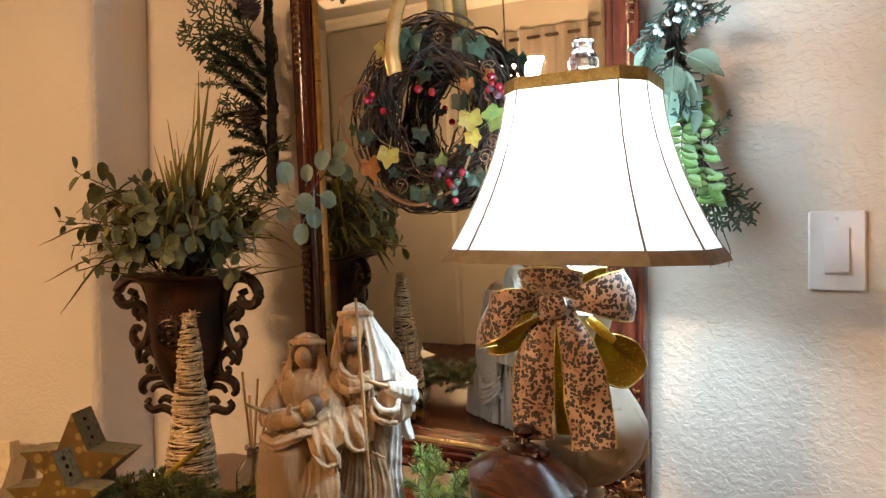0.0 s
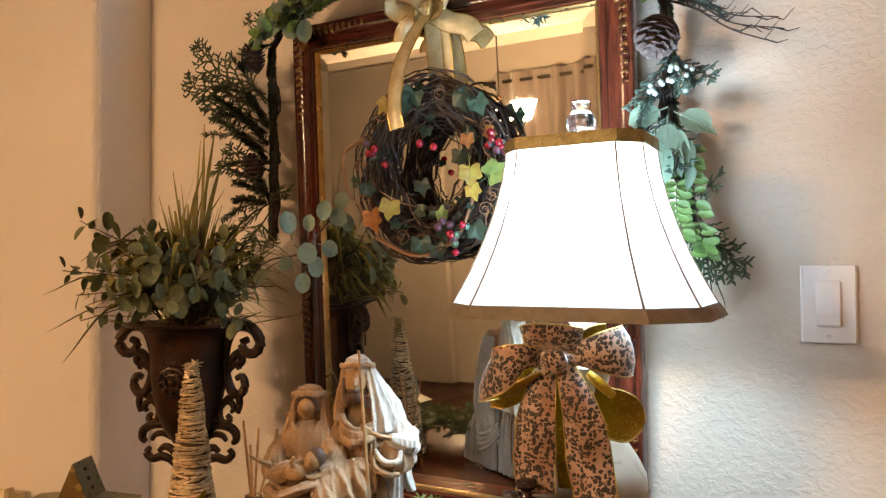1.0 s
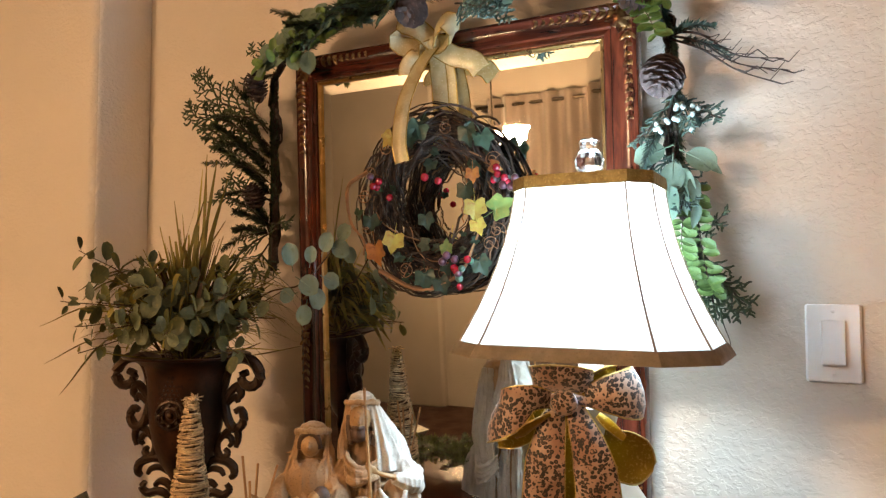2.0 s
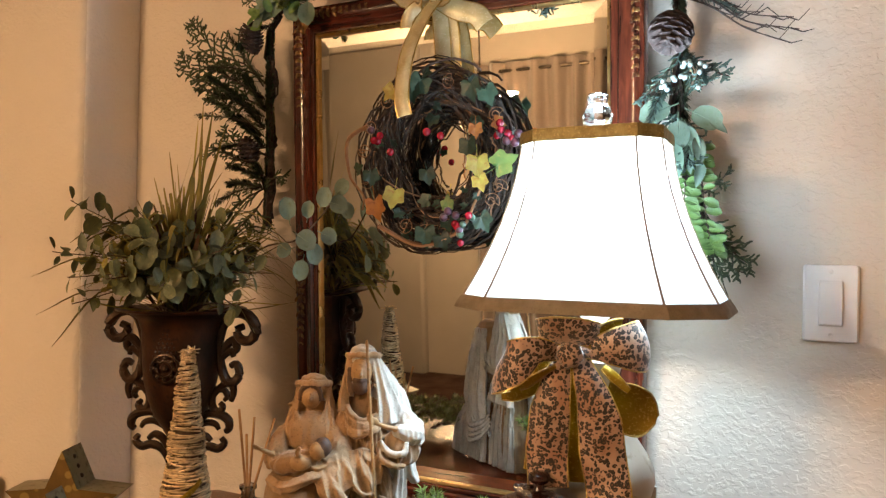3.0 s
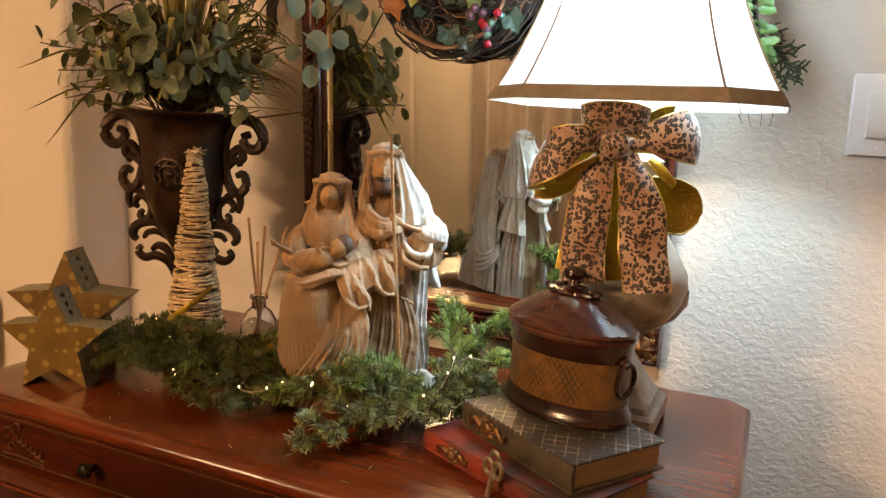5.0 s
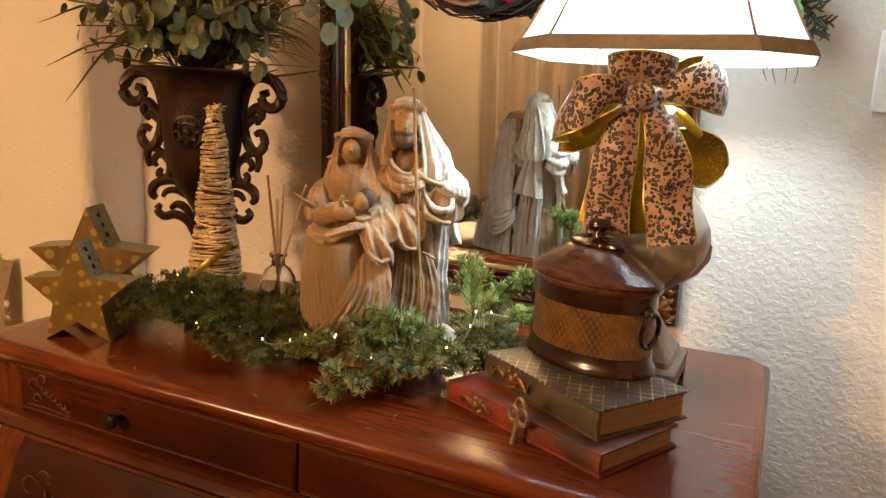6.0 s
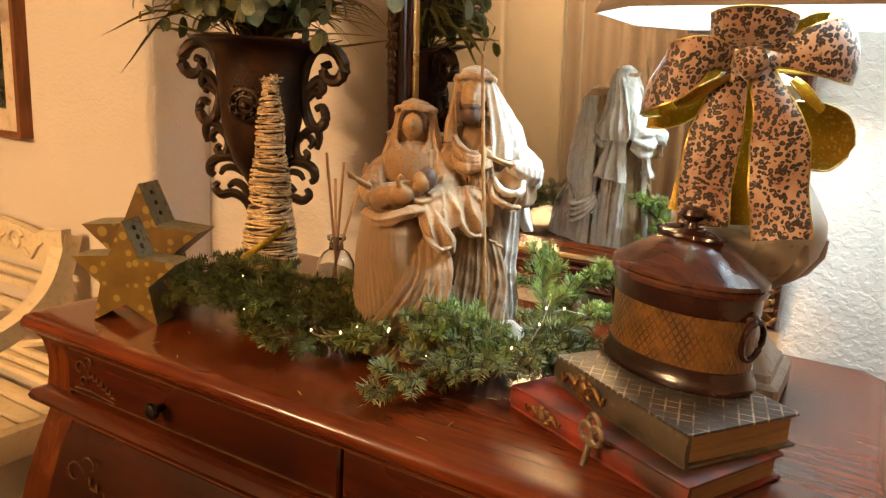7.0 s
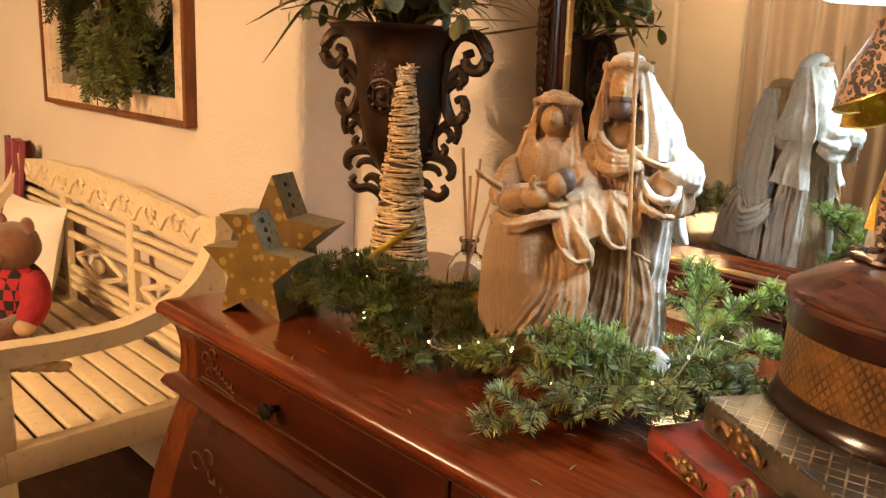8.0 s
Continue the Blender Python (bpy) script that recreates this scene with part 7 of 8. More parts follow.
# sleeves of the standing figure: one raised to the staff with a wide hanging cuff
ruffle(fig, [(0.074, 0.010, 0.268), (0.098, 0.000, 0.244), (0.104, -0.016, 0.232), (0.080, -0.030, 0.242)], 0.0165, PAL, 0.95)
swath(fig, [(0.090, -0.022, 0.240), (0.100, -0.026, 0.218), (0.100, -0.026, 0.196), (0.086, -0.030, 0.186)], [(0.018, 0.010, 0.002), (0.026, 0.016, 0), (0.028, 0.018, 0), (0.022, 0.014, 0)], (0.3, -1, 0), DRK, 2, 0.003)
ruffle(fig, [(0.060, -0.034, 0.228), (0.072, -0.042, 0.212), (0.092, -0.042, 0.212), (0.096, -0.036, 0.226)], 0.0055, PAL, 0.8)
ruffle(fig, [(0.058, -0.032, 0.226), (0.060, -0.040, 0.206), (0.076, -0.044, 0.196), (0.094, -0.036, 0.192)], 0.0060, CLO, 0.8)
fig.tube([(0.082, -0.030, 0.242), (0.066, -0.036, 0.247), (0.050, -0.038, 0.254)], [0.0065, 0.0060, 0.004], 8, SKN, flat=0.6)
for k in range(4):
    fig.tube([(0.056, -0.039, 0.250 + 0.002 * k), (0.047, -0.042, 0.254 + 0.0025 * k), (0.040, -0.039, 0.257 + 0.0025 * k)], [0.0022, 0.0021, 0.0014], 6, SKN)
ruffle(fig, [(0.008, 0.006, 0.264), (-0.002, -0.008, 0.236), (0.002, -0.024, 0.212), (0.014, -0.034, 0.204)], 0.0150, CLO, 0.9)
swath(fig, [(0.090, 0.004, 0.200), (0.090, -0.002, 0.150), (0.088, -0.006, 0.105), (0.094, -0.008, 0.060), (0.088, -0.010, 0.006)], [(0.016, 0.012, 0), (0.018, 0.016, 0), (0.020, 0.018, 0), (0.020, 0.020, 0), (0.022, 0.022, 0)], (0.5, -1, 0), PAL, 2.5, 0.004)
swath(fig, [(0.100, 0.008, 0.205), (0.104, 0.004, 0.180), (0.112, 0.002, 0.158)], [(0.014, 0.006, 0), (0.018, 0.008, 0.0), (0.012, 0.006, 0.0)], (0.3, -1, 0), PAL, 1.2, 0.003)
for k in range(6):
    fig.ball((0.060 + 0.003 * k, -0.040, 0.152 - 0.0015 * k), 0.0030, seg=7, rings=5, mat=CLO)
# backs, their lamplight put into the cream colour: cape, flared tunic, puffed sleeves and the long veil swept to the
# floor
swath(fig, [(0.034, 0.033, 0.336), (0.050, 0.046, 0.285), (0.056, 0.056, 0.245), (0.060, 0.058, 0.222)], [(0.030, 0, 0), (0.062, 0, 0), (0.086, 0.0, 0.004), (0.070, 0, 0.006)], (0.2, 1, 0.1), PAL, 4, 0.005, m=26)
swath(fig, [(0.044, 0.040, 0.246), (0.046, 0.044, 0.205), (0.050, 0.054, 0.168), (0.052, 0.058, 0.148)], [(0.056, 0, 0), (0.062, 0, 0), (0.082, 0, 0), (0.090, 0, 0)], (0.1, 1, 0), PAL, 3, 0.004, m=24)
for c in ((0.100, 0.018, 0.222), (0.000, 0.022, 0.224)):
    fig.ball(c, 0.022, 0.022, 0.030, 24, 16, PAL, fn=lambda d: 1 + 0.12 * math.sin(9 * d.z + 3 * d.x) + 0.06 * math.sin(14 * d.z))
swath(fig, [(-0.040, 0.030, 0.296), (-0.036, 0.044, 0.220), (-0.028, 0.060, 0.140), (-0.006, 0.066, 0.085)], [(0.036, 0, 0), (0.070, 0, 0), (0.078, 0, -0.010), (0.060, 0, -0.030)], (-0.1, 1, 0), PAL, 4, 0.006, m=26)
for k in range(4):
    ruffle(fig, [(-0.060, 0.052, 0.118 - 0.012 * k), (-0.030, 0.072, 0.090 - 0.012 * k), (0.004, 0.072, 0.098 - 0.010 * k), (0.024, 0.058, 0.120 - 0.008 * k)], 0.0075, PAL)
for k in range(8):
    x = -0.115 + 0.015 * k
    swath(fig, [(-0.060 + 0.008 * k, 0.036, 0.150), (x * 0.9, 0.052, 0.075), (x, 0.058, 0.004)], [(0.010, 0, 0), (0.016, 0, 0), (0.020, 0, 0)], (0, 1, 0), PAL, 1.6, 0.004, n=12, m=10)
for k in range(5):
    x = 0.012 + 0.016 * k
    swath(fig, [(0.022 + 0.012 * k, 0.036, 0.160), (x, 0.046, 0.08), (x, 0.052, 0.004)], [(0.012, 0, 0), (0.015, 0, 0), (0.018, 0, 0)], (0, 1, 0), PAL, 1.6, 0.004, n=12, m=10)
# staff
fig.tube([(0.038, -0.038, 0.368), (0.046, -0.044, 0.25), (0.056, -0.052, 0.12), (0.064, -0.056, 0.0)], [0.0024, 0.0027, 0.0027, 0.0027], 8, SKN)
FIGM = [M["burlap"], M["cloth"], M["cloth_dark"], M["cloth_pale"], M["figure_skin"], M["figure_hair"]]
raw = fig.mesh("figurine", FIGM)
tree_ = BVHTree.FromPolygons([v.co for v in raw.vertices], [tuple(p.vertices) for p in raw.polygons])
slots = [p.material_index for p in raw.polygons]
# the stiffened cloth is one skin: fuse all the lengths
shell = new("figurine", raw)
fuse = shell.modifiers.new("fuse", "REMESH")
fuse.mode, fuse.voxel_size = "VOXEL", 0.00135
fme = bpy.data.meshes.new_from_object(shell.evaluated_get(bpy.context.evaluated_depsgraph_get()))
bpy.data.objects.remove(shell)
fme.materials.clear()
for mt in FIGM:
    fme.materials.append(mt)


def cloth_slot(c):
    """The material at a place of the skin; the two faces stay clear of the veils."""
    k = slots[tree_.find_nearest(c)[2]]
    face = (c.y < -0.0095 and abs(c.x - 0.030) < 0.0125 and 0.307 < c.z < 0.333) or (c.y < -0.0105 and abs(c.x + 0.041) < 0.0115 and 0.272 < c.z < 0.297)
    brow = abs(c.x - 0.030) < 0.0105 and 0.3115 < c.z < 0.332
    return SKN if face and (k != HAI or brow) else k


fme.polygons.foreach_set("material_index", [cloth_slot(p.center) for p in fme.polygons])
bm = bmesh.new()
bm.from_mesh(fme)
for turn in range(2):
    bmesh.ops.smooth_vert(bm, verts=bm.verts, factor=0.5, use_axis_x=True, use_axis_y=True, use_axis_z=True)
bm.normal_update()
moves = []
for v in bm.verts:
    if any(f.material_index >= SKN for f in v.link_faces):
        continue
    x, y, z = v.co
    soft = 0.25 if any(f.material_index == BUR for f in v.link_faces) else 1.0
    ridge = 1 - 2.2 * abs(noise.noise(Vector((x * 110, y * 110, z * 15))))
    crease = noise.noise(Vector((x * 42 + z * 55, y * 42, z * 34)))
    grain = noise.noise(Vector((x * 190, y * 190, z * 90)))
    moves.append((v, v.normal * soft * (0.0012 * ridge + 0.0016 * crease + 0.0005 * grain - 0.0004)))
for v, d in moves:
    v.co += d
bm.to_mesh(fme)
bm.free()
fme.shade_smooth()
figure = tagged(part("figurine", fme, None, None, m=pose(-0.608, 0.945, TOP, 0, 0, 29)), "draped linen and burlap figurine of a seated and a standing form", "figurine")


# ---- reed diffuser ----
diff = thing("reed_diffuser", "clear glass diffuser bottle with amber oil and reeds", "diffuser", pose(-0.838, 1.02, TOP))
part("bottle", Build().lathe([(0.027, 0.0), (0.029, 0.003), (0.0295, 0.04), (0.028, 0.060), (0.020, 0.074), (0.0115, 0.080), (0.0105, 0.092), (0.0145, 0.095), (0.0145, 0.100), (0.0095, 0.100), (0.0088, 0.080), (0.018, 0.072), (0.026, 0.058), (0.0275, 0.04), (0.027, 0.006), (0.02, 0.004)], 28), M["bottle"], diff)
part("oil", Build().lathe([(0.0255, 0.006), (0.0265, 0.010), (0.0265, 0.030), (0.026, 0.0305)], 28), M["oil"], diff, "amber oil in the bottle")
part("bottle_label", Build().grid([[(0.0300 * math.cos(a), 0.0300 * math.sin(a), z) for a in [radians(-85 + 5 * i) for i in range(9)]] for z in (0.028, 0.042)]), M["label_black"], diff)
for ex, ey, h in ((-0.018, -0.005, 0.225), (0.004, 0.008, 0.212), (0.048, 0.006, 0.215), (0.012, -0.02, 0.19)):
    part("reed", Build().tube([(-ex * 0.3, -ey * 0.3, 0.008), (ex * 0.25, ey * 0.25, 0.10), (ex, ey, h)], 0.0022, 7), M["reed"], diff)


# ---- fir garland on the chest, with fairy lights ----
def fir_branch(name, root, tip, side_len, n_side, kind, nl=0.020, label="", lift=0.02):
    root, tip = Vector(root), Vector(tip)
    o = Vector((root.x, root.y, TOP))
    br = thing(name, label or "cut fir branch lying on the chest", "branch", Matrix.Translation(o), group="fir branches on the chest")
    d = (tip - root)
    up = Vector((0, 0, 1))
    side = d.cross(up).normalized()
    path = spline([root - o, root.lerp(tip, 0.35) - o + up * lift, root.lerp(tip, 0.7) - o + up * lift * 0.7, tip - o], 12)
    part("main_twig", needles(Build(), path[::3] + [path[-1]], nl * 0.86, int(d.length * 2500), 0.00050, stem_r=0.003), [M[kind], M["stem"]], br)
    for i in range(n_side):
        t = 0.08 + 0.86 * i / max(1, n_side - 1)
        u = t * 10.9
        p = path[int(u)].lerp(path[int(u) + 1], u - int(u))
        s = side if i % 2 else -side
        ln = side_len * (1.08 - 0.6 * t) * R.uniform(0.75, 1.15)
        w = (d.normalized() * R.uniform(0.6, 0.9) + s * R.uniform(0.6, 0.95) + up * R.uniform(-0.12, 0.42)).normalized()
        e = p + w * ln
        if e.z + o.z < TOP + 0.006:
            e.z = TOP + 0.006 - o.z
        m_ = p.lerp(e, 0.5) + up * 0.008
        part("side_twig", needles(Build(), [p, m_, e], nl * 0.86, int(ln * 2300), 0.00050), [M[kind if R.random() < 0.7 else ("needles_pale", "needles", "needles_bright")[i % 3]], M["stem"]], br)
        for q in ((-1, 1) if i % 2 else (R.choice((-1, 1)),)):
            w2 = (w + q * 0.9 * w.cross(up) + up * R.uniform(-0.1, 0.3)).normalized()
            e2 = m_ + w2 * ln * 0.5
            e2.z = max(e2.z, TOP + 0.005 - o.z)
            part("side_twig", needles(Build(), [m_, m_.lerp(e2, 0.5) + up * 0.004, e2], nl * 0.8, int(ln * 1500), 0.00050), [M[kind], M["stem"]], br)
    return br


Z = TOP + 0.012
fir_branch("fir_branch", (-0.86, 0.885, Z + 0.03), (-1.02, 0.850, Z), 0.085, 9, "needles")
fir_branch("fir_branch", (-0.75, 0.870, Z + 0.035), (-0.955, 0.815, Z + 0.005), 0.095, 11, "needles")
fir_branch("fir_branch", (-0.88, 0.870, Z + 0.035), (-0.675, 0.795, Z + 0.004), 0.095, 11, "needles")
fir_branch("fir_branch", (-0.95, 0.850, Z + 0.03), (-0.73, 0.780, Z), 0.085, 10, "needles")
fir_branch("fir_branch", (-0.80, 0.93, Z + 0.03), (-0.66, 0.86, Z + 0.02), 0.07, 8, "needles")
fir_branch("fir_branch", (-0.93, 0.91, Z + 0.025), (-0.80, 0.83, Z + 0.02), 0.07, 8, "needles")
fir_branch("fir_branch", (-0.455, 0.910, Z + 0.02), (-0.550, 0.742, Z), 0.075, 9, "needles_pale", label="frosted green fir branch with a cut end")
fir_branch("fir_branch", (-0.46, 0.89, Z + 0.025), (-0.655, 0.835, Z + 0.002), 0.080, 10, "needles_bright", label="fresh green fir branch by the figurine")
fir_branch("fir_branch", (-0.46, 0.94, Z + 0.02), (-0.515, 0.80, Z), 0.06, 8, "needles_pale", label="frosted green fir branch beside the books")
fir_branch("fir_branch", (-0.412, 0.985, Z + 0.02), (-0.462, 0.872, Z + 0.002), 0.05, 8, "needles_pale", label="frosted green fir branch beside the books")
fir_branch("fir_branch", (-0.45, 0.96, Z + 0.03), (-0.425, 0.905, Z + 0.012), 0.045, 6, "needles", label="short fir branch behind the books")
fir_branch("fir_branch", (-0.62, 0.87, Z + 0.015), (-0.50, 0.86, Z + 0.03), 0.06, 7, "needles_pale")
fir_branch("fir_branch", (-0.47, 0.98, Z + 0.01), (-0.520, 1.055, Z + 0.105), 0.042, 9, "needles_bright", label="fresh fir branch rising beside the figurine")
fir_branch("fir_branch", (-0.47, 1.01, Z + 0.015), (-0.400, 1.075, Z + 0.02), 0.042, 7, "needles_bright", label="fresh fir branch behind the canister")
fir_branch("fir_branch", (-0.50, 0.95, Z + 0.02), (-0.42, 0.985, Z + 0.01), 0.036, 6, "needles")
fir_branch("fir_branch", (-0.500, 0.905, Z + 0.040), (-0.640, 0.838, Z + 0.022), 0.055, 9, "needles_pale", label="frosted fir branch lying before the figurine")
fir_branch("fir_branch", (-0.640, 0.850, Z + 0.020), (-0.745, 0.815, Z + 0.016), 0.050, 8, "needles")
fir_branch("fir_branch", (-0.490, 0.925, Z + 0.030), (-0.570, 0.845, Z + 0.030), 0.045, 7, "needles_bright", label="fresh green fir branch by the figurine")
fir_branch("fir_branch", (-0.500, 1.040, Z + 0.010), (-0.435, 1.105, Z + 0.075), 0.040, 8, "needles_bright", label="fresh fir branch rising before the mirror")
cut = thing("cut_stick", "bare brown fir stick with a pale cut end", "branch", Matrix.Translation((-0.452, 0.915, Z)))
part("bark", Build().tube([(0, 0, 0.012), (-0.05, 0.02, 0.016), (-0.09, 0.05, 0.014)], [0.0048, 0.004, 0.003], 8), M["stem"], cut)
part("cut_end", Build().lathe([(0.0042, 0), (0.004, 0.001)], 10, m=aim((0.0005, 0, 0.012), (0.9, -0.4, 0)) @ Matrix.Rotation(math.pi / 2, 4, "Y")), M["rose"], cut)

rose = thing("silk_rose", "small cream silk rose among the fir twigs", "flower", pose(-0.495, 0.925, TOP + 0.052, 25, 20, 0) @ Matrix.Scale(0.72, 4))
for ring, (n, r0, h) in enumerate(((3, 0.007, 0.016), (4, 0.012, 0.015), (5, 0.018, 0.012))):
    for k in range(n):
        a = 2 * math.pi * (k + 0.3 * ring) / n
        rows = []
        for i in range(6):
            t = i / 5
            rr = r0 * (0.25 + 0.9 * t) + 0.003 * ring * t * t
            rows.append([(rr * math.cos(a + q), rr * math.sin(a + q), -0.01 + h * t - 0.004 * ring * t ** 3 - 0.002 * abs(q) * 3 * t) for q in [(-0.75 + 0.3 * j) * (0.5 + 0.6 * math.sin(math.pi * (0.2 + 0.6 * t))) for j in range(6)]])
        pb = Build().grid(rows)
        pb.grid([[(x * 0.97, y * 0.97, z - 0.0006) for x, y, z in r_] for r_ in rows])
        part("petal", pb, M["rose"], rose)
part("rose_stem", Build().tube([(0, 0, -0.012), (0.004, 0.004, -0.05)], 0.002, 6), M["stem"], rose)

fairy = thing("fairy_lights", "thin wire string of tiny warm lights in the fir", "string lights", pose(-0.7, 0.86, TOP))
FP = [(-0.93, 0.90, 0.985), (-0.915, 0.885, 0.960), (-0.88, 0.865, 0.965), (-0.83, 0.835, 0.955), (-0.81, 0.80, 0.945), (-0.77, 0.785, 0.930), (-0.735, 0.79, 0.945), (-0.70, 0.845, 0.962), (-0.69, 0.80, 0.935), (-0.66, 0.80, 0.935), (-0.635, 0.82, 0.950), (-0.60, 0.825, 0.935), (-0.585, 0.82, 0.960), (-0.56, 0.81, 0.965), (-0.545, 0.80, 0.945), (-0.50, 0.83, 0.950), (-0.45, 0.86, 0.955), (-0.44, 0.89, 0.975), (-0.46, 0.95, 0.985), (-0.47, 1.0, 0.97), (-0.43, 1.03, 0.955)]
wp = [Vector(p) - Vector((-0.7, 0.86, TOP)) for p in FP]
wire = spline([p + rv(0.006) for p in wp], 150)
part("wire", Build().tube(wire, 0.0006, 4), M["wire"], fairy)
BUD = Build().ball((0, 0, 0), 0.0010, 0.0010, 0.0016, 8, 6).mesh("light_bud", M["bud"])
for k in range(18):
    part("light_bud", BUD, None, fairy, m=Matrix.Translation(wire[min(148, 3 + int(k * 8.2 + 3.5 * math.sin(k * 2.7)))] + Vector((0, -0.002, 0.003))))

crumbs = Build()
for k in range(18):
    x, y, a = R.uniform(-1.02, -0.42), R.uniform(0.705, 0.84), R.uniform(0, 3.14)
    dx, dy = 0.006 * math.cos(a), 0.006 * math.sin(a)
    crumbs.tube([(x - dx, y - dy, TOP + 0.0008), (x, y, TOP + 0.0016), (x + dx, y + dy, TOP + 0.0009)], [0.0003, 0.0006, 0.0002], 4)
solid("fallen_needles", crumbs, M["needles_pale"], "loose fir needles fallen on the chest top", "needles", "stuff")


# ---- books, key and canister ----
def old_book(L, W, T, place, rz, cover, top_mat, label):
    """A box-like old book: boards, bowed cover along the near long side, page block, clasps."""
    bk_ = thing("old_book", label, "book", pose(*place, 0, 0, rz), group="old books on the chest")
    part("page_block", Build().box(-L / 2 + 0.004, L / 2 - 0.005, -W / 2 + 0.004, W / 2 - 0.005, 0.003, T - 0.003), M["pages"], bk_, "aged brown page edges")
    part("cover_board", Build().box(-L / 2, L / 2, -W / 2, W / 2, 0.0, 0.0032, 0.0009), M[cover], bk_)
    part("cover_board", Build().box(-L / 2, L / 2, -W / 2, W / 2, T - 0.0032, T, 0.0009), M[top_mat], bk_, uv=lambda c: (c.x, c.y))
    rows = [[(x, -W / 2 + 0.001 - 0.0025 * math.sin(math.pi * i / 8), 0.002 + (T - 0.004) * i / 8) for i in range(9)] + [(x, -W / 2 + 0.004, T - 0.003), (x, -W / 2 + 0.004, 0.003)] for x in (-L / 2, L / 2)]
    part("spine", Build().grid(rows, True, True), M[cover], bk_)
    return bk_


low = old_book(0.232, 0.129, 0.0255, (-0.311, 0.8395, TOP), -26.1, "book_red", "book_red", "worn red and black old book lying on the chest")
upp = old_book(0.195, 0.133, 0.033, (-0.290, 0.8645, TOP + 0.0256), -33.5, "book_black", "book_top", "black old book with gold lattice cover")


def clasp(parent, x, y, z, s):
    b = Build()
    b.ball((x, y, z), 0.010 * s, 0.004, 0.008 * s, 12, 8)
    leaves = []
    for k in range(7):
        a = 2 * math.pi * k / 7
        leaves.append(Build())
        leaves[-1].ball((x + 0.012 * s * math.cos(a), y + 0.001, z + 0.009 * s * math.sin(a)), 0.0065 * s, 0.003, 0.0042 * s, 8, 5, m=None)
    for q in (-1, 1):
        leaves.append(Build())
        leaves[-1].tube(spline([(x + q * 0.008 * s, y, z), (x + q * 0.020 * s, y - 0.001, z + 0.006 * s), (x + q * 0.030 * s, y, z - 0.004 * s), (x + q * 0.034 * s, y, z + 0.004 * s)], 12), [0.0036 * s * (1 - 0.05 * i) for i in range(12)], 6)
    boss = part("clasp", b, M["clasp"], parent, "ornate brass clasp")
    for leaf in leaves:
        part("clasp_leaf", leaf, M["clasp"], boss)


clasp(upp, -0.045, -0.0700, 0.017, 1.05)
clasp(low, -0.062, -0.0675, 0.013, 0.78)
key = thing("brass_key", "worn brass key hanging over the red book", "key", pose(-0.3245, 0.772, 0.926, 0, 0, -26) @ Matrix.Diagonal((1.08, 1.0, 1.2, 1)))
kb = Build()
kb.tube([(0.0, -0.010, 0.004), (0.0, -0.0135, -0.004), (-0.004, -0.0145, -0.022), (-0.010, -0.016, -0.040)], [0.0026, 0.003, 0.0028, 0.0028], 8)
for c in ((-0.006, -0.012, 0.005), (0.006, -0.012, 0.005), (0.0, -0.010, 0.013)):
    kb.tube([(c[0] + 0.0062 * math.cos(a), c[1], c[2] + 0.0068 * math.sin(a)) for a in [2 * math.pi * i / 14 for i in range(15)]], 0.0024, 6)
kb.box(-0.020, -0.009, -0.0175, -0.0145, -0.0455, -0.0375, 0.001)
kb.box(-0.019, -0.014, -0.0175, -0.0145, -0.0375, -0.034, 0.0008)
part("key_body", kb, M["key"], key)

can = thing("oval_canister", "oval dark wood canister with a woven brown band and lid", "canister", pose(-0.297, 0.913, TOP + 0.0586, 0, 0, -30))
SX, SY = 1.0, 0.68
uvc = lambda c: (math.atan2(c.y / SY, c.x / SX) * 0.078, c.z)
part("foot_band", Build().lathe([(0.086, 0.0), (0.0885, 0.002), (0.0885, 0.007), (0.086, 0.010), (0.084, 0.014), (0.083, 0.021), (0.0815, 0.022), (0.07, 0.022)], 56, SX, SY), M["can_wood"], can)
part("woven_band", Build().lathe([(0.0812, 0.020), (0.0806, 0.045), (0.0806, 0.075), (0.07, 0.076)], 72, SX, SY), M["can_weave"], can, "brown woven lattice band", uv=uvc)
part("collar", Build().lathe([(0.0800, 0.074), (0.083, 0.074), (0.0835, 0.080), (0.0835, 0.092), (0.0835, 0.0935), (0.078, 0.0935)], 56, SX, SY), M["can_wood"], can)
lid = part("lid", Build().lathe([(0.080, 0.094), (0.0875, 0.0945), (0.0885, 0.098), (0.0855, 0.1005), (0.0885, 0.103), (0.0880, 0.107), (0.083, 0.110), (0.066, 0.120), (0.048, 0.130), (0.036, 0.136), (0.012, 0.140)], 56, SX, SY), M["can_lid"], can, "domed reddish wooden lid")
lp = Build()
lp.lathe([(0.030, 0.136), (0.034, 0.139), (0.033, 0.142), (0.015, 0.145), (0.008, 0.147)], 40, 1.15, 0.62, fn=lambda a, r, z: r * (1 + 0.07 * math.cos(12 * a) * (z < 0.143)))
part("lid_rosette", lp, M["can_wood"], lid, "carved leaf plate under the knob")
for s in (-1, 1):
    b = Build()
    for k in range(5):
        b.ball((s * (0.014 + 0.006 * k), R.uniform(-0.004, 0.004), 0.1455 - 0.0012 * k), 0.006, 0.0065 - 0.0009 * k, 0.0038, 10, 6)
    part("carved_leaf", b, M["can_wood"], lid)
part("knob", Build().lathe([(0.008, 0.145), (0.006, 0.150), (0.0055, 0.153), (0.011, 0.156), (0.0135, 0.160), (0.0125, 0.165), (0.007, 0.168)], 24), M["can_wood"], lid)
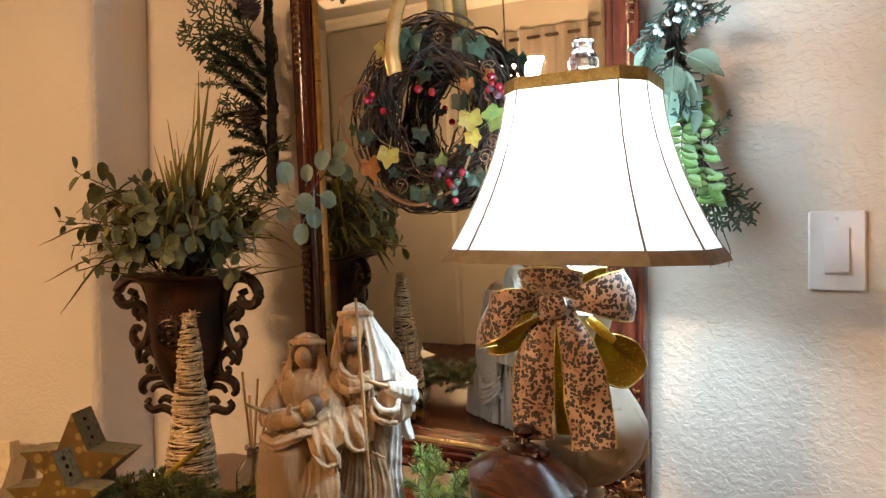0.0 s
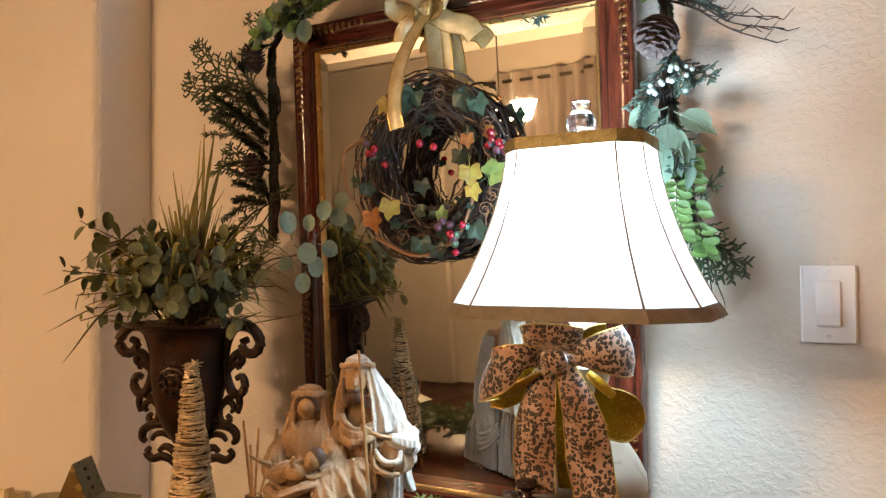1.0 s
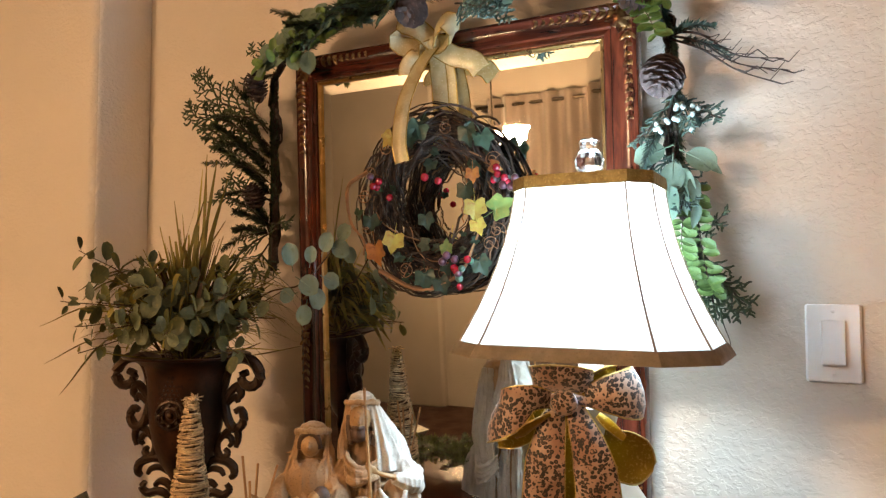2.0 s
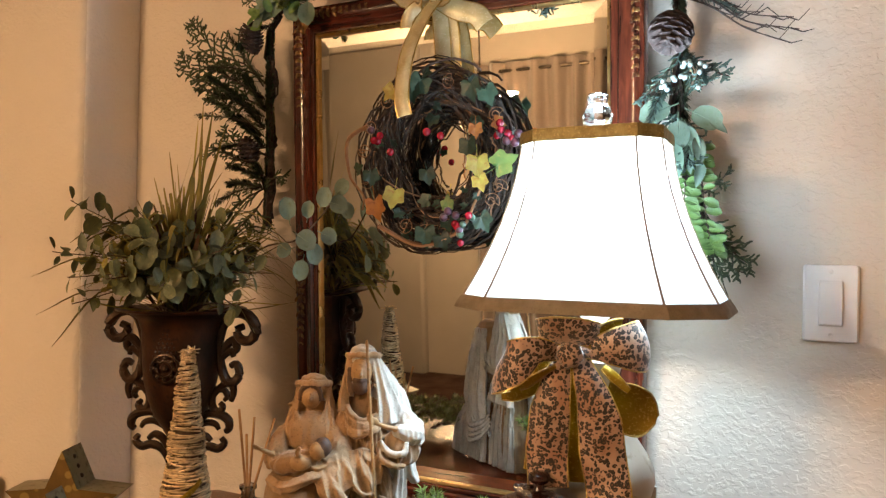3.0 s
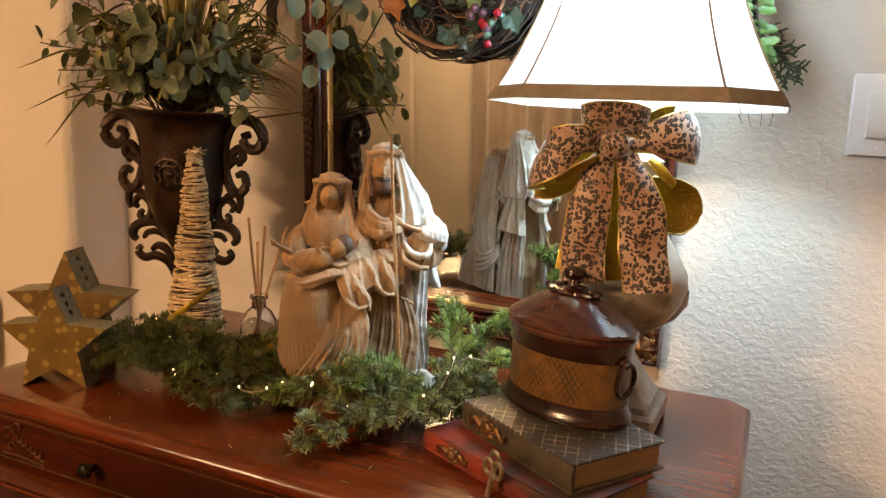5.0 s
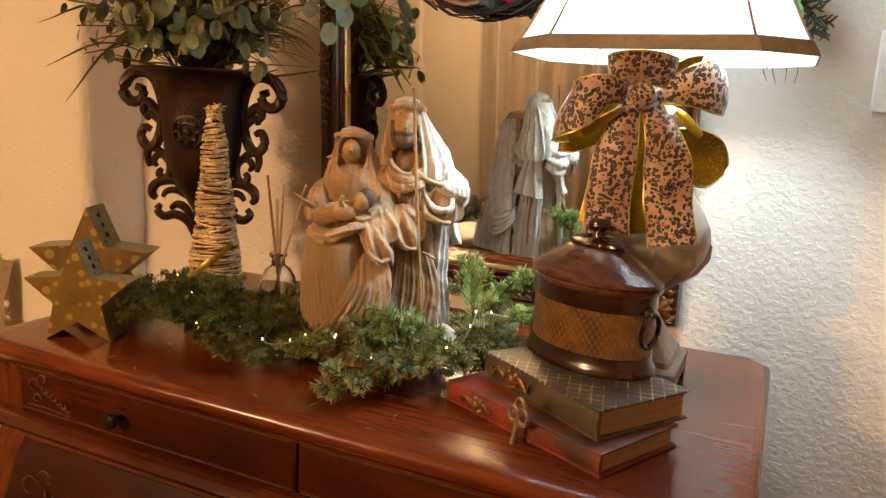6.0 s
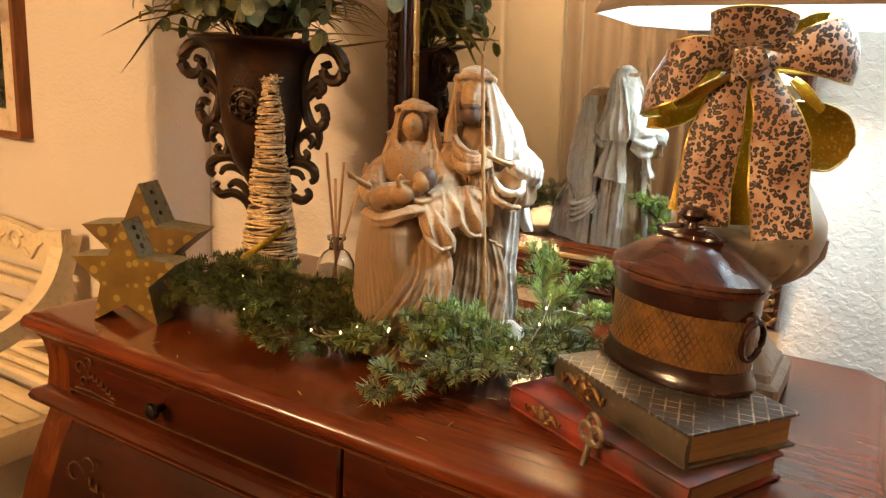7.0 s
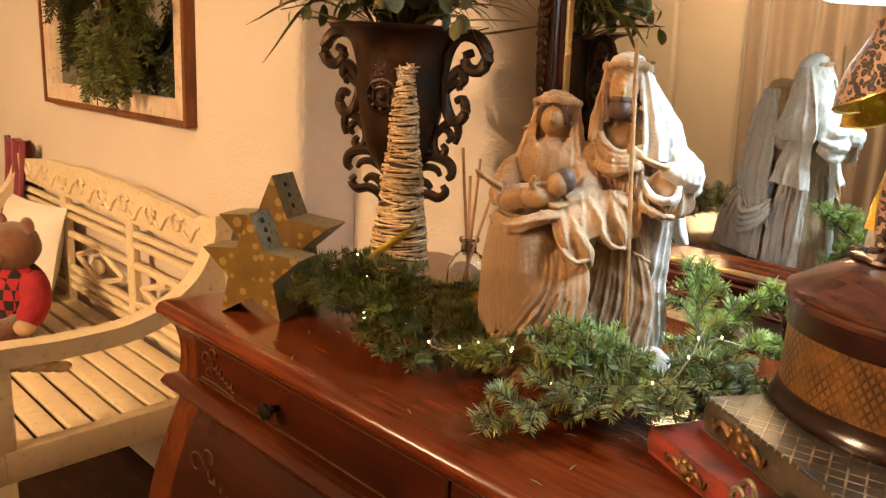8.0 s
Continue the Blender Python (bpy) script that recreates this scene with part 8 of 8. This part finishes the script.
for s in (-1, 1):
    hd = part("ring_handle", Build().tube([(s * (0.0875 + 0.002 * math.sin(a)), 0.014 * math.cos(a), 0.056 + 0.019 * math.sin(a)) for a in [2 * math.pi * i / 24 for i in range(25)]], 0.0030, 8), M["can_wood"], can, "dark ring handle")
    part("handle_boss", Build().ball((s * 0.084, 0, 0.075), 0.006, 0.008, 0.008, 12, 8), M["can_wood"], hd)


# ---- painted bench ----
BR, BL, BB = -1.66, -3.06, 1.105
bench = thing("garden_bench", "cream painted wooden bench with carved crest rail", "bench", pose(BR, BB, 0))


def bb(x0, x1, y0, y1, z0, z1, bev=0.004):
    return Build().box(x0 - BR, x1 - BR, y0 - BB, y1 - BB, z0, z1, bev)


for k in range(8):
    y = 0.645 + 0.058 * k
    part("seat_slat", bb(BL + 0.03, BR - 0.03, y, y + 0.046, 0.435, 0.452), M["bench"], bench)
for x in (BR, BL):
    part("seat_side", bb(x - 0.035, x, 0.625, 1.09, 0.385, 0.453), M["bench"], bench)
part("seat_front", bb(BL, BR, 0.600, 0.628, 0.385, 0.449), M["bench"], bench)
for x in (BR - 0.045, BL):
    part("front_leg", bb(x, x + 0.045, 0.60, 0.645, 0, 0.386), M["bench"], bench)
    part("back_post", bb(x, x + 0.045, 1.07, 1.108, 0, 0.80), M["bench"], bench)
for x in (BR - 0.022, BL + 0.022):
    rows = []
    path = spline([(0, 1.095, 0.87), (0, 1.068, 0.790), (0, 1.03, 0.735), (0, 0.971, 0.695), (0, 0.90, 0.672), (0, 0.845, 0.664), (0, 0.734, 0.663), (0, 0.634, 0.669), (0, 0.585, 0.660)], 30)
    for i, p in enumerate(path):
        d = (path[min(i + 1, 29)] - path[max(i - 1, 0)]).normalized()
        nrm = Vector((0, d.z, -d.y))
        c = Vector((x - BR, p.y - BB, p.z))
        rows.append([c + Vector((-0.024, 0, 0)), c + Vector((0.024, 0, 0)), c + Vector((0.024, 0, 0)) - nrm * 0.040, c + Vector((-0.024, 0, 0)) - nrm * 0.040])
    part("arm", Build().grid(rows, True, True), M["bench"], bench)
    part("arm_post", bb(x - 0.02, x + 0.02, 0.61, 0.65, 0.38, 0.635), M["bench"], bench)
    ab = Build()
    for k in range(5):
        ab.ball((x - BR, 0.66 + 0.022 * k - BB, 0.622 - 0.006 * k), 0.010, 0.020, 0.012, 10, 6)
    part("arm_carving", ab, M["bench"], bench, "carved leaf under the arm")
# back: crest, rails, uprights
crest = []
n = 40
for i in range(n + 1):
    t = i / n
    x = BL + (BR - BL) * t
    top = 0.845 + 0.045 * math.sin(math.pi * min(1, max(0, (t - 0.06) / 0.88))) ** 0.5 * (1 + 0.06 * math.sin(30 * t))
    if t < 0.06 or t > 0.94:
        top = 0.86 + 0.02 * (1 if t in (0, 1) else 0.5)
    crest.append([(x - BR, 1.085 - BB, 0.785), (x - BR, 1.108 - BB, 0.785), (x - BR, 1.108 - BB, top), (x - BR, 1.085 - BB, top)])
part("crest_rail", Build().grid(crest, True, True), M["bench"], bench)
for k in range(8):
    cxx = BL + 0.16 + (BR - BL - 0.34) * k / 7
    cb_ = Build()
    s = 1 if k % 2 else -1
    pts = [(cxx - BR + 0.034 * (1 - 0.8 * i / 20) * math.cos(0.4 + i * 0.42 * s), 1.083 - BB, 0.832 + 0.030 * (1 - 0.8 * i / 20) * math.sin(0.4 + i * 0.42 * s)) for i in range(21)]
    cb_.tube(pts, [0.007 - 0.0002 * i for i in range(21)], 6)
    cb_.tube(spline([(cxx - BR + 0.03, 1.083 - BB, 0.815), (cxx - BR + 0.06, 1.083 - BB, 0.80), (cxx - BR + 0.09, 1.083 - BB, 0.83), (cxx - BR + 0.11, 1.083 - BB, 0.84)], 12), [0.007 - 0.0004 * i for i in range(12)], 6)
    part("carved_scroll", cb_, M["bench"], bench)
for z in (0.745, 0.715, 0.655, 0.545, 0.515, 0.485):
    part("back_rail", bb(BL + 0.045, BR - 0.045, 1.086, 1.104, z, z + (0.018 if z != 0.655 else 0.020)), M["bench"], bench)
for x in (BL + 0.46, BR - 0.46):
    part("back_upright", bb(x - 0.02, x + 0.02, 1.082, 1.106, 0.44, 0.80), M["bench"], bench)
for x0, x1 in ((BL + 0.05, BL + 0.44), (BL + 0.48, BR - 0.48), (BR - 0.44, BR - 0.05)):
    xm = (x0 + x1) / 2
    for s in (-1, 1):
        for q in (-1, 1):
            part("diamond_bar", Build().tube([(xm + s * 0.17 - BR, 1.095 - BB, 0.605), (xm + s * 0.02 - BR, 1.095 - BB, 0.605 + q * 0.045)], 0.009, 6), M["bench"], bench)
    part("diamond_boss", Build().ball((xm - BR, 1.09 - BB, 0.605), 0.035, 0.014, 0.022, 16, 8), M["bench"], bench)

# ---- things on the bench ----
bear = thing("teddy_bear", "brown plush bear in a red and black plaid jacket", "plush toy", pose(-2.35, 0.87, 0.452, 0, 0, 20) @ Matrix.Scale(0.86, 4))
plush = lambda d: 1 + 0.02 * math.sin(23 * d.x + 9 * d.z) * math.sin(19 * d.y)
part("head", Build().ball((0, -0.01, 0.29), 0.085, 0.08, 0.078, 24, 16, fn=plush), M["bear"], bear)
part("muzzle", Build().ball((0.01, -0.085, 0.275), 0.036, 0.03, 0.028, 16, 10), M["bear_pale"], bear)
for s in (-1, 1):
    part("ear", Build().ball((s * 0.062, 0.0, 0.362), 0.028, 0.014, 0.028, 14, 10), M["bear"], bear)
part("jacket", Build().ball((0, 0, 0.13), 0.105, 0.085, 0.115, 24, 16), M["plaid"], bear, "red and black plaid jacket")
for s in (-1, 1):
    part("sleeve", Build().tube(spline([(s * 0.08, -0.01, 0.20), (s * 0.13, -0.04, 0.14), (s * 0.135, -0.08, 0.08)], 8), [0.035, 0.042, 0.044, 0.044, 0.043, 0.042, 0.04, 0.032], 12), M["bear_red"], bear, "red knitted sleeve")
    part("paw", Build().ball((s * 0.135, -0.09, 0.068), 0.034, 0.03, 0.026, 14, 10), M["bear_pale"], bear)
    part("leg", Build().tube(spline([(s * 0.05, -0.03, 0.045), (s * 0.075, -0.10, 0.045), (s * 0.085, -0.16, 0.050)], 8), [0.04, 0.045, 0.045, 0.044, 0.044, 0.044, 0.042, 0.034], 12), M["bear"], bear)
    part("foot_pad", Build().ball((s * 0.085, -0.185, 0.052), 0.038, 0.014, 0.042, 14, 10), M["bear_pale"], bear)


def cushion(name, label, category, mat, w, h, t, m):
    b, n = Build(), 14
    for sgn in (-1, 1):
        rows = []
        for i in range(n + 1):
            row = []
            for j in range(n + 1):
                u, v = 2 * i / n - 1, 2 * j / n - 1
                k = (1 - abs(u) ** 2.5) ** 0.5 * (1 - abs(v) ** 2.5) ** 0.5
                pinch = 1 - 0.07 * (1 - u * u) * abs(v) - 0.07 * (1 - v * v) * abs(u)
                row.append((u * w / 2 * pinch, sgn * t / 2 * k, h / 2 + v * h / 2 * pinch))
            rows.append(row)
        b.grid(rows)
    return solid(name, b, mat, label, category, m=m)


cushion("throw_pillow", "white cotton cushion leaning on the bench back", "cushion", M["pillow"], 0.38, 0.30, 0.11, pose(-2.74, 0.985, 0.458, -14, 0, 8))
tb = Build()
rows = []
for i in range(24):
    t = i / 23
    row = []
    for j in range(15):
        v = j / 14
        zz = 0.905 + 0.012 * math.sin(14 * t) if abs(v - 0.5) < 0.1 else 0.905 - abs(v - 0.5) * 0.62
        yy = 1.095 + (v - 0.5) * 0.075 + 0.008 * math.sin(18 * t + 3 * v)
        row.append((-3.16 + 0.22 * t + 0.01 * math.sin(5 * v), yy, zz))
    rows.append(row)
tb.grid(rows)
tb.grid([[(x, y + (0.004 if y > 1.095 else -0.004), z + 0.004) for x, y, z in r] for r in rows])
solid("throw_blanket", tb, M["throw"], "wine red velvet throw hung over the bench back", "blanket")

# ---- framed mirror on the forward wall, with a fir wreath ----
pic = thing("framed_panel", "whitewashed window-style frame with brown edge on the wall", "picture frame", pose(-2.325, PY, 1.062))
PW, PH, FW = 0.95, 0.92, 0.062
for side in range(4):
    for name, i0, i1, y0, y1, mat in (("frame_rail", 0.014, FW, -0.024, 0.0, "pic_white"), ("frame_edge", 0.0, 0.0138, -0.030, 0.0, "pic_brown")):
        prof = [(i0, y1), (i0, y0), (i1, y0), (i1, y1)]
        ends = (((-1, 0), (-1, 1)), ((-1, 1), (1, 1)), ((1, 1), (1, 0)), ((1, 0), (-1, 0)))[side]
        part(name, Build().grid([[(sx * (PW / 2 - i), y, (PH - i) if sz else i) for i, y in prof] for sx, sz in ends], True, True), M[mat], pic)
part("pane", Build().box(-PW / 2 + FW, PW / 2 - FW, -0.008, -0.002, FW, PH - FW), M["mirror"], pic, "plain mirror pane")
part("muntin", Build().box(-0.018, 0.018, -0.02, -0.001, FW, PH - FW, 0.003), M["pic_brown"], pic)
fw = thing("fir_wreath", "green fir wreath with red berries hung on the framed mirror", "wreath", pose(-2.19, 1.085, 1.420))
for k in range(330):
    a = 2 * math.pi * k / 120 + R.uniform(-0.05, 0.05)
    r = R.uniform(0.10, 0.25)
    p = Vector((r * math.cos(a), R.uniform(-0.03, 0.03), r * math.sin(a)))
    w = Vector((math.cos(a + 0.8), -0.3, math.sin(a + 0.8))) if k % 2 else Vector((math.cos(a + 0.3), -0.2, math.sin(a + 0.3) - 0.25))
    e = p + w.normalized() * R.uniform(0.07, 0.13)
    e.y = max(-0.08, min(0.03, e.y))
    part("fir_twig", needles(Build(), [p, p.lerp(e, 0.5), e], 0.03, 60, 0.0014), [M["needles"], M["stem"]], fw)
part("wreath_ring", Build().tube([(0.19 * math.cos(a), 0, 0.19 * math.sin(a)) for a in [2 * math.pi * i / 30 for i in range(31)]], 0.010, 8), M["twig"], fw)
for k in range(26):
    a = R.uniform(1.9, 3.3) if k < 18 else R.uniform(1.0, 2.0)
    r = R.uniform(0.16, 0.30)
    part("berry", BERRY["berry_red"], None, fw, m=pose(r * math.cos(a), -0.07, r * math.sin(a)) @ Matrix.Scale(1.6, 4))

# ---- the room behind, seen in the mirror ----
curtain = thing("window_curtain", "taupe grommet curtain hanging from a dark rod", "curtain", pose(-1.5, BACK + 0.09, 0))
for x0, x1 in ((-0.75, 1.15),):
    rows = []
    nn = 150
    for z in (0.02, 0.6, 1.2, 1.8, 2.2, 2.42):
        rows.append([(x0 + (x1 - x0) * i / nn, 0.036 * math.sin(2 * math.pi * i / nn * 13 + 0.9 * math.sin(i * 0.09)) * (0.75 + 0.25 * math.sin(i * 0.21)) + 0.008 * math.sin(i * 0.37 + z), z) for i in range(nn + 1)])
    b = Build().grid(rows).grid([[(x, y + 0.003, z) for x, y, z in r] for r in rows])
    part("curtain_panel", b, M["curtain"], curtain)
part("curtain_rod", Build().tube([(-0.85, 0, 2.36), (1.25, 0, 2.36)], 0.014, 10), M["dark_metal"], curtain)
for x in (-0.8, 1.2):
    part("rod_bracket", Build().box(x - 0.01, x + 0.01, -0.09, 0.0, 2.33, 2.37), M["dark_metal"], curtain)

ch = thing("chandelier", "dark metal chandelier with three lit frosted bowls", "chandelier", pose(CHANDELIER[0], CHANDELIER[1], CHANDELIER[2]))
part("stem", Build().lathe([(0.012, -0.12), (0.03, -0.10), (0.04, -0.06), (0.02, -0.02), (0.014, 0.10), (0.022, 0.14), (0.005, 0.18), (0.004, CEIL - CHANDELIER[2] - 0.03), (0.06, CEIL - CHANDELIER[2] - 0.02), (0.065, CEIL - CHANDELIER[2])], 20), M["dark_metal"], ch)
for k in range(3):
    a = 2 * math.pi * (k + 0.1) / 3
    c, s = math.cos(a), math.sin(a)
    arm = part("arm", Build().tube(spline([(0.02 * c, 0.02 * s, -0.06), (0.07 * c, 0.07 * s, -0.10), (0.14 * c, 0.14 * s, -0.07), (0.17 * c, 0.17 * s, 0.0)], 16), 0.009, 8), M["dark_metal"], ch)
    bl = Build().lathe([(0.022, 0.0), (0.040, 0.012), (0.052, 0.04), (0.062, 0.085), (0.076, 0.110), (0.073, 0.110), (0.058, 0.085), (0.048, 0.04), (0.02, 0.008)], 24)
    part("glass_bowl", bl, M["bowl_glow"], arm, "lit frosted glass bowl", m=pose(0.17 * c, 0.17 * s, 0.0))
